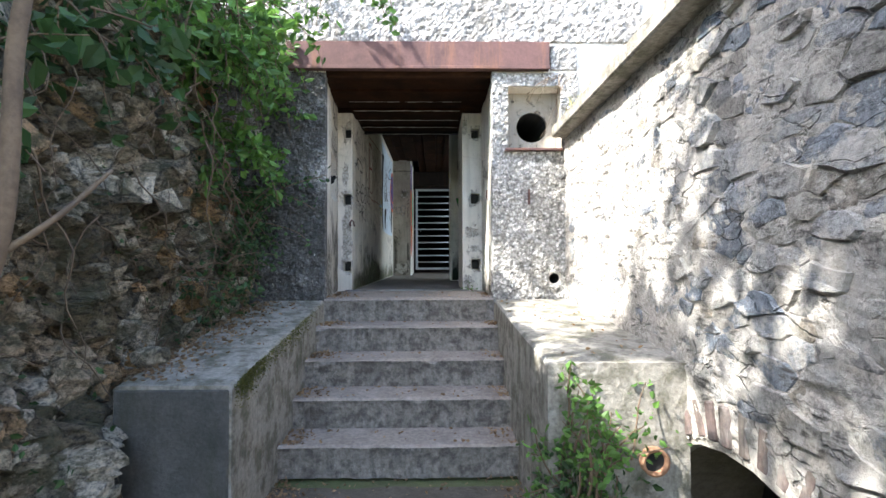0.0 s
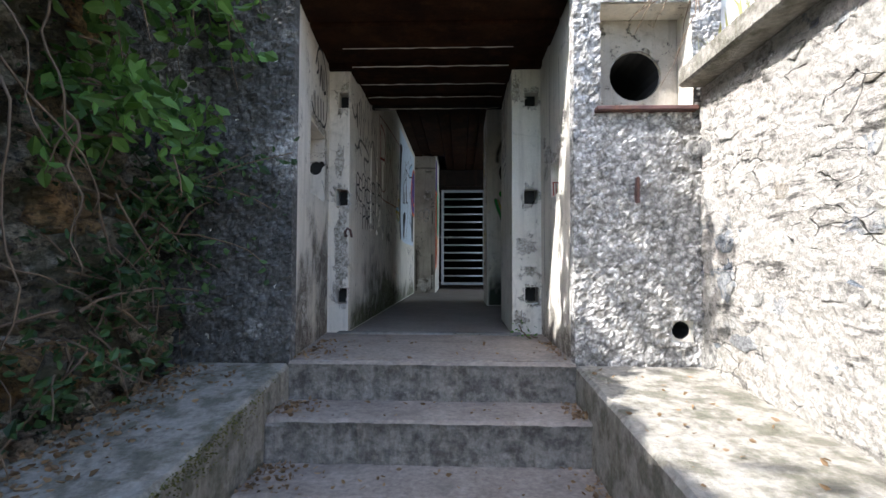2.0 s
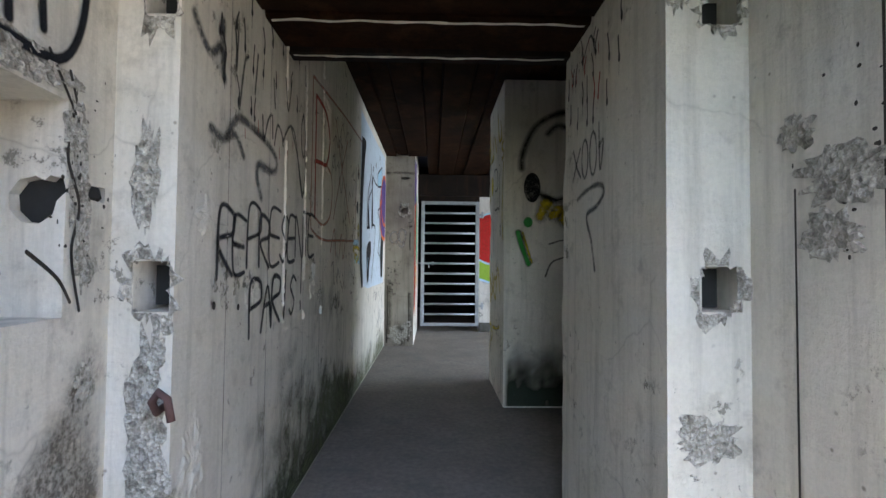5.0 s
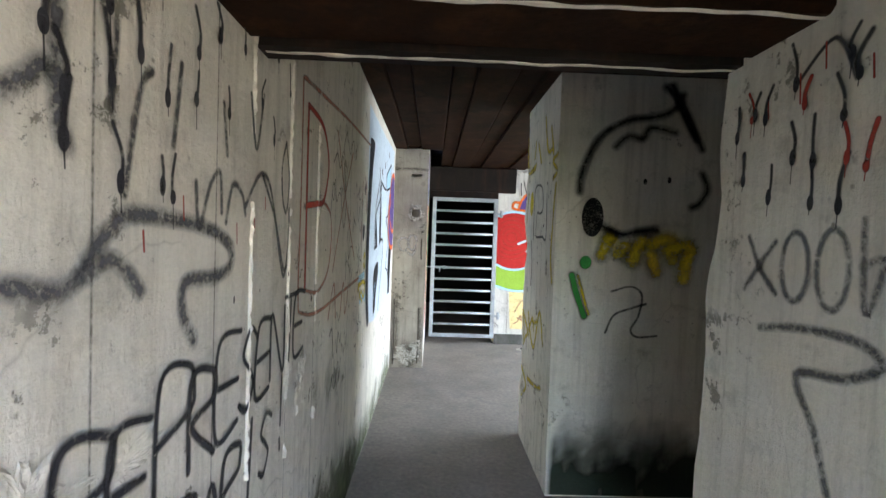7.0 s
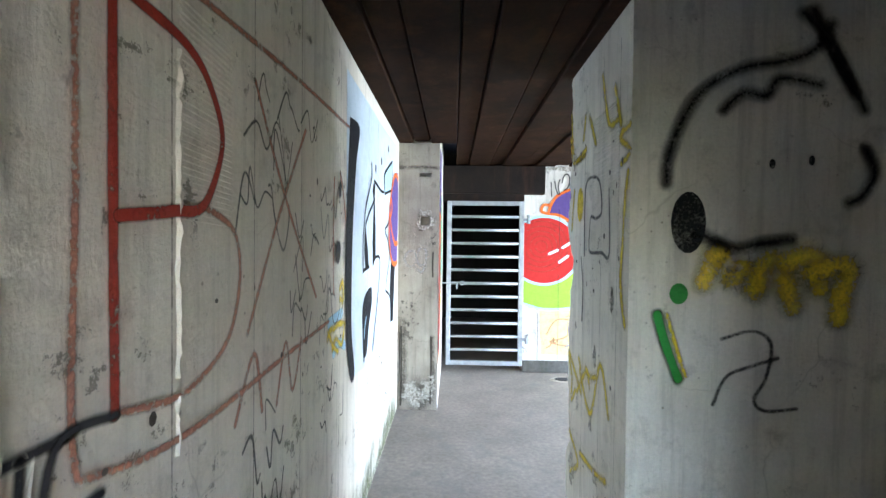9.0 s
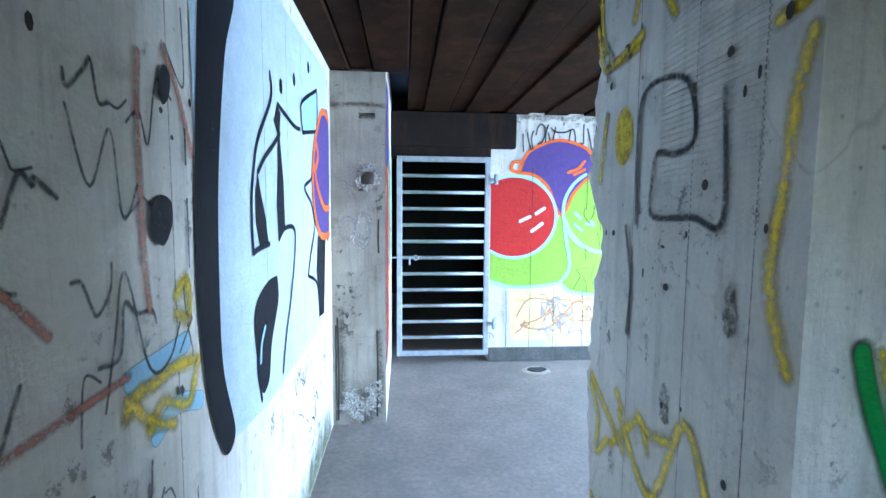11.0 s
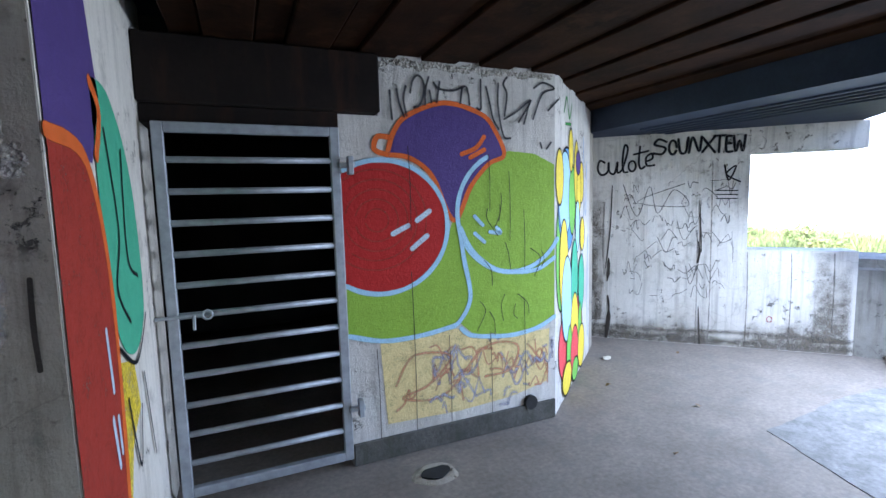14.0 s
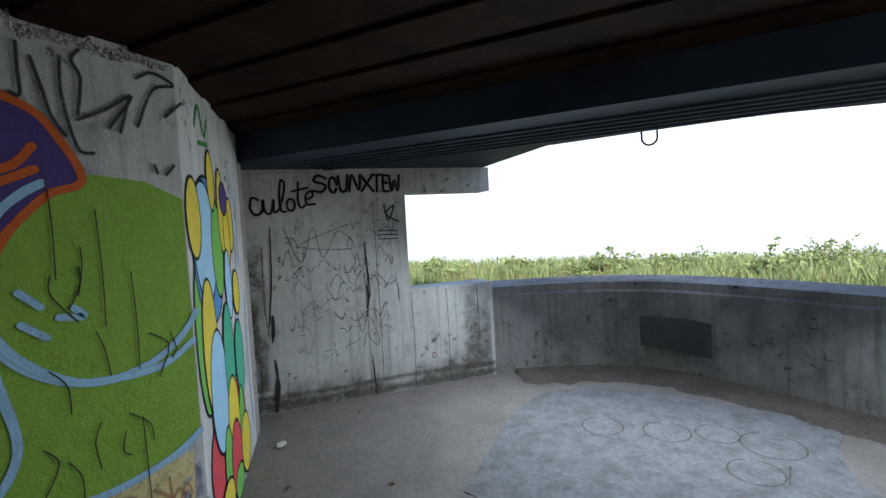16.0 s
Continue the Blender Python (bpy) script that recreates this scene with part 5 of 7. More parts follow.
bm = strokes("L", [[(7.688, 2.128), (7.725, 2.155), (7.795, 2.153), (7.866, 2.159), (7.980, 2.143)], [(7.763, 2.074), (7.818, 2.105), (7.925, 2.059), (7.973, 2.135)], [(7.886, 2.308), (7.931, 2.338), (7.941, 2.253), (7.883, 2.270)]], 0.05, 1)
add_stroke(bm, "L", [(7.695, 2.155), (7.765, 2.090), (7.856, 2.041)], 0.045, 1.3)
graffito("graffiti_tag", "yellow spray smears on the corridor wall", [("smear", "yellow", bm)])
bm = add_fill(bmesh.new(), "L", [(7.840, 2.753), (7.861, 2.778), (7.887, 2.761), (7.877, 2.718), (7.852, 2.698), (7.837, 2.719)], 5, True)
add_fill(bm, "L", [(7.793, 2.493), (7.826, 2.519), (7.870, 2.507), (7.872, 2.461), (7.837, 2.420), (7.800, 2.434), (7.787, 2.464)], 5, True)
add_fill(bm, "L", [(7.874, 2.110), (7.888, 2.114), (7.898, 2.099), (7.885, 2.087)], 5)
graffito("graffiti_mark", "worn black sprayed spots beside the big lettering", [("spot", "char", bm)])
bm = strokes("L", [[(7.773, 2.774), (7.763, 2.659), (7.764, 2.544), (7.765, 2.433), (7.777, 2.300)], [(7.864, 2.813), (7.923, 2.737), (7.981, 2.613)]], 0.03, 2)
graffito("graffiti_mark", "faded red sprayed lines beside the big lettering", [("line", "faint", bm)])
bm = strokes("L", [[(7.708, 2.188), (7.786, 2.193), (7.919, 2.198)], [(7.786, 2.050), (7.875, 2.075), (7.981, 2.041)]], 0.05, 0.5)
graffito("graffiti_mark", "pale blue spray smears beside the big lettering", [("smear", "sky", bm)])
bm = strokes("L", [[(u, 1.02), (u + 0.004, 2.0), (u, 3.3)] for u in (5.52, 5.86, 6.34, 6.66, 7.0, 7.36, 7.88)], 0.008, 0)
graffito("wall_seam", "upright shutter board seams in the corridor wall", [("seam", "dirt", bm)])
bm = blotch(bmesh.new(), "L", 5.27, 10.0, 1.01, 1.5, 3, (0.02, 0.55))
blotch(bm, "L", 5.6, 7.8, 1.01, 2.05, 7, (0.3, 0.6), 0.4, 0.7)
graffito("algae_stain", "green algae stain along the foot of the corridor wall", [("stain", "mossy", bm)])

# painted side of the pillar by the gate
bm1 = add_fill(bmesh.new(), "S", [(10.07, 2.76), (10.4, 2.70), (10.52, 2.3), (10.5, 1.75), (10.42, 1.5), (10.25, 1.42), (10.07, 1.48)], 2, True)
bm2 = add_fill(bmesh.new(), "S", [(10.07, 3.35), (10.5, 3.38), (10.6, 2.95), (10.45, 2.72), (10.07, 2.78)], 1)
bm3 = add_fill(bmesh.new(), "S", [(10.5, 3.0), (10.75, 2.98), (11.0, 2.7), (11.05, 2.2), (10.85, 2.02), (10.6, 2.1), (10.5, 2.4)], 1, True)
bm4 = strokes("S", [[(10.07, 2.77), (10.38, 2.72), (10.52, 2.35), (10.50, 1.75), (10.42, 1.5), (10.07, 1.46)], [(10.5, 2.98), (10.58, 2.9), (10.5, 2.75)]], 0.05, 3)
bm5 = strokes("S", [[(10.62, 2.85), (10.7, 2.5), (10.6, 2.3), (10.75, 2.15)], [(10.85, 2.8), (10.8, 2.4), (10.95, 2.3)], [(10.55, 2.1), (10.8, 1.98), (11.05, 2.12)], [(10.6, 1.9), (10.7, 1.6), (10.8, 1.8)], [(10.9, 1.9), (11.0, 1.5)]], 0.022, 4)
bm6 = strokes("S", [[(10.40, 2.2), (10.42, 2.0)], [(10.38, 1.92), (10.41, 1.75)], [(10.44, 1.9), (10.45, 1.78)]], 0.03, 4)
bm7 = add_fill(bmesh.new(), "S", [(10.55, 2.05), (10.75, 2.0), (10.8, 1.8), (10.62, 1.72), (10.5, 1.5), (10.5, 1.75)], 1)
graffito("pillar_mural", "red, purple and green painted figures on the pillar side", [("red_figure", "red", bm1), ("purple_figure", "purple", bm2), ("green_figure", "teal", bm3), ("orange_outline", "orange", bm4), ("black_outline", "black", bm5), ("white_mark", "ice", bm6), ("yellow_figure", "yellow", bm7)])

# raw face of the pillar with holes and slits
face = structure("trim_pillar_face", box(LW + 0.001, -0.152, 10.052, 10.16, FLOOR, CEIL - 0.01), M["raw"], "bare stained concrete pillar face with holes")
hole = tube(bmesh.new(), [(-0.275, 9.9, 2.70), (-0.275, 10.12, 2.70)], 0.055, 9)
for v in hole.verts:
    v.co.x += 0.02 * math.sin(9 * v.co.z)
    v.co.z += 0.5 * (v.co.x + 0.275)
cut(wall_left, [box(LW - 0.0, -0.151, 10.0, 10.17, FLOOR - 0.2, 3.7)])
cut(face, [hole, box(-0.33, -0.22, 9.9, 10.11, 3.09, 3.125), box(-0.498, -0.486, 9.9, 10.12, 1.03, 1.70), box(-0.215, -0.203, 9.9, 10.12, 1.1, 1.62)])
bm = strokes("P", [oval(-0.40, 2.36, 0.05, 0.07, 14, 0, 350), oval(-0.30, 2.38, 0.045, 0.08, 14, 10, 340), [(-0.36, 2.28), (-0.30, 2.24), (-0.27, 2.30)]], 0.045, 1)
graffito("plaster_daub", "pale plaster daubs on the bare concrete pillar", [("daub", "daub", bm)])
bm = strokes("P", [[(-0.5, 3.17), (-0.3, 3.18), (-0.16, 3.17)]], 0.05, 0)
for u, v, h, w in ((-0.46, 1.45, 0.7, 0.09), (-0.3, 1.12, 0.16, 0.3), (-0.2, 1.4, 0.5, 0.07)):
    add_stroke(bm, "P", [(u, v - h / 2), (u + 0.01, v), (u, v + h / 2)], w, 0.5)
graffito("wall_seam", "dark stains and seams on the concrete pillar", [("seam", "dirt", bm)])

# cross wall: face and scribbles on its front, yellow tags and a figure on its side
bm = strokes("B", [[(0.735, 2.74), (0.74, 2.83), (0.79, 2.97), (0.87, 3.08), (1.006, 3.15), (1.13, 3.17), (1.24, 3.21), (1.30, 3.30)], [(0.93, 3.0), (1.0, 3.06), (1.08, 3.05), (1.126, 3.11), (1.264, 3.09)], [(0.86, 2.56), (0.98, 2.51), (1.08, 2.53), (1.18, 2.545)], [(1.24, 3.35), (1.30, 3.2), (1.38, 3.06)], [(1.2, 3.34), (1.3, 3.24), (1.42, 3.0)], [(1.427, 2.864), (1.46, 2.78), (1.42, 2.70), (1.373, 2.674)]], 0.07, 2)
add_fill(bm, "B", oval(0.815, 2.60, 0.062, 0.11, 18), 3)
for u, v in ((1.104, 2.81), (1.241, 2.823)):
    add_fill(bm, "B", oval(u, v, 0.011, 0.018, 10), 3)
add_fill(bm, "B", oval(1.56, 3.14, 0.04, 0.04, 12), 3)
graffito("sprayed_face", "black sprayed cartoon face on the dark recess wall", [("line", "mist", bm)])
bm = strokes("B", [[(0.875, 2.387), (0.922, 2.49), (0.97, 2.40), (1.02, 2.44), (1.06, 2.38)], [(1.05, 2.36), (1.10, 2.47), (1.16, 2.40), (1.185, 2.31)], [(1.16, 2.46), (1.26, 2.48), (1.28, 2.38)], [(1.25, 2.42), (1.379, 2.45), (1.36, 2.36), (1.344, 2.27)]], 0.135, 1)
graffito("graffiti_tag", "smudged yellow sprayed word on the recess wall", [("smear", "yellow", bm)])
bm = strokes("B", [[(0.712, 2.27), (0.74, 2.17), (0.79, 2.04)]], 0.055, 2)
add_fill(bm, "B", oval(0.786, 2.345, 0.033, 0.038, 14), 2)
bmy = strokes("B", [[(0.745, 2.27), (0.785, 2.14), (0.815, 2.05)]], 0.03, 3)
graffito("graffiti_mark", "green and yellow sprayed exclamation mark on the wall", [("green_line", "green", bm), ("yellow_line", "yellow", bmy)])
bm = strokes("B", [[(0.94, 2.185), (1.05, 2.215), (1.115, 2.17), (1.10, 2.05), (1.06, 1.97), (1.10, 1.93), (1.21, 1.94)], [(0.915, 1.95), (0.96, 2.05), (1.05, 2.09), (1.14, 2.12)]], 0.02, 2)
graffito("graffiti_mark", "thin grey squiggle on the recess wall", [("line", "thin", bm)])
bm = blotch(bmesh.new(), "B", 0.615, 1.655, 1.01, 1.75, 11, (0.01, 0.62), 0, 0.3)
graffito("algae_stain", "dark damp algae stain low on the recess wall", [("stain", "algae", bm)])
bm = strokes("K", [[(8.397, 3.201), (8.326, 2.957), (8.134, 2.943)], [(8.128, 3.127), (8.157, 3.025)], [(7.874, 3.233), (7.784, 3.010), (7.668, 3.000)], [(8.059, 3.108), (7.957, 2.961)], [(7.720, 3.139), (7.645, 2.973)], [(7.554, 2.949), (7.653, 2.925), (7.549, 2.854), (7.637, 2.822)], [(7.564, 2.781), (7.589, 2.688), (7.606, 2.532), (7.623, 2.372), (7.573, 2.222)], [(8.315, 2.787), (8.354, 2.591)], [(8.364, 1.939), (8.131, 1.799)], [(8.156, 1.897), (7.974, 1.753), (7.842, 2.010), (7.728, 1.827)], [(8.335, 1.527), (8.164, 1.438), (8.321, 1.325)], [(8.130, 1.502), (7.898, 1.522), (7.750, 1.555)], [(8.365, 1.910), (8.304, 1.819), (8.311, 1.704), (8.235, 1.775)], [(8.177, 1.953), (8.144, 1.917)], [(8.052, 1.937), (7.977, 1.914), (7.891, 1.942)], [(8.205, 1.777), (8.051, 1.921), (7.993, 1.865)], [(8.405, 3.083), (8.351, 2.948), (8.248, 2.941), (8.112, 2.967)]], 0.05, 1)
add_fill(bm, "K", oval(8.20, 2.71, 0.055, 0.085, 16), 1)
graffito("graffiti_tag", "yellow sprayed scrawl on the side of the cross wall", [("smear", "yellow", bm)])
bm = strokes("K", [[(8.102, 2.465), (8.11, 2.69), (8.09, 2.80), (8.0, 2.82), (7.89, 2.785), (7.854, 2.66), (7.93, 2.63), (8.01, 2.638), (8.03, 2.55), (8.028, 2.49), (7.98, 2.478), (7.85, 2.482), (7.75, 2.479), (7.765, 2.74)], [(8.16, 2.45), (8.12, 2.3), (8.13, 2.15)]], 0.024, 3)
graffito("graffiti_mark", "grey sprayed looping figure on the cross wall", [("line", "thin", bm)])
bm = strokes("K", [[(u, 1.05), (u + 0.004, 2.2), (u, 3.3)] for u in (7.66, 7.86, 8.12)], 0.007, 0)
graffito("wall_seam", "upright seams in the cross wall", [("seam", "dirt", bm)])

# right entrance wall
bm = strokes("R", [[(5.99, 2.49), (5.95, 2.42), (5.90, 2.37)], [(5.905, 2.48), (5.95, 2.43), (6.0, 2.37)], oval(5.85, 2.43, 0.035, 0.07, 12, 0, 350), oval(5.76, 2.43, 0.035, 0.075, 12, 20, 370), [(5.70, 2.52), (5.69, 2.36), (5.66, 2.45), (5.70, 2.44)]], 0.02, 2)
add_stroke(bm, "R", [(5.94, 2.29), (5.82, 2.31), (5.70, 2.31), (5.655, 2.28), (5.72, 2.24), (5.83, 2.215), (5.78, 2.12), (5.745, 2.02)], 0.028, 2)
graffito("graffiti_tag", "grey sprayed looping tag on the entrance wall", [("line", "grey", bm)])
bm = drips("R", [(5.99, 2.764), (5.955, 2.748), (6.05, 2.723), (6.02, 2.617), (5.933, 2.571), (5.87, 2.797), (5.869, 2.647), (5.816, 2.633), (5.817, 2.551), (5.753, 2.542), (5.752, 2.705), (5.742, 2.811), (5.725, 2.771), (5.6, 2.7), (5.52, 2.66), (5.5, 2.78), (5.62, 2.56)], 0.017, 43)
add_stroke(bm, "R", [(5.73, 2.77), (5.78, 2.86), (5.87, 2.80)], 0.014, 4)
graffito("paint_drip", "runny black spray dabs on the entrance wall", [("dab", "char", bm)])
bm = drips("R", [(6.0, 2.755), (5.845, 2.75), (5.741, 2.627), (5.702, 2.606)], 0.014, 44)
graffito("paint_drip", "runny red spray dabs on the entrance wall", [("dab", "red", bm)])
bm = strokes("R", [[(u, v), (u - 0.003, v - h)] for u, v, h in ((5.95, 2.80, 0.05), (5.86, 2.82, 0.06), (5.8, 2.86, 0.05), (5.7, 2.8, 0.04))], 0.006, 4)
graffito("paint_drip", "red paint drips on the entrance wall", [("drip", "red", bm)])
bm = strokes("NC", [[(0.875, 2.01), (0.90, 2.012), (0.934, 2.005)], [(0.878, 2.01), (0.88, 1.93)], [(0.895, 2.005), (0.896, 1.945)], [(0.912, 2.005), (0.913, 1.965)], [(0.93, 2.005), (0.931, 1.95)]], 0.009, 1)
graffito("paint_drip", "dark red painted drips in the wall niche", [("drip", "red", bm)])

# left jamb: tag in a speech-bubble outline
bm = strokes("JL", [[(0.38, 2.47), (0.45, 2.42), (0.62, 2.42), (0.78, 2.44), (0.84, 2.60), (0.80, 2.80), (0.68, 2.90), (0.55, 2.88), (0.47, 2.75)], [(0.45, 2.56), (0.46, 2.44)], [(0.54, 2.56), (0.55, 2.44)], [(0.63, 2.57), (0.64, 2.45)], [(0.71, 2.58), (0.72, 2.47)], [(0.60, 2.66), (0.63, 2.80), (0.68, 2.66)], [(0.72, 2.80), (0.73, 2.66), (0.79, 2.68)], [(0.50, 2.70), (0.55, 2.74), (0.52, 2.80)]], 0.028, 2)
graffito("graffiti_tag", "black sprayed speech bubble tag on the entrance jamb", [("line", "black", bm)])
bm = strokes("JL", [[(0.80, 2.42), (0.83, 2.33), (0.80, 2.25), (0.84, 2.15), (0.82, 2.05), (0.85, 1.93)], [(0.74, 2.44), (0.82, 2.34)], [(0.70, 2.05), (0.78, 2.0), (0.82, 1.95)]], 0.010, 1)
graffito("wall_crack", "dark cracks around the niche of the entrance jamb", [("crack", "crack", bm)])

# wall beside the opening: scrawls
bm = strokes("G", [[(0.27, 2.93), (0.22, 2.95), (0.20, 2.86), (0.24, 2.80), (0.30, 2.83), (0.31, 2.93), (0.32, 2.83), (0.37, 2.81), (0.40, 2.93), (0.40, 2.82), (0.45, 2.86), (0.50, 3.05), (0.47, 3.10), (0.45, 2.95), (0.46, 2.83), (0.50, 2.82)], oval(0.545, 2.88, 0.035, 0.055, 12, 90, 440), [(0.62, 3.08), (0.61, 2.92), (0.63, 2.85), (0.67, 2.87)], [(0.56, 3.0), (0.70, 3.03)], [(0.68, 2.92), (0.74, 2.95), (0.73, 3.0), (0.68, 2.96), (0.69, 2.88), (0.76, 2.88)]], 0.028, 2)
for one in ([(0.87, 3.11), (0.80, 3.14), (0.76, 3.09), (0.86, 3.05), (0.83, 2.99), (0.75, 3.0)], oval(0.93, 3.05, 0.035, 0.07, 12, 0, 360), [(0.98, 3.13), (1.0, 3.0), (1.05, 3.0), (1.07, 3.14)], [(1.08, 2.99), (1.11, 3.14), (1.17, 3.0), (1.19, 3.14)], [(1.20, 3.13), (1.31, 2.98)], [(1.20, 2.99), (1.31, 3.14)], [(1.30, 3.14), (1.40, 3.14)], [(1.35, 3.14), (1.345, 2.98)], [(1.45, 3.13), (1.41, 3.12), (1.41, 2.99), (1.46, 2.98)], [(1.41, 3.06), (1.45, 3.06)], [(1.47, 3.13), (1.49, 2.98), (1.52, 3.08), (1.55, 2.98), (1.57, 3.13)]):
    add_stroke(bm, "G", one, 0.033, 2.4)
add_stroke(bm, "G", [(1.40, 2.85), (1.44, 2.70), (1.50, 2.84), (1.42, 2.76), (1.54, 2.68)], 0.02, 2)
for v in (2.60, 2.56, 2.52):
    add_stroke(bm, "G", [(1.34, v), (1.52, v - 0.005)], 0.013, 2)
graffito("graffiti_tag", "black marker tags high on the white wall", [("line", "black", bm)])
bm = scribble(bmesh.new(), "G", 0.4, 1.5, 1.5, 2.7, 60, 0.011, 44, 1)
add_stroke(bm, "G", [(0.46, 2.69), (0.60, 2.35), (0.72, 2.66), (0.80, 2.38), (0.95, 2.62), (1.08, 2.45), (0.6, 2.5), (1.05, 2.68)], 0.013, 2)
graffito("graffiti_tag", "faint grey scrawls on the white wall by the opening", [("scrawl", "grey", bm)])
bm = strokes("G", [oval(1.836, 1.31, 0.022, 0.028, 14, 0, 360)], 0.009, 2)
graffito("graffiti_mark", "small red painted ring on the low wall", [("ring", "red", bm)])
bm = strokes("G", [[(u, 1.02), (u + 0.006, 1.6), (u - 0.004, top)] for u, top in ((0.12, 2.9), (1.18, 2.2), (1.63, 1.98), (2.0, 1.97), (2.34, 1.98), (1.3, 2.9))], 0.016, 0)
add_stroke(bm, "G", [(0.05, 1.05), (0.8, 1.06), (1.6, 1.05), (2.5, 1.05)], 0.10, 0.4)
add_stroke(bm, "G", [(0.05, 1.14), (0.8, 1.13), (1.6, 1.15), (2.5, 1.13)], 0.07, 0.2)
for pts, w in (([(0.10, 1.05), (0.12, 1.5), (0.16, 1.75), (0.12, 2.1)], 0.12), ([(0.16, 1.06), (0.20, 1.3), (0.17, 1.6)], 0.10), ([(0.05, 2.0), (0.06, 2.6), (0.05, 3.0)], 0.07), ([(0.28, 1.7), (0.26, 2.0), (0.27, 2.5)], 0.03)):
    add_stroke(bm, "G", pts, w, 0.6)
graffito("wall_seam", "dark damp seams and stained foot of the white wall", [("seam", "dirt", bm)])
bm = strokes("G", [[(0.350, 2.683), (0.332, 2.201), (0.287, 1.783)], [(1.191, 2.498), (1.206, 2.218), (1.219, 1.972)], [(1.204, 1.404), (1.218, 1.151), (1.231, 0.896)]], 0.016, 3, True, True)
add_stroke(bm, "G", [(0.315, 1.481), (0.328, 1.284), (0.295, 0.964)], 0.045, 3.2, True, 0.8, True)
add_stroke(bm, "G", [(0.321, 1.887), (0.319, 1.746), (0.306, 1.641)], 0.03, 3.2, True, 0.8, True)
add_stroke(bm, "G", [(1.189, 2.079), (1.202, 1.973), (1.186, 1.868)], 0.03, 3.4, True, 0.8, True)
graffito("wall_crack", "black upright cracks in the white wall", [("crack", "crack", bm)])
bm = blotch(bmesh.new(), "G", 0.02, 2.5, 1.005, 1.45, 51, (0.01, 0.6), 0.8, 0.6)
blotch(bm, "G", 0.02, 0.3, 1.2, 3.0, 57, (0.3, 1.0), 1.0, 0.8)
blotch(bm, "G", 2.15, 2.5, 1.1, 1.98, 59, (0.2, 1.2), 1.0, 0.5)
graffito("damp_stain", "blotchy dark damp on the white wall by the opening", [("stain", "grime", bm)])

# flowers on the slanting return
rnd = random.Random(77)
blobs = {c: bmesh.new() for c in ("sun", "rose", "sky", "leafy", "blue", "teal", "purple")}
line = bmesh.new()
PETALS = [("rose", 0.62, 1.42, 0.52, 0.36), ("leafy", 0.18, 2.15, 0.16, 0.42), ("blue", 0.42, 2.55, 0.34, 0.40), ("sky", 0.34, 2.60, 0.24, 0.32), ("sun", 0.14, 2.72, 0.13, 0.20), ("leafy", 0.62, 2.55, 0.14, 0.28), ("sun", 0.80, 2.78, 0.10, 0.26), ("sun", 0.56, 2.94, 0.09, 0.17), ("sun", 1.05, 2.70, 0.11, 0.18), ("sun", 0.92, 2.62, 0.10, 0.20), ("purple", 0.88, 2.86, 0.11, 0.10), ("sky", 0.86, 2.32, 0.10, 0.22), ("sun", 1.10, 2.24, 0.11, 0.15), ("sun", 0.28, 2.05, 0.16, 0.36), ("sky", 0.40, 1.78, 0.20, 0.34), ("teal", 0.72, 1.88, 0.15, 0.34), ("teal", 1.05, 1.80, 0.15, 0.26), ("sun", 0.72, 1.45, 0.18, 0.32), ("leafy", 0.50, 1.28, 0.12, 0.26), ("leafy", 0.98, 1.35, 0.10, 0.28), ("rose", 0.72, 1.25, 0.17, 0.24), ("leafy", 0.75, 1.10, 0.14, 0.10), ("sun", 1.05, 1.22, 0.17, 0.20), ("sun", 0.40, 1.14, 0.18, 0.13)]
for k, (c, u, v, a, b) in enumerate(PETALS):
    pts = oval(u, v, a, b, 20)
    add_fill(blobs[c], "D", pts, 1 + 0.3 * k)
    add_stroke(line, "D", pts + [pts[0]], 0.022, 1.15 + 0.3 * k)
graffito("flower_mural", "bright painted flowers with black outlines on the slanting wall", [("petal", c, b) for c, b in blobs.items()] + [("outline", "black", line)])
bm = strokes("D", [[(0.3, 3.2), (0.4, 3.32), (0.5, 3.18), (0.6, 3.3)], [(0.35, 3.12), (0.55, 3.14)]], 0.03, 1)
graffito("graffiti_tag", "small green sprayed tag near the ceiling", [("line", "green", bm)])
bm = strokes("D", [[(1.15, 3.1), (1.2, 2.5), (1.14, 2.0)], [(1.35, 2.9), (1.3, 2.4)], [(1.45, 2.2), (1.40, 1.6), (1.46, 1.2)]], 0.02, 1)
graffito("graffiti_mark", "blue brush marks on the slanting wall", [("line", "blue", bm)])

# ---- gate fittings ----
for zz in (2.78, 1.40):
    part("hinge", add_box(add_box(bmesh.new(), GX1 - 0.01, GX1 + 0.075, GY - 0.045, GY - 0.022, zz - 0.015, zz + 0.015, 0.003), GX1 + 0.035, GX1 + 0.065, GY - 0.06, GY - 0.01, zz - 0.05, zz + 0.05, 0.004), M["galv"], gate, "bolted galvanised hinge bracket")
bm = tube(bmesh.new(), [(GX0 - 0.05, GY - 0.03, 2.04), (GX0 + 0.16, GY - 0.03, 2.04)], 0.009, 8)
tube(bm, [(GX0 + 0.12, GY - 0.035, 2.04), (GX0 + 0.12, GY - 0.06, 2.0), (GX0 + 0.12, GY - 0.06, 1.975)], 0.008, 6)
tube(bm, [(GX0 + 0.18 + 0.022 * math.cos(a), GY - 0.035, 2.04 + 0.022 * math.sin(a)) for a in [k * math.pi / 6 for k in range(13)]], 0.006, 6)
part("latch", bm, M["galv"], gate, "sliding bolt latch")

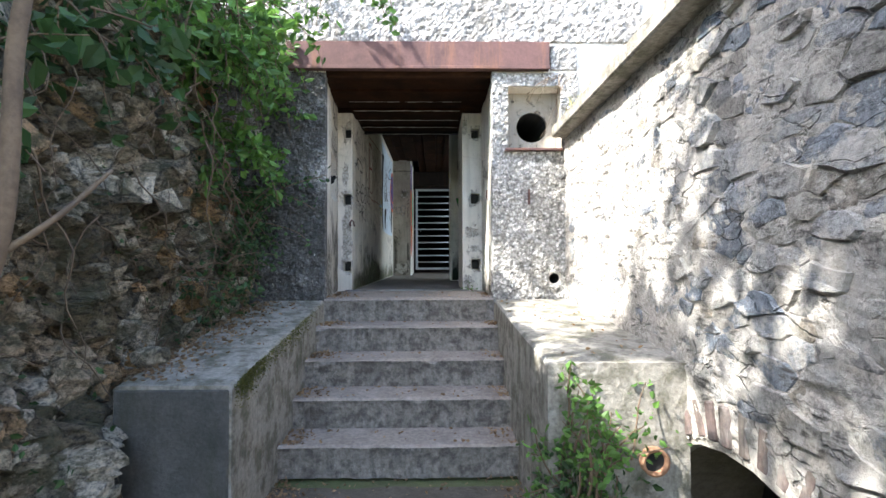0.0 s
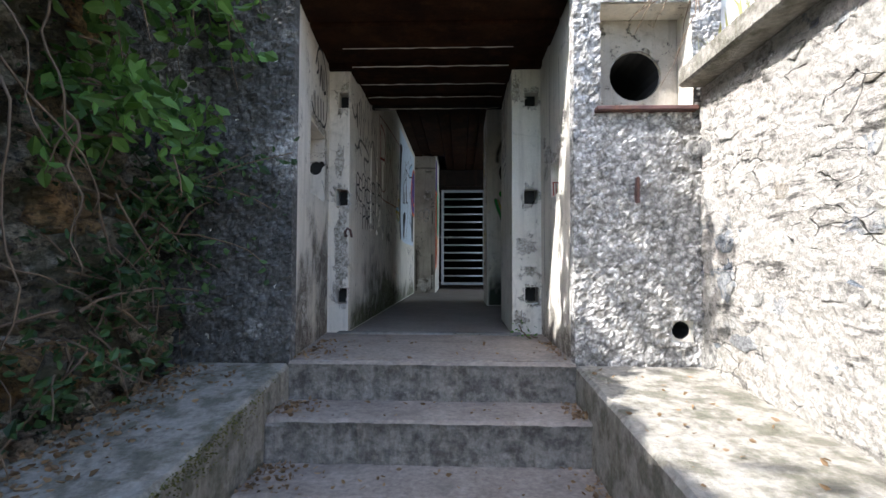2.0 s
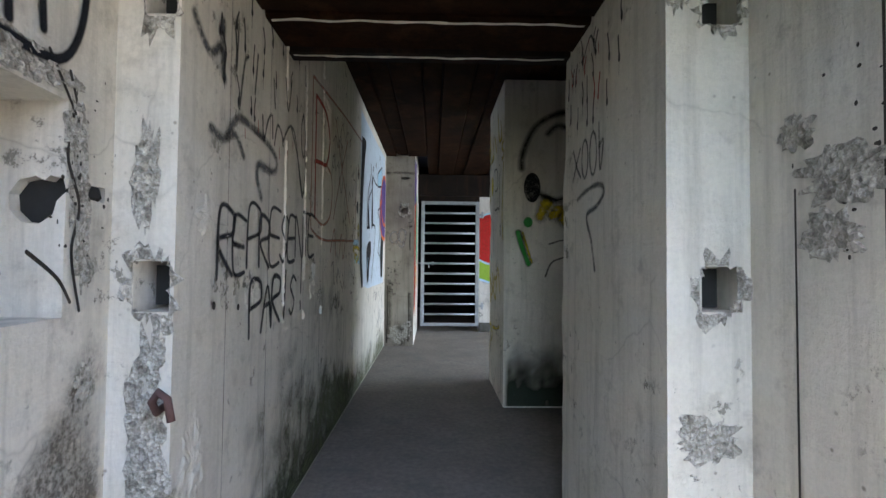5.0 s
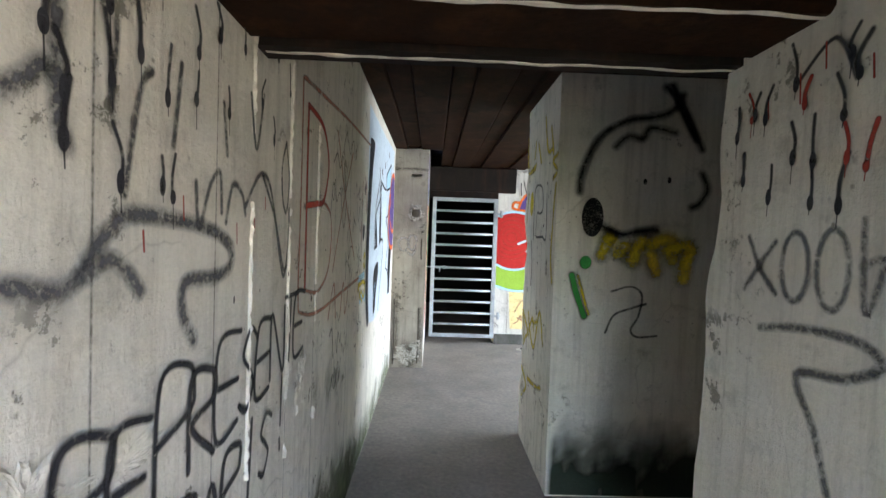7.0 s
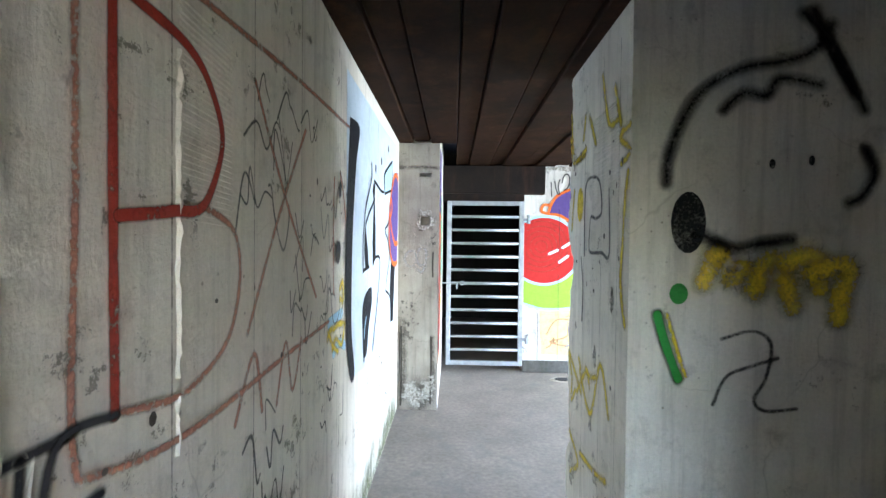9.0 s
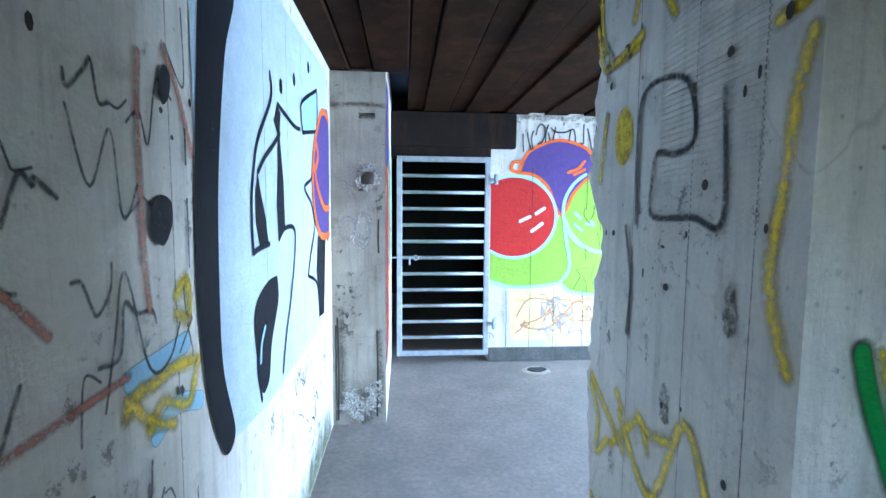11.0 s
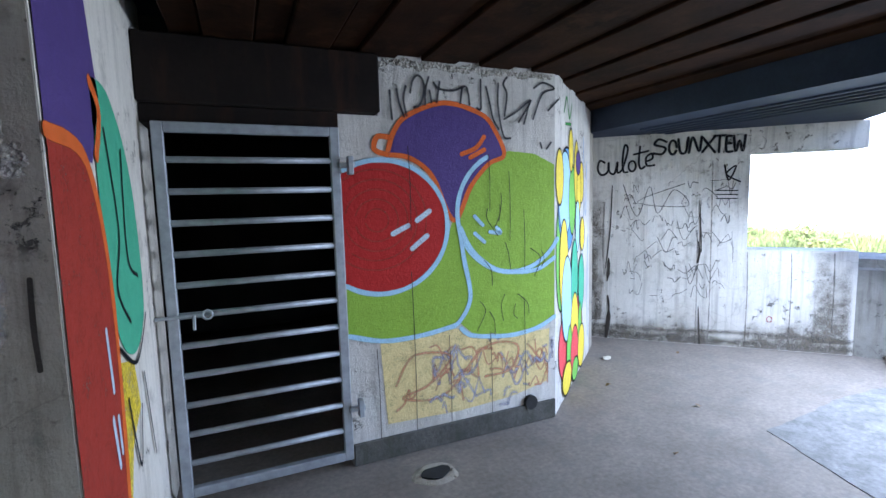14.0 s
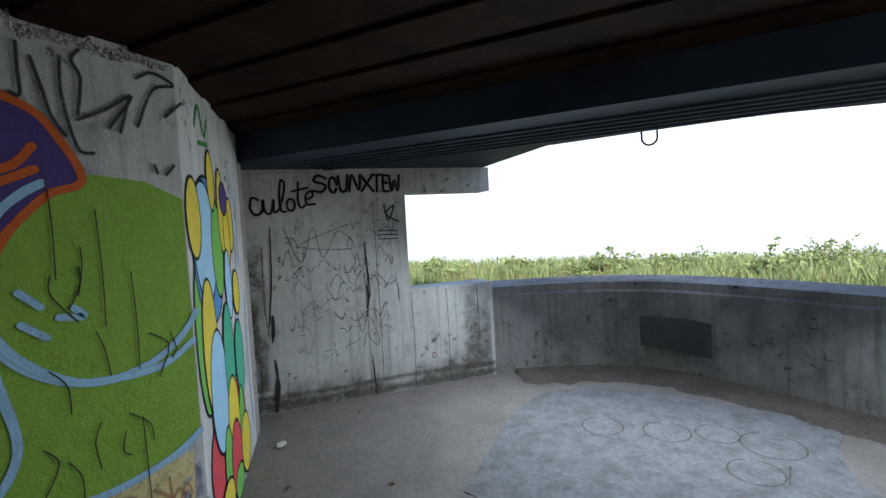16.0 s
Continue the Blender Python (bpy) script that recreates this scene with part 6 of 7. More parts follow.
# ---- broken concrete, ridges and combed plaster on the walls ----
for x, z, hu, hv in ((-0.567, 1.975, 0.043, 0.06), (-0.567, 1.262, 0.043, 0.058), (-0.562, 2.687, 0.04, 0.058)):
    spall(wall_left, "PF", x + 0.0, z, 0.062, 0.10, z * 10, hole=(hu, hv))
for x, z, hu, hv in ((0.795, 1.98, 0.05, 0.055), (0.80, 1.277, 0.05, 0.058), (0.80, 2.68, 0.05, 0.05)):
    spall(wall_right, "PF", x - 0.005, z, 0.068, 0.088, z * 10 + 4, hole=(hu, hv))
for u, v, ru, rv in ((-0.575, 1.62, 0.05, 0.17), (-0.57, 1.46, 0.06, 0.12), (-0.56, 1.80, 0.03, 0.09), (-0.585, 2.25, 0.03, 0.14)):
    spall(wall_left, "PF", u, v, ru, rv, v * 7)
for u, v, ru, rv in ((0.76, 1.62, 0.08, 0.05), (0.79, 1.45, 0.045, 0.04), (0.69, 2.76, 0.03, 0.09), (0.72, 1.1, 0.05, 0.06)):
    spall(wall_right, "PF", u, v, ru, rv, v * 5)
for u, v, ru, rv in ((0.55, 2.395, 0.17, 0.028), (0.70, 2.40, 0.12, 0.034), (0.845, 2.16, 0.035, 0.11), (0.86, 2.03, 0.03, 0.06), (0.83, 2.31, 0.04, 0.06), (0.88, 1.77, 0.03, 0.05), (0.25, 1.2, 0.05, 0.06)):
    spall(wall_left, "JL", u, v, ru, rv, u * 31 + v)
for u, v, ru, rv in ((4.98, 2.21, 0.13, 0.055), (4.80, 2.155, 0.09, 0.028), (5.02, 2.10, 0.06, 0.05), (4.60, 2.19, 0.09, 0.05), (4.66, 1.89, 0.06, 0.022), (5.1, 2.32, 0.05, 0.04), (4.5, 2.3, 0.07, 0.05)):
    spall(wall_right, "JR", u, v, ru, rv, u * 17 + v)
for u, v, ru, rv in ((5.58, 2.12, 0.10, 0.035), (5.42, 2.16, 0.06, 0.06), (5.72, 1.93, 0.06, 0.05), (6.36, 2.12, 0.05, 0.14), (6.5, 1.95, 0.07, 0.09), (5.45, 2.80, 0.06, 0.04), (5.35, 1.5, 0.05, 0.12)):
    spall(wall_left, "L", u, v, ru, rv, u * 13 + v, "wall")
spall(face, "P", -0.275, 2.70, 0.09, 0.085, 5, hole=(0.042, 0.04))
for u, v, ru, rv in ((-0.33, 1.12, 0.14, 0.08), (-0.22, 1.22, 0.06, 0.09), (-0.40, 1.2, 0.06, 0.05)):
    spall(face, "P", u, v, ru, rv, u * 9 + v)
rnd = random.Random(71)
for u in (6.05, 6.345, 6.685):
    bm = bmesh.new()
    prev = None
    for k in range(150):
        z = 1.75 + 1.62 * k / 149
        keep = noise.noise((u * 5, z * 4, 2)) + 0.5 * noise.noise((u, z * 19, 3)) > -0.25
        w = 0.0065 * (1 + 0.9 * noise.noise((u, z * 42, 1)))
        h = max(0.0025, 0.008 + 0.007 * noise.noise((u, z * 55, 6)))
        now = [bm.verts.new(on("L", u + a + 0.003 * noise.noise((u, z * 7, 9)), z, b)) for a, b in ((-w, 0.001), (-w * 0.4, h), (w * 0.5, h * 0.9), (w, 0.001))] if keep else None
        if prev and now:
            for i in range(3):
                bm.faces.new((prev[i], prev[i + 1], now[i + 1], now[i]))
        prev = now
    part("mortar_ridge", bm, M["wall"], wall_left, "chipped proud mortar ridge")
bm = bmesh.new()
for k in range(34):
    z = 2.56 + 0.012 * k
    tube(bm, [(LW + 0.0005, 6.69 + 0.01 * noise.noise((k, 1, 0)), z), (LW + 0.0015, 6.78, z - 0.004), (LW + 0.0005, 6.885 + 0.02 * noise.noise((k, 5, 0)), z - 0.01)], 0.0032, 4)
part("combed_plaster", bm, M["wall"], wall_left, "fine combed plaster ridges")["kind"] = "stuff"
bm = bmesh.new()
for k in range(46):
    z = 2.44 + 0.014 * k
    tube(bm, [(0.6085, 7.66 + 0.02 * noise.noise((k, 2, 0)), z + 0.01), (0.6085, 8.0 + 0.03 * noise.noise((k, 7, 0)), z)], 0.0035, 4)
part("combed_plaster", bm, M["wall"], bpy.data.objects["wall_cross"], "fine combed plaster ridges")["kind"] = "stuff"
for u, v, ru, rv in ((7.93, 2.02, 0.022, 0.05), (7.98, 1.72, 0.02, 0.06), (7.9, 1.5, 0.03, 0.03), (8.2, 1.72, 0.02, 0.03), (7.72, 2.3, 0.016, 0.05), (8.25, 2.1, 0.012, 0.02), (8.3, 1.35, 0.05, 0.09), (8.32, 2.95, 0.03, 0.05)):
    spall(bpy.data.objects["wall_cross"], "K", u, v, ru, rv, u * 11 + v)
for k in range(16):
    u = 0.86 + 0.088 * k
    spall(wall_mural, "F", u, 3.375 + 0.012 * math.sin(k * 2.3), 0.06, 0.024, k * 3.7)

plate = part("niche_back", box(1.003, 1.467, 4.450, 4.458, 2.288, 2.827), M["raw"], wall_right, "bare grey niche back")
cut(plate, [tube(bmesh.new(), [(1.24, 4.4, 2.52), (1.24, 4.5, 2.52)], 0.138, 24)])

# ---- small fittings ----
hook = thing("ceiling_ring", "thin steel hanging ring under the roof edge", "ring")
part("ring", tube(bmesh.new(), [(4.50, 9.45, 3.21), (4.50, 9.45, 3.15)] + [(4.50, 9.50 + 0.05 * math.cos(a), 3.15 + 0.048 * math.sin(a)) for a in [math.pi + k * math.pi / 8 for k in range(1, 8)]] + [(4.50, 9.55, 3.15), (4.50, 9.55, 3.21)], 0.007, 6), M["rust"], hook, "", True)
rebar = thing("rebar_hook", "bent rusty iron hook sticking from the jamb", "hook")
part("bar", tube(bmesh.new(), [(-0.53, 5.27, 1.70), (-0.53, 5.22, 1.69), (-0.53, 5.20, 1.72), (-0.51, 5.19, 1.745), (-0.49, 5.19, 1.73), (-0.48, 5.19, 1.68)], 0.009, 7), M["rust"], rebar, "", True)
sill = thing("niche_sill", "rusty iron angle under the wall niche", "sill")
part("angle_bar", box(0.97, 1.47, 4.225, 4.30, 2.262, 2.284, 0.004), M["rust"], sill)
pipe = thing("drain_pipe", "broken terracotta drain pipe in the plinth front", "pipe")
M["clay"] = mottled("terracotta", (0.42, 0.22, 0.12), (0.30, 0.17, 0.10), 50, 5, 0.9)
bm = bmesh.new()
r1 = []
for rr, yy in ((0.062, 2.34), (0.062, 2.295), (0.047, 2.295), (0.047, 2.42)):
    r1.append([bm.verts.new((1.33 + rr * math.cos(a), yy, 0.44 + rr * math.sin(a))) for a in [2 * math.pi * k / 20 for k in range(20)]])
for a, b in zip(r1, r1[1:]):
    for k in range(20):
        bm.faces.new((a[k], a[(k + 1) % 20], b[(k + 1) % 20], b[k]))
part("pipe_wall", bm, M["clay"], pipe, "", True)
# near-black disc paints the shade inside the pipe
part("pipe_bore", tube(bmesh.new(), [(1.33, 2.32, 0.44), (1.33, 2.33, 0.44)], 0.047, 18), M["shade_black"], pipe)

# peeling limewash along the beams
for k, (yy, zz) in enumerate(((4.905, 2.905), (5.18, 2.90), (5.5, 2.895), (5.78, 2.895), (6.045, 2.885))):
    bm = bmesh.new()
    n = 46
    rnd = random.Random(60 + k)
    pts = []
    for i in range(n + 1):
        xx = LW + 0.03 + (RW - LW - 0.06) * i / n
        pts.append((xx, zz + 0.006 * noise.noise((xx * 9, k, 0)), max(0.0002, 0.0026 * (0.35 + 1.6 * noise.noise((xx * 14, k * 3, 4))))))
    lo = [bm.verts.new((x, yy - 0.008, z - w)) for x, z, w in pts]
    hi = [bm.verts.new((x, yy - 0.008, z + w)) for x, z, w in pts]
    bk = [bm.verts.new((x, yy + 0.004, z - w)) for x, z, w in pts]
    for i in range(n):
        bm.faces.new((lo[i], lo[i + 1], hi[i + 1], hi[i]))
        bm.faces.new((lo[i], bk[i], bk[i + 1], lo[i + 1]))
    structure("trim_limewash_%d" % (k + 1), bm, M["peel"], "flaking white limewash line along a ceiling beam")

# gun room floor: pale screed patch with scratched rings, floor hole, litter
bm = bmesh.new()
edge = [(3.38, 10.55), (3.9, 10.58), (4.5, 10.62), (5.2, 10.45), (5.45, 9.8), (5.35, 9.1), (5.1, 8.4), (4.4, 8.45), (3.7, 8.3), (3.2, 8.7), (3.1, 9.6)]
edge = [(p.x + 0.03 * noise.noise((p.x * 7, p.y * 7, 0)), p.y + 0.03 * noise.noise((p.x * 7, p.y * 7, 5))) for p in smooth_line(edge + [edge[0]], 8)[:-1]]
add_prism(bm, edge, FLOOR - 0.02, FLOOR + 0.004)
structure("floor_patch", bm, M["patch"], "pale uneven screed patch on the gun room floor")


def floor_line(bm, pts, w, lift=0.002):
    pts = [Vector(p) for p in pts]
    a, b = [], []
    for i, p in enumerate(pts):
        d = (pts[min(i + 1, len(pts) - 1)] - pts[max(i - 1, 0)]).normalized() * w / 2
        a.append(bm.verts.new((p.x - d.y, p.y + d.x, FLOOR + 0.004 + lift)))
        b.append(bm.verts.new((p.x + d.y, p.y - d.x, FLOOR + 0.004 + lift)))
    for i in range(len(pts) - 1):
        bm.faces.new((a[i], a[i + 1], b[i + 1], b[i]))


bm = bmesh.new()
for u, v, r in ((4.57, 9.90, 0.16), (4.62, 9.45, 0.17), (4.70, 9.12, 0.15), (4.62, 8.80, 0.2), (4.2, 8.95, 0.16)):
    floor_line(bm, oval(u, v, r, r * 0.95, 26, 15, 350), 0.012)
floor_line(bm, [(4.1, 8.8), (4.35, 8.75)], 0.012)
graffito("floor_scratches", "rings scratched in the pale floor patch", [("ring", "dirt", bm)])
bm = bmesh.new()
for rr, zz in ((0.11, 0.0), (0.085, 0.012), (0.06, 0.004), (0.05, -0.0)):
    ringv = [bm.verts.new((1.21 + (rr + 0.012 * math.sin(3 * a + rr * 40)) * math.cos(a) * 1.25, 11.06 + rr * math.sin(a), FLOOR + zz)) for a in [2 * math.pi * k / 18 for k in range(18)]]
    if rr < 0.11:
        for k in range(18):
            bm.faces.new((old[k], old[(k + 1) % 18], ringv[(k + 1) % 18], ringv[k]))
    old = ringv
hole_thing = thing("floor_drain", "broken round drain hole in the concrete floor", "drain")
part("rim", bm, M["raw"], hole_thing, "", True)
# near-black plugs stand for the shade in the floor and wall drains
part("bore", prism([(1.21 + (0.085 + 0.014 * math.sin(2 * a + 0.6)) * math.cos(a), 11.06 + (0.058 + 0.012 * math.sin(3 * a)) * math.sin(a)) for a in [2 * math.pi * k / 14 for k in range(14)]], FLOOR - 0.05, FLOOR + 0.0135), M["shade_black"], hole_thing)
ob = thing("wall_drain", "broken drain hole low in the mural wall, a plug painted black for shade", "drain")
part("bore", tube(bmesh.new(), [(2.05, 11.32, 1.155), (2.05, 11.36, 1.155)], 0.05, 14), M["shade_black"], ob)
rnd = random.Random(5)
for k, (u, v) in enumerate(((3.44, 12.1), (3.3, 11.0), (4.15, 11.9), (2.6, 10.6), (1.9, 10.2), (3.0, 11.6))):
    bm = bmesh.new()
    s = 0.05 if k == 0 else rnd.uniform(0.02, 0.035)
    vs = [bm.verts.new((u + s * math.cos(a) * rnd.uniform(0.7, 1.3), v + 0.6 * s * math.sin(a), FLOOR + 0.004 + rnd.uniform(0, 0.02))) for a in [2 * math.pi * i / 7 for i in range(7)]]
    c = bm.verts.new((u, v, FLOOR + 0.02))
    for i in range(7):
        bm.faces.new((vs[i], vs[(i + 1) % 7], c))
    ob = thing("paper_scrap" if k == 0 else "leaf_litter", "crumpled white paper scrap on the floor" if k == 0 else "dry brown leaf on the concrete floor", "litter")
    part("scrap", bm, M["peel"] if k == 0 else M["dry"], ob)

# parapet: sealed dark recess panel and bay joints
bm = bmesh.new()
i0 = min(range(len(curve)), key=lambda i: (curve[i] - Vector((6.04, 9.55))).length)
pa, pb = curve[i0 - 1], curve[i0 + 3]
dd = (pb - pa).normalized()
nn = Vector((dd.y, -dd.x))
mid = (pa + pb) / 2


def on_par(s, z, off):
    p = mid + dd * s + nn * off
    return (p.x, p.y, z)


panel = [(-0.42, 1.28), (0.40, 1.22), (0.43, 1.55), (0.1, 1.58), (-0.40, 1.57)]
lo = [bm.verts.new(on_par(s, z, -0.02)) for s, z in panel]
hi = [bm.verts.new(on_par(s, z, 0.015)) for s, z in panel]
bm.faces.new(hi)
for i in range(5):
    bm.faces.new((lo[i], lo[(i + 1) % 5], hi[(i + 1) % 5], hi[i]))
M["sealed"] = mottled("dark_mortar_panel", (0.10, 0.115, 0.11), (0.07, 0.08, 0.078), 40, 3, 0.9)
ob = thing("sealed_panel", "dark blocked-up opening in the curved parapet", "panel")
part("infill", bm, M["sealed"], ob)

# grime low on the entrance walls
bm = blotch(bmesh.new(), "JL", 0.005, 0.955, 1.005, 1.95, 21, (0.01, 0.8), 0, 0.9)
graffito("grime_stain", "dark damp grime low on the entrance jamb", [("stain", "grime", bm)])
bm = blotch(bmesh.new(), "JR", 4.3, 5.24, 1.005, 1.30, 31, (0.01, 0.6), 0, 0.9)
graffito("grime_stain", "brown damp grime at the foot of the jamb", [("stain", "grime", bm)])
bm = strokes("JR", [[(4.9, 1.2), (4.902, 2.0), (4.9, 2.85)], [(5.1, 1.4), (5.103, 2.2)], [(4.6, 2.3), (4.62, 2.7)]], 0.007, 1)
for k in range(40):
    r = random.Random(300 + k)
    u, v = r.gauss(4.85, 0.1), r.gauss(2.2, 0.1)
    add_fill(bm, "JR", oval(u, v, r.uniform(0.002, 0.006), r.uniform(0.002, 0.006), 7), 1.5)
graffito("wall_pitting", "dark pits and cracks in the entrance jamb", [("pit", "crack", bm)])
bm = bmesh.new()
for k in range(36):
    r = random.Random(400 + k)
    u, v = r.gauss(0.84, 0.05), r.gauss(2.2, 0.12)
    add_fill(bm, "JL", oval(u, v, r.uniform(0.002, 0.006), r.uniform(0.002, 0.006), 7), 1.5)
graffito("wall_pitting", "dark pits beside the niche of the jamb", [("pit", "crack", bm)])
bm = bmesh.new()
for k in range(60):
    r = random.Random(500 + k)
    add_fill(bm, "K" if k % 2 else "L", oval(r.uniform(7.6, 8.3) if k % 2 else r.uniform(5.4, 8.0), r.uniform(1.2, 3.0), r.uniform(0.003, 0.012), r.uniform(0.004, 0.016), 7), 6)
graffito("wall_pitting", "small dark pits in the painted corridor walls", [("pit", "crack", bm)])
spike = thing("iron_spike", "rusty iron strap stub in the facade", "spike")
part("strap", add_box(bmesh.new(), 1.168, 1.182, 4.24, 4.285, 1.80, 1.93, 0.003), M["rust"], spike)

# near-black linings and plugs that paint in the shade inside the wall holes
def bore(name, label, axis, at, radius, depth, wobble=0.0):
    ob = thing(name, label, "hole")
    bm = bmesh.new()
    rings = []
    for d in (0.0, depth):
        ring_b = []
        for k in range(18):
            a = 2 * math.pi * k / 18
            r = radius * (1 + wobble * math.sin(2 * a + 0.7) + 0.5 * wobble * math.sin(5 * a))
            p = Vector(at) + Vector(axis) * d
            side = Vector((0, 1, 0)) if abs(axis[0]) > 0.5 else Vector((1, 0, 0))
            ring_b.append(bm.verts.new(p + side * r * math.cos(a) + Vector((0, 0, r * math.sin(a)))))
        rings.append(ring_b)
    for k in range(18):
        bm.faces.new((rings[0][k], rings[0][(k + 1) % 18], rings[1][(k + 1) % 18], rings[1][k]))
    bm.faces.new(rings[1])
    part("lining", bm, M["shade_black"], ob)


bore("vent_pipe", "round vent pipe deep in the wall niche, lined near-black for shade", (0, 1, 0), (1.24, 4.465, 2.52), 0.134, 1.3)
bore("drain_hole", "round drain hole low in the facade, lined near-black for shade", (0, 1, 0), (1.395, 4.30, 1.165), 0.043, 0.6)
ob = thing("broken_hole", "broken hole in the cheek of the niche, filled near-black for shade", "hole")
part("lining", tube(tube(bmesh.new(), [(-0.716, 5.115, 2.157), (-0.720, 5.20, 2.158)], 0.048, 9), [(-0.675, 5.115, 2.182), (-0.68, 5.20, 2.182)], 0.025, 6), M["shade_black"], ob)
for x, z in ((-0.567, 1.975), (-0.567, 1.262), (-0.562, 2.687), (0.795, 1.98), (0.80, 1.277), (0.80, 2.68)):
    ob = thing("socket_hole", "square socket in the pilaster face, backed near-black for shade", "socket", "pilaster sockets")
    part("recess", box(x - 0.036, x + 0.036, 5.33, 5.36, z - 0.05, z + 0.05), M["shade_black"], ob)

# soil along the foot of the parapet, upright joints in it
bm = bmesh.new()
inner, foot = [], []
for i in range(2, len(curve) - 10):
    p = curve[i]
    d = (curve[i + 1] - curve[i - 1]).normalized()
    n = Vector((d.y, -d.x))
    w = 0.42 + 0.16 * noise.noise((i * 0.7, 0, 0))
    foot.append((bm.verts.new((*(p - n * 0.02), FLOOR + 0.045)), bm.verts.new((*(p + n * 0.18), FLOOR + 0.02 + 0.012 * noise.noise((i * 1.3, 2, 0)))), bm.verts.new((*(p + n * w), FLOOR + 0.001))))
for a, b in zip(foot, foot[1:]):
    for k in range(2):
        bm.faces.new((a[k], b[k], b[k + 1], a[k + 1]))
structure("floor_soil", bm, M["soil"], "brown soil drift along the parapet foot", True)
for i in (0, 4, 9, 14, 19, 24):
    p = curve[i]
    d = (curve[i + 1] - curve[max(0, i - 1)]).normalized()
    n = Vector((d.y, -d.x))
    bm = prism([tuple(p + n * 0.004 - d * 0.007), tuple(p + n * 0.004 + d * 0.009), tuple(p - n * 0.02 + d * 0.009), tuple(p - n * 0.02 - d * 0.007)], FLOOR + 0.02, 1.84)
    for v in bm.verts:
        v.co.x += 0.01 * noise.noise((v.co.z * 4, i, 0))
    part("joint", bm, INK["crack"], bpy.data.objects["wall_parapet"])

# ---- plants ----
def leaves(name, mat, spots, parent=None, kind=""):
    """Many small folded leaves in one mesh; spots: (point, size, direction or None)."""
    rnd = random.Random(len(spots))
    vs, fs = [], []
    for p, s, d in spots:
        d = (Vector(d) if d else Vector((rnd.gauss(0, 1), rnd.gauss(0, 1), rnd.gauss(-0.1, 0.7)))).normalized()
        q = d.cross(Vector((rnd.gauss(0, 1), rnd.gauss(0, 1), rnd.gauss(0.6, 0.6))))
        q = (q.normalized() if q.length > 1e-4 else d.orthogonal()) * s * 0.30
        up = d.cross(q).normalized() * s * 0.10
        p = Vector(p)
        i = len(vs)
        vs += [p, p + d * s * 0.35 + q + up, p + d * s * 0.75 + q * 0.6 + up, p + d * s, p + d * s * 0.75 - q * 0.6 + up, p + d * s * 0.35 - q + up, p + d * s * 0.5]
        fs += [(i, i + 6, i + 1), (i + 1, i + 6, i + 2), (i + 2, i + 6, i + 3), (i, i + 5, i + 6), (i + 5, i + 4, i + 6), (i + 4, i + 3, i + 6)]
    me = bpy.data.meshes.new(name)
    me.from_pydata([tuple(v) for v in vs], [], fs)
    me.materials.append(mat)
    ob = new(name, me)
    if parent:
        ob.parent = parent
    if kind:
        ob["kind"] = kind
    return ob


def twig_line(rnd, p, d, length, n=7, droop=0.25, wander=0.35):
    pts, p, d = [Vector(p)], Vector(p), Vector(d).normalized()
    for _ in range(n):
        d = (d + Vector((rnd.gauss(0, wander), rnd.gauss(0, wander), rnd.gauss(-droop, wander)))* 0.35).normalized()
        p = p + d * length / n
        pts.append(p.copy())
    return pts


def shrub(name, label, seed, root, reach, n_twigs, per_twig, size, mat, spread=(1, 1, 1), droop=0.3, category="shrub"):
    """A shrub: twigs from a root, leaves set along them."""
    rnd = random.Random(seed)
    ob = thing(name, label, category)
    bm = bmesh.new()
    spots = []
    for _ in range(n_twigs):
        d = Vector((rnd.gauss(0, 1) * spread[0], rnd.gauss(0, 1) * spread[1], rnd.gauss(0.2, 0.8) * spread[2]))
        start = Vector(root) + Vector((rnd.gauss(0, 0.06), rnd.gauss(0, 0.12), rnd.gauss(0, 0.1)))
        pts = twig_line(rnd, start, d, reach * rnd.uniform(0.5, 1.1), 8, droop)
        tube(bm, pts, 0.006, 5, 0.35)
        for _ in range(per_twig):
            t = rnd.uniform(0.2, 1.0) * (len(pts) - 1)
            i = min(int(t), len(pts) - 2)
            q = pts[i].lerp(pts[i + 1], t - i)
            spots.append((q + Vector((rnd.gauss(0, 0.03), rnd.gauss(0, 0.03), rnd.gauss(0, 0.03))), size * rnd.uniform(0.6, 1.25), None))
    part("stem", bm, M["bark"], ob)["kind"] = "stuff"
    leaves("leaves", M[mat], spots, ob)
    return ob


shrub("hanging_shrub", "bright green shrub hanging over the rock beside the facade", 1, (-1.1, 3.65, 3.1), 0.9, 46, 34, 0.085, "leaf", (0.7, 0.9, 0.35), 0.8)
shrub("hanging_shrub", "lush green creeper spilling down the rock face", 2, (-1.12, 3.25, 2.95), 0.7, 18, 26, 0.075, "leaf", (0.5, 0.9, 0.4), 0.8)
shrub("hanging_shrub", "leafy branch drooping in front of the rusty beam", 3, (-0.3, 3.55, 3.5), 0.55, 14, 26, 0.06, "leaf", (1.1, 0.3, 0.2), 0.7)
shrub("rock_shrub", "low yellow-green shrub growing at the facade corner", 4, (-1.05, 3.75, 2.15), 0.5, 20, 26, 0.075, "leaf", (0.8, 0.8, 0.6), 0.3)
shrub("rock_shrub", "dark leafy plants clinging to the rock", 5, (-1.12, 2.3, 2.45), 0.6, 20, 16, 0.11, "leaf_dark", (0.7, 0.9, 0.7), 0.4)
shrub("rock_shrub", "dark leafy plants clinging to the shaded rock", 6, (-1.15, 1.6, 1.9), 0.5, 14, 10, 0.12, "leaf_dark", (0.7, 0.9, 0.7), 0.4)
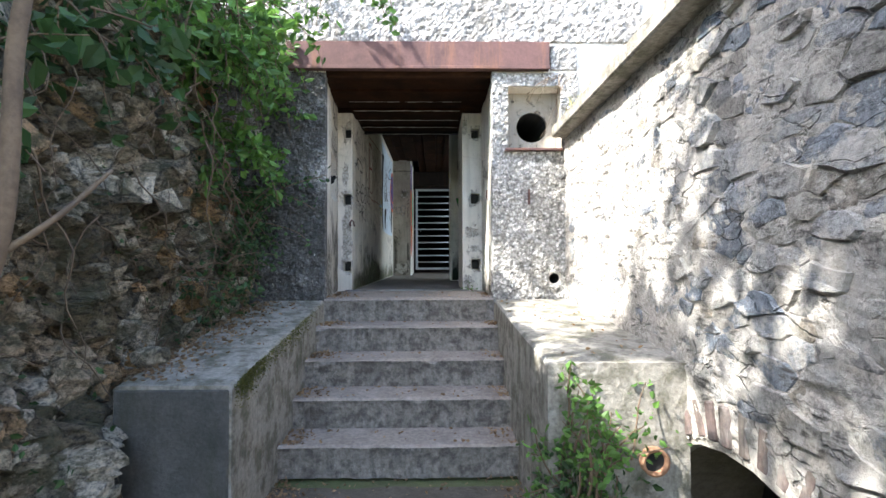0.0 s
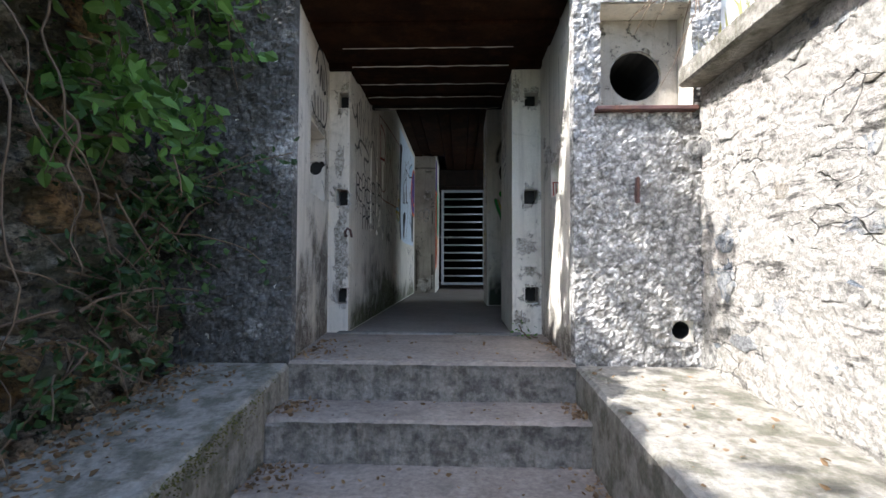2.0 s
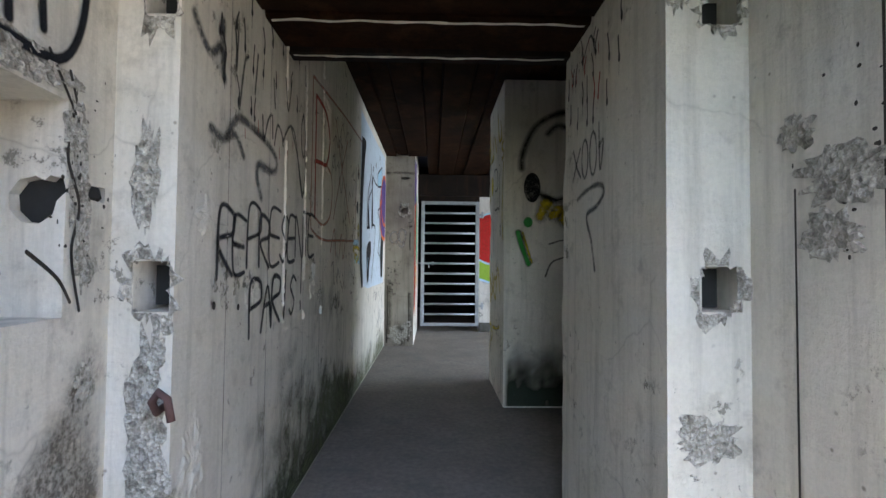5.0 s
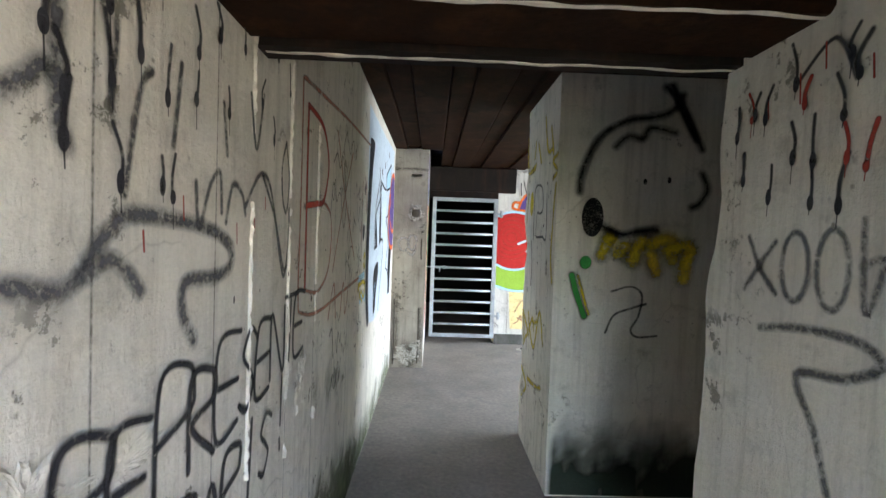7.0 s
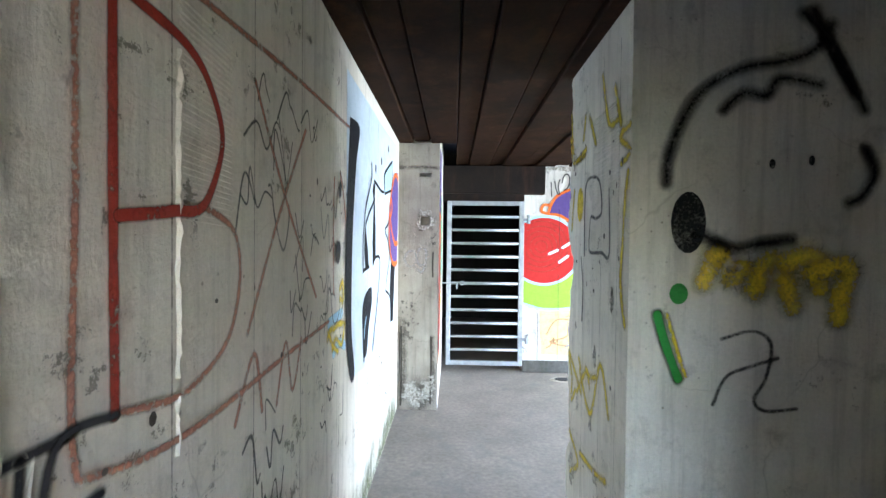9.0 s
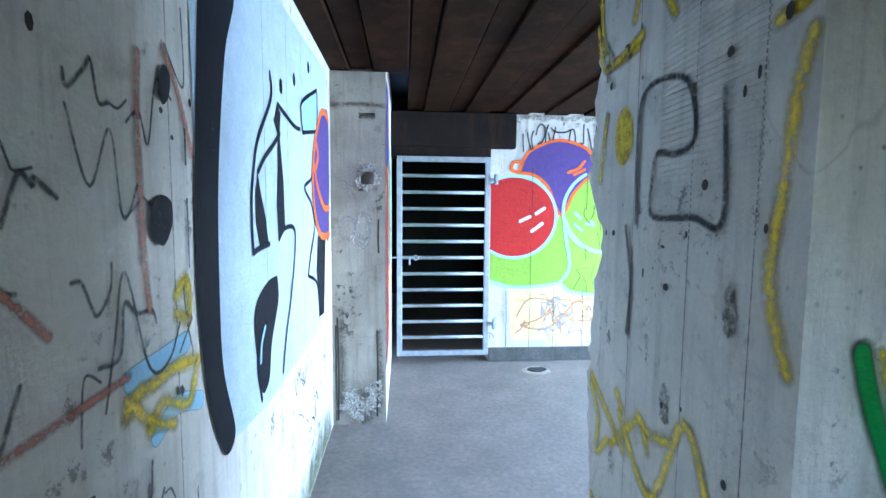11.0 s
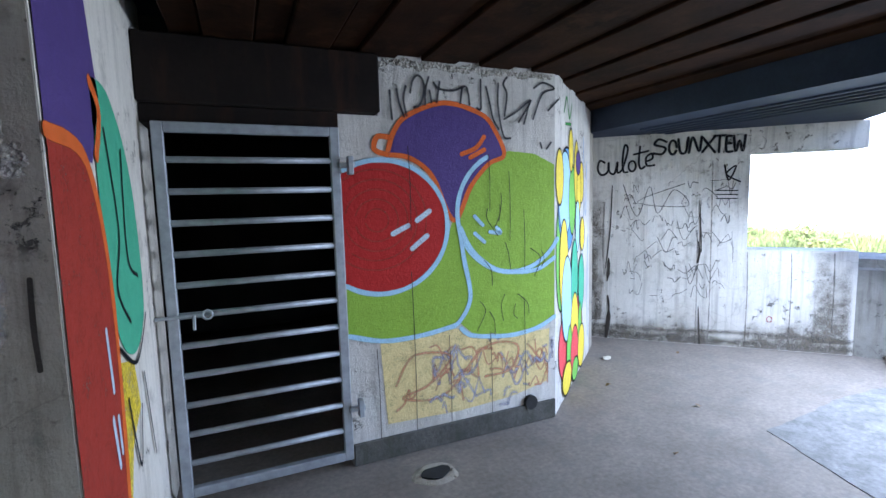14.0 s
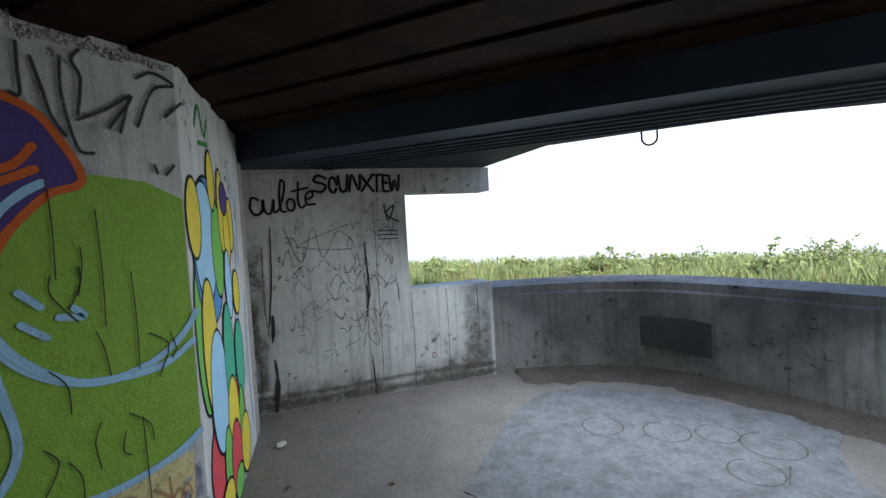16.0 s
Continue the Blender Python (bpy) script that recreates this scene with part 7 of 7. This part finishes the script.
shrub("ivy_patch", "dark ivy in the shaded corner by the facade", 7, (-1.15, 4.0, 1.75), 0.6, 34, 30, 0.055, "leaf_dark", (0.5, 0.5, 1.0), 0.3, "ivy")
shrub("ivy_patch", "dark undergrowth below the rock by the plinth", 8, (-1.2, 3.7, 1.25), 0.5, 26, 26, 0.05, "leaf_dark", (0.6, 0.8, 0.6), 0.2, "ivy")
shrub("ivy_patch", "green ivy climbing the front of the plinth", 9, (1.03, 2.30, 0.42), 0.33, 40, 22, 0.042, "leaf", (0.16, 0.03, 1.1), 0.0, "ivy")
shrub("ivy_patch", "darker ivy at the foot of the plinth", 10, (1.02, 2.29, 0.2), 0.26, 34, 24, 0.048, "leaf_dark", (0.28, 0.05, 0.9), 0.0, "ivy")
shrub("weed", "small green weeds at the foot of the pilaster", 11, (0.78, 5.15, 1.02), 0.13, 12, 9, 0.03, "leaf", (1, 0.5, 0.5), 0.0, "weed")
# unseen crowns set towards the sun to dapple the stone wall and facade
for k, (x, y, z, s) in enumerate(((-1.6, -1.3, 4.8, 1.1), (-1.6, -0.3, 5.0, 1.05), (-1.6, 0.1, 5.5, 0.75), (-1.75, 1.05, 4.5, 0.55), (-1.45, 3.1, 4.55, 0.5))):
    crown = shrub("unseen_tree_crown", "unseen leafy tree branches placed to dapple the wall and facade", 30 + k, (x, y, z), s, (58, 58, 58, 44, 24)[k], 26, 0.11 if k < 3 else 0.08, "leaf", (0.8, 1.0, 0.8), 0.25, "tree")
    part("limb", tube(bmesh.new(), smooth_line([(-2.7, y - 0.3, 3.82), (-2.5, y - 0.22, 4.15), (-2.1, y - 0.1, z - 0.15), (x, y, z)], 5), 0.05, 8, 0.35), M["bark"], crown, "", True)

sapling = thing("sapling", "thin bare sapling trunk leaning against the rock", "tree")
part("trunk", tube(bmesh.new(), smooth_line([(-1.25, 1.35, 0.55), (-1.02, 1.42, 0.95), (-0.86, 1.5, 1.2), (-0.79, 1.52, 1.45), (-0.785, 1.54, 1.9), (-0.76, 1.55, 2.3), (-0.8, 1.5, 3.2)], 6), 0.03, 9, 0.6), M["bark"], sapling, "", True)
part("branch", tube(bmesh.new(), smooth_line([(-0.86, 1.5, 1.2), (-0.95, 1.3, 1.6), (-1.0, 1.1, 2.1), (-0.95, 0.95, 2.6)], 6), 0.024, 8, 0.6), M["bark"], sapling, "", True)
part("branch", tube(bmesh.new(), smooth_line([(-0.83, 1.5, 1.32), (-0.72, 1.6, 1.45), (-0.66, 1.75, 1.62)], 6), 0.012, 6, 0.5), M["bark"], sapling, "", True)

# roots and creepers over the rock
rnd = random.Random(14)
for k in range(30):
    y, z = rnd.uniform(0.6, 4.0), rnd.uniform(1.4, 3.4)
    base = -1.22 - 0.10 * max(0, 2.2 - y) * (0.4 + 0.25 * z) - 0.16 * max(0.0, z - 2.0)
    pts = twig_line(rnd, (base + 0.17, y, z), (0.0, rnd.gauss(0, 0.7), -0.9), rnd.uniform(0.5, 1.5), 12, 0.4, 0.5)
    pts = [Vector((-1.05 - 0.10 * max(0, 2.2 - q.y) * (0.4 + 0.25 * q.z) - 0.16 * max(0.0, q.z - 2.0) + 0.03 * math.sin(i * 1.3 + k), q.y, q.z)) for i, q in enumerate(pts)]
    ob = tagged(part("root", tube(bmesh.new(), pts, rnd.uniform(0.0025, 0.007), 5, 0.4), M["bark"], None, "", True), "thin dry root hanging over the rock face", "root", "roots on the rock")

# fine creeper stems and rootlets matted over the rock
bm = bmesh.new()
rnd = random.Random(37)
for k in range(170):
    p = Vector(rnd.choice(ROCK)) + Vector((0.03, 0, 0))
    pts = twig_line(rnd, p, (0.25, rnd.gauss(0, 0.8), -0.8), rnd.uniform(0.2, 0.8), 9, 0.35, 0.7)
    tube(bm, pts, rnd.uniform(0.0018, 0.0045), 4, 0.4)
tagged(part("creeper_stems", bm, M["bark"]), "tangled thin dry creeper stems over the rock face", "creeper", "", "stuff")
spots = []
for k in range(420):
    p = Vector(rnd.choice(ROCK))
    for _ in range(rnd.randint(2, 6)):
        spots.append((p + Vector((0.05 + rnd.gauss(0, 0.03), rnd.gauss(0, 0.06), rnd.gauss(0, 0.06))), rnd.uniform(0.015, 0.045), None))
tagged(leaves("rock_herbs", M["leaf_dark"], spots), "small dark herbs rooted in the rock cracks", "herbs", "", "stuff")

# fallen rocks
def boulder(seed, at, size, label):
    r = random.Random(seed)
    bm = bmesh.new()
    bmesh.ops.create_icosphere(bm, subdivisions=2, radius=1.0)
    for v in bm.verts:
        c = v.co.copy()
        m = max(abs(c.x), abs(c.y), abs(c.z))
        c = c.lerp(c / m, 0.55)
        k = 1 + 0.25 * noise.noise(c * 1.4 + Vector((seed, 0, 0)))
        v.co = Vector((c.x * size[0], c.y * size[1], c.z * size[2])) * k
    ob = tagged(part("boulder", bm, M["rock"]), label, "rock", "fallen rocks")
    ob.location = at
    ob.rotation_euler = (r.uniform(-0.2, 0.2), r.uniform(-0.2, 0.2), r.uniform(0, 3))


boulder(1, (-0.93, 2.12, 0.12), (0.13, 0.13, 0.16), "pale broken rock lying beside the plinth")
boulder(2, (-0.78, 1.98, 0.03), (0.09, 0.08, 0.07), "small pale rock lying by the steps")
boulder(3, (-1.15, 2.78, 0.82), (0.07, 0.11, 0.05), "ochre rock resting on the plinth edge")
boulder(4, (-1.16, 1.6, 0.1), (0.16, 0.2, 0.16), "large grey rock at the foot of the rock face")
boulder(5, (-1.18, 1.0, 0.3), (0.25, 0.3, 0.3), "large ochre rock at the foot of the rock face")

# dry leaves on steps and plinths, grass on the bank, meadow
rnd = random.Random(9)
spots = []
for _ in range(2600):
    u = rnd.random()
    if u < 0.45:
        k = rnd.randint(0, 5)
        y = YTOP - k * TREAD + rnd.uniform(0.03, TREAD - 0.01) - (0 if k < 5 else 0.0)
        x = X0 + (abs(rnd.gauss(0, 0.10)) if rnd.random() < 0.7 else rnd.uniform(0, X1 - X0))
        if rnd.random() < 0.25:
            x = X1 - abs(rnd.gauss(0, 0.06))
        z = FLOOR - k * RISER + 0.006
        y = y if k else rnd.uniform(4.28, 4.9)
    elif u < 0.78:
        x, y = -1.15 + abs(rnd.gauss(0, 0.16)), rnd.uniform(2.5, 4.2)
        z = 0.75 + 0.235 * (y - 2.45) / 1.81 + 0.006
        x = min(x, X0 - 0.03)
    elif u < 0.8:
        x, y = rnd.uniform(0.9, 1.4), rnd.uniform(2.4, 4.2)
        z = 0.87 + 0.12 * (y - 2.33) / 1.93 + 0.006
    else:
        x, y, z = rnd.uniform(-0.8, 0.86), rnd.uniform(1.2, 2.75), 0.006
    spots.append(((x, y, z), rnd.uniform(0.012, 0.034), (rnd.gauss(0, 1), rnd.gauss(0, 1), abs(rnd.gauss(0.1, 0.25)))))
tagged(leaves("leaf_litter", M["dry"], spots), "dry brown leaves scattered over steps and plinths", "leaf litter", "", "stuff")


def grass(name, label, mat, spots_xy, height, seed, blades=5):
    r = random.Random(seed)
    spots = []
    vs, fs = [], []
    for x, y, z in spots_xy:
        for _ in range(blades):
            h = height * r.uniform(0.45, 1.15)
            a = r.uniform(0, 6.28)
            w = 0.006 + 0.012 * height
            dx, dy = math.cos(a), math.sin(a)
            lean = h * r.uniform(0.1, 0.55)
            b = r.uniform(0, 6.28)
            px, py = x + r.gauss(0, 0.05), y + r.gauss(0, 0.05)
            i = len(vs)
            mx, my = px + 0.35 * lean * math.cos(b), py + 0.35 * lean * math.sin(b)
            vs += [(px - w * dx, py - w * dy, z), (px + w * dx, py + w * dy, z), (mx + 0.8 * w * dx, my + 0.8 * w * dy, z + 0.6 * h), (mx - 0.8 * w * dx, my - 0.8 * w * dy, z + 0.6 * h), (px + lean * math.cos(b), py + lean * math.sin(b), z + h)]
            fs += [(i, i + 1, i + 2, i + 3), (i + 3, i + 2, i + 4)]
    me = bpy.data.meshes.new(name)
    me.from_pydata(vs, [], fs)
    me.materials.append(M[mat])
    return tagged(new(name, me), label, "grass", "", "stuff")


rnd = random.Random(3)
grass("bank_grass", "dry straw-coloured grass hanging over the coping", "straw", [(rnd.uniform(1.5, 1.95), y, 2.43) for y in [rnd.uniform(0.6, 4.2) for _ in range(420)]], 0.15, 1, 6)
grass("bank_grass", "yellow-green grass tuft above the coping", "straw", [(rnd.gauss(1.66, 0.08), rnd.gauss(3.75, 0.2), 2.45) for _ in range(150)], 0.12, 2, 6)
field, clumps, straw = [], [], []
for _ in range(6500):
    x, y = 6.7 + 10 * rnd.random() ** 1.6, rnd.uniform(3.0, 19.0)
    spot = (x, y, ground_z(x, y) - 0.02)
    if noise.noise((x * 0.8, y * 0.8, 4)) > 0.12:
        clumps.append(spot)
    elif rnd.random() < 0.45:
        straw.append(spot)
    else:
        field.append(spot)
grass("meadow_grass", "short green meadow grass beyond the parapet", "grass", field, 0.20, 3, 6)
grass("meadow_grass", "tall green grass clumps beyond the parapet", "grass", clumps, 0.38, 4, 7)
grass("meadow_grass", "dry straw grass beyond the parapet", "straw", straw, 0.28, 5, 6)
rnd = random.Random(8)
for k, (x, y, s) in enumerate(((11.0, 9.3, 0.75), (12.5, 6.6, 0.9), (10.0, 12.2, 0.5), (13.0, 3.5, 1.0), (9.6, 15.2, 0.5), (11.5, 4.8, 0.8), (9.2, 8.2, 0.45), (9.0, 10.6, 0.4), (10.5, 7.4, 0.6), (8.8, 6.4, 0.45), (10.4, 10.3, 0.55), (9.4, 13.6, 0.45))):
    shrub("meadow_bush", "low green bush in the meadow beyond the parapet", 50 + k, (x, y, ground_z(x, y) + 0.1), s, 80, 34, 0.075, "grass", (1, 1.4, 0.4), 0.15, "bush")

# ivy stems and dry vine round the wall niche
vine = thing("dry_vine", "dry vine stems hanging in the wall niche", "vine")
rnd = random.Random(2)
for k in range(7):
    part("stem", tube(bmesh.new(), twig_line(rnd, (1.42 + rnd.gauss(0, 0.05), 4.20, 2.9), (-0.5 + rnd.gauss(0, 0.4), -0.1, -0.8), rnd.uniform(0.25, 0.6), 9, 0.2, 0.5), 0.003, 5, 0.5), M["bark"], vine, "", True)

# moss on the plinth edges
rnd = random.Random(23)
spots = []
for _ in range(2600):
    y = rnd.choice((rnd.gauss(2.75, 0.12), rnd.gauss(3.4, 0.3), rnd.gauss(2.6, 0.06)))
    if 2.47 < y < 4.2:
        z = 0.75 + 0.235 * (y - 2.45) / 1.81 - abs(rnd.gauss(0, 0.05))
        spots.append(((X0 + 0.001, y, z), rnd.uniform(0.006, 0.013), (1.0, rnd.gauss(0, 0.7), rnd.gauss(0.2, 0.7))))
M["moss_leaf"] = leaf_material("moss", (0.07, 0.08, 0.02), (0.13, 0.13, 0.035))
tagged(leaves("moss", M["moss_leaf"], spots), "green moss cushions along the plinth edge", "moss", "", "stuff")

# ---- masonry pieces ----
rnd = random.Random(17)
VY, VZ, VA, VB = 2.0, -0.065, 0.76, 0.84 * 0.76


def in_vault(y, z, grow):
    return ((y - VY) / (VA + grow)) ** 2 + ((z - VZ) / (VB + grow)) ** 2 < 1


def clip(poly, p, q):
    """The part of a polygon nearer to p than to q."""
    m, d = (p + q) / 2, q - p
    out = []
    for a, b in zip(poly, poly[1:] + poly[:1]):
        fa, fb = (a - m).dot(d), (b - m).dot(d)
        if fa <= 0:
            out.append(a)
        if (fa < 0) != (fb < 0) and fa != fb:
            out.append(a + (b - a) * (fa / (fa - fb)))
    return out


WIDE = 1.9
seeds = []
for tries in range(9000):
    p = Vector((rnd.uniform(-0.5, 4.24) / WIDE, rnd.uniform(0.0, 2.36)))
    gap = rnd.choice((0.035, 0.045, 0.06, 0.10, 0.15))
    if len(seeds) < 820 and all((p - q).length > 0.55 * (gap + g) for q, g in seeds):
        seeds.append((p, gap))
seeds = [p for p, g in seeds]


def add_stone(bm, poly, at, proud, ty, tz):
    """One rubble stone, nearly flush, with a broken edge."""
    size = max(0.03, sum(v.length for v in poly) / len(poly))
    k1, k2 = 1 - 0.003 / size, 1 - 0.009 / size
    x, y, z = at
    ra = [bm.verts.new((x + 0.03, y + v.x, z + v.y)) for v in poly]
    rb = [bm.verts.new((x + 0.006 - 0.6 * proud, y + v.x * k1, z + v.y * k1)) for v in poly]
    rc = [bm.verts.new((x - proud + ty * v.x + tz * v.y + rnd.uniform(-0.004, 0.004), y + v.x * k2, z + v.y * k2)) for v in poly]
    hub = bm.verts.new((x - proud - rnd.uniform(-0.004, 0.006), y + rnd.uniform(-0.3, 0.3) * size, z + rnd.uniform(-0.3, 0.3) * size))
    n = len(poly)
    for a, b in ((ra, rb), (rb, rc)):
        for i in range(n):
            bm.faces.new((a[i], a[(i + 1) % n], b[(i + 1) % n], b[i]))
    for i in range(n):
        bm.faces.new((rc[i], rc[(i + 1) % n], hub))


rest, singles = bmesh.new(), 0
for p in seeds:
    cy, cz = p.x * WIDE, p.y
    if in_vault(cy, cz, 0.2) or (cy > 2.3 and cz < 0.88) or (cy > 2.9 and rnd.random() < 0.4):
        continue
    poly = [p + Vector(d) for d in ((-0.2, -0.2), (0.2, -0.2), (0.2, 0.2), (-0.2, 0.2))]
    for q in sorted(seeds, key=lambda s: (s - p).length_squared)[1:15]:
        poly = clip(poly, p, q)
    poly = [Vector((v.x * WIDE, min(2.36, max(0.0, v.y)))) for v in poly]
    if len(poly) < 3:
        continue
    c = sum(poly, Vector((0, 0))) / len(poly)
    ragged = []
    for a, b in zip(poly, poly[1:] + poly[:1]):
        ragged.append(a)
        if (b - a).length > 0.07:
            ragged.append(a.lerp(b, rnd.uniform(0.35, 0.65)) + Vector((rnd.uniform(-1, 1), rnd.uniform(-1, 1))) * 0.012)
    poly = [(v - c) for v in ragged]
    proud = (rnd.uniform(0.0, 0.010) if rnd.random() < 0.75 else rnd.uniform(0.010, 0.024)) * (0.5 if cy > 2.8 else 1.0)
    ty, tz = rnd.uniform(-0.07, 0.07), rnd.uniform(-0.10, 0.10)
    if singles < 300 and 0.9 < cy and sum(v.length for v in poly) / len(poly) > 0.055:
        bm = bmesh.new()
        add_stone(bm, poly, (0, 0, 0), proud, ty, tz)
        ob = part("stone", bm, M["stone"], core)
        ob.location = (1.492, c.x, c.y)
        singles += 1
    else:
        add_stone(rest, poly, (1.492, c.x, c.y), proud, ty, tz)
tagged(part("small_stones", rest, M["small_stone"], core), "", "", "", "stuff")

# lime mortar smeared between and over the stones
ny, nz = 290, 146
line_y = [-0.5 + 4.74 * i / ny for i in range(ny + 1)]
line_z = [2.365 * k / nz for k in range(nz + 1)]
vs = []
for y in line_y:
    for z in line_z:
        n1 = noise.noise((y * 3.1, z * 4.2, 1)) + 0.7 * noise.noise((y * 8, z * 11, 5))
        n2 = noise.noise((y * 24, z * 30, 3)) + 0.6 * noise.noise((y * 60, z * 60, 8))
        vs.append((1.490 - 0.010 * n1 - 0.0075 * n2 - (0.007 if y > 2.8 else 0.007 * max(0.0, (y - 2.0) / 0.8)), y, z))
fs = []
for i in range(ny):
    for k in range(nz):
        if not in_vault(line_y[i], line_z[k], 0.015):
            a = i * (nz + 1) + k
            fs.append((a, a + 1, a + nz + 2, a + nz + 1))
me = bpy.data.meshes.new("mortar")
me.from_pydata(vs, [], fs)
me.materials.append(M["mortar"])
ob = new("mortar", me)
ob.parent = core
ob["label"] = "uneven pale lime mortar"

me = mesh_of("brick", box(-0.006, 0.06, -0.024, 0.024, -0.078, 0.078, 0.007), M["brick"])
for k in range(26):
    a = radians(8 + 164 * k / 25)
    ob = new("brick", me)
    ob.parent = core
    ob.location = (1.487 + rnd.uniform(-0.01, 0.008), VY + (VA + 0.11) * math.cos(a), VZ + (VB + 0.11) * math.sin(a))
    ob.rotation_euler = (a - math.pi / 2 + rnd.uniform(-0.09, 0.09), 0, 0)
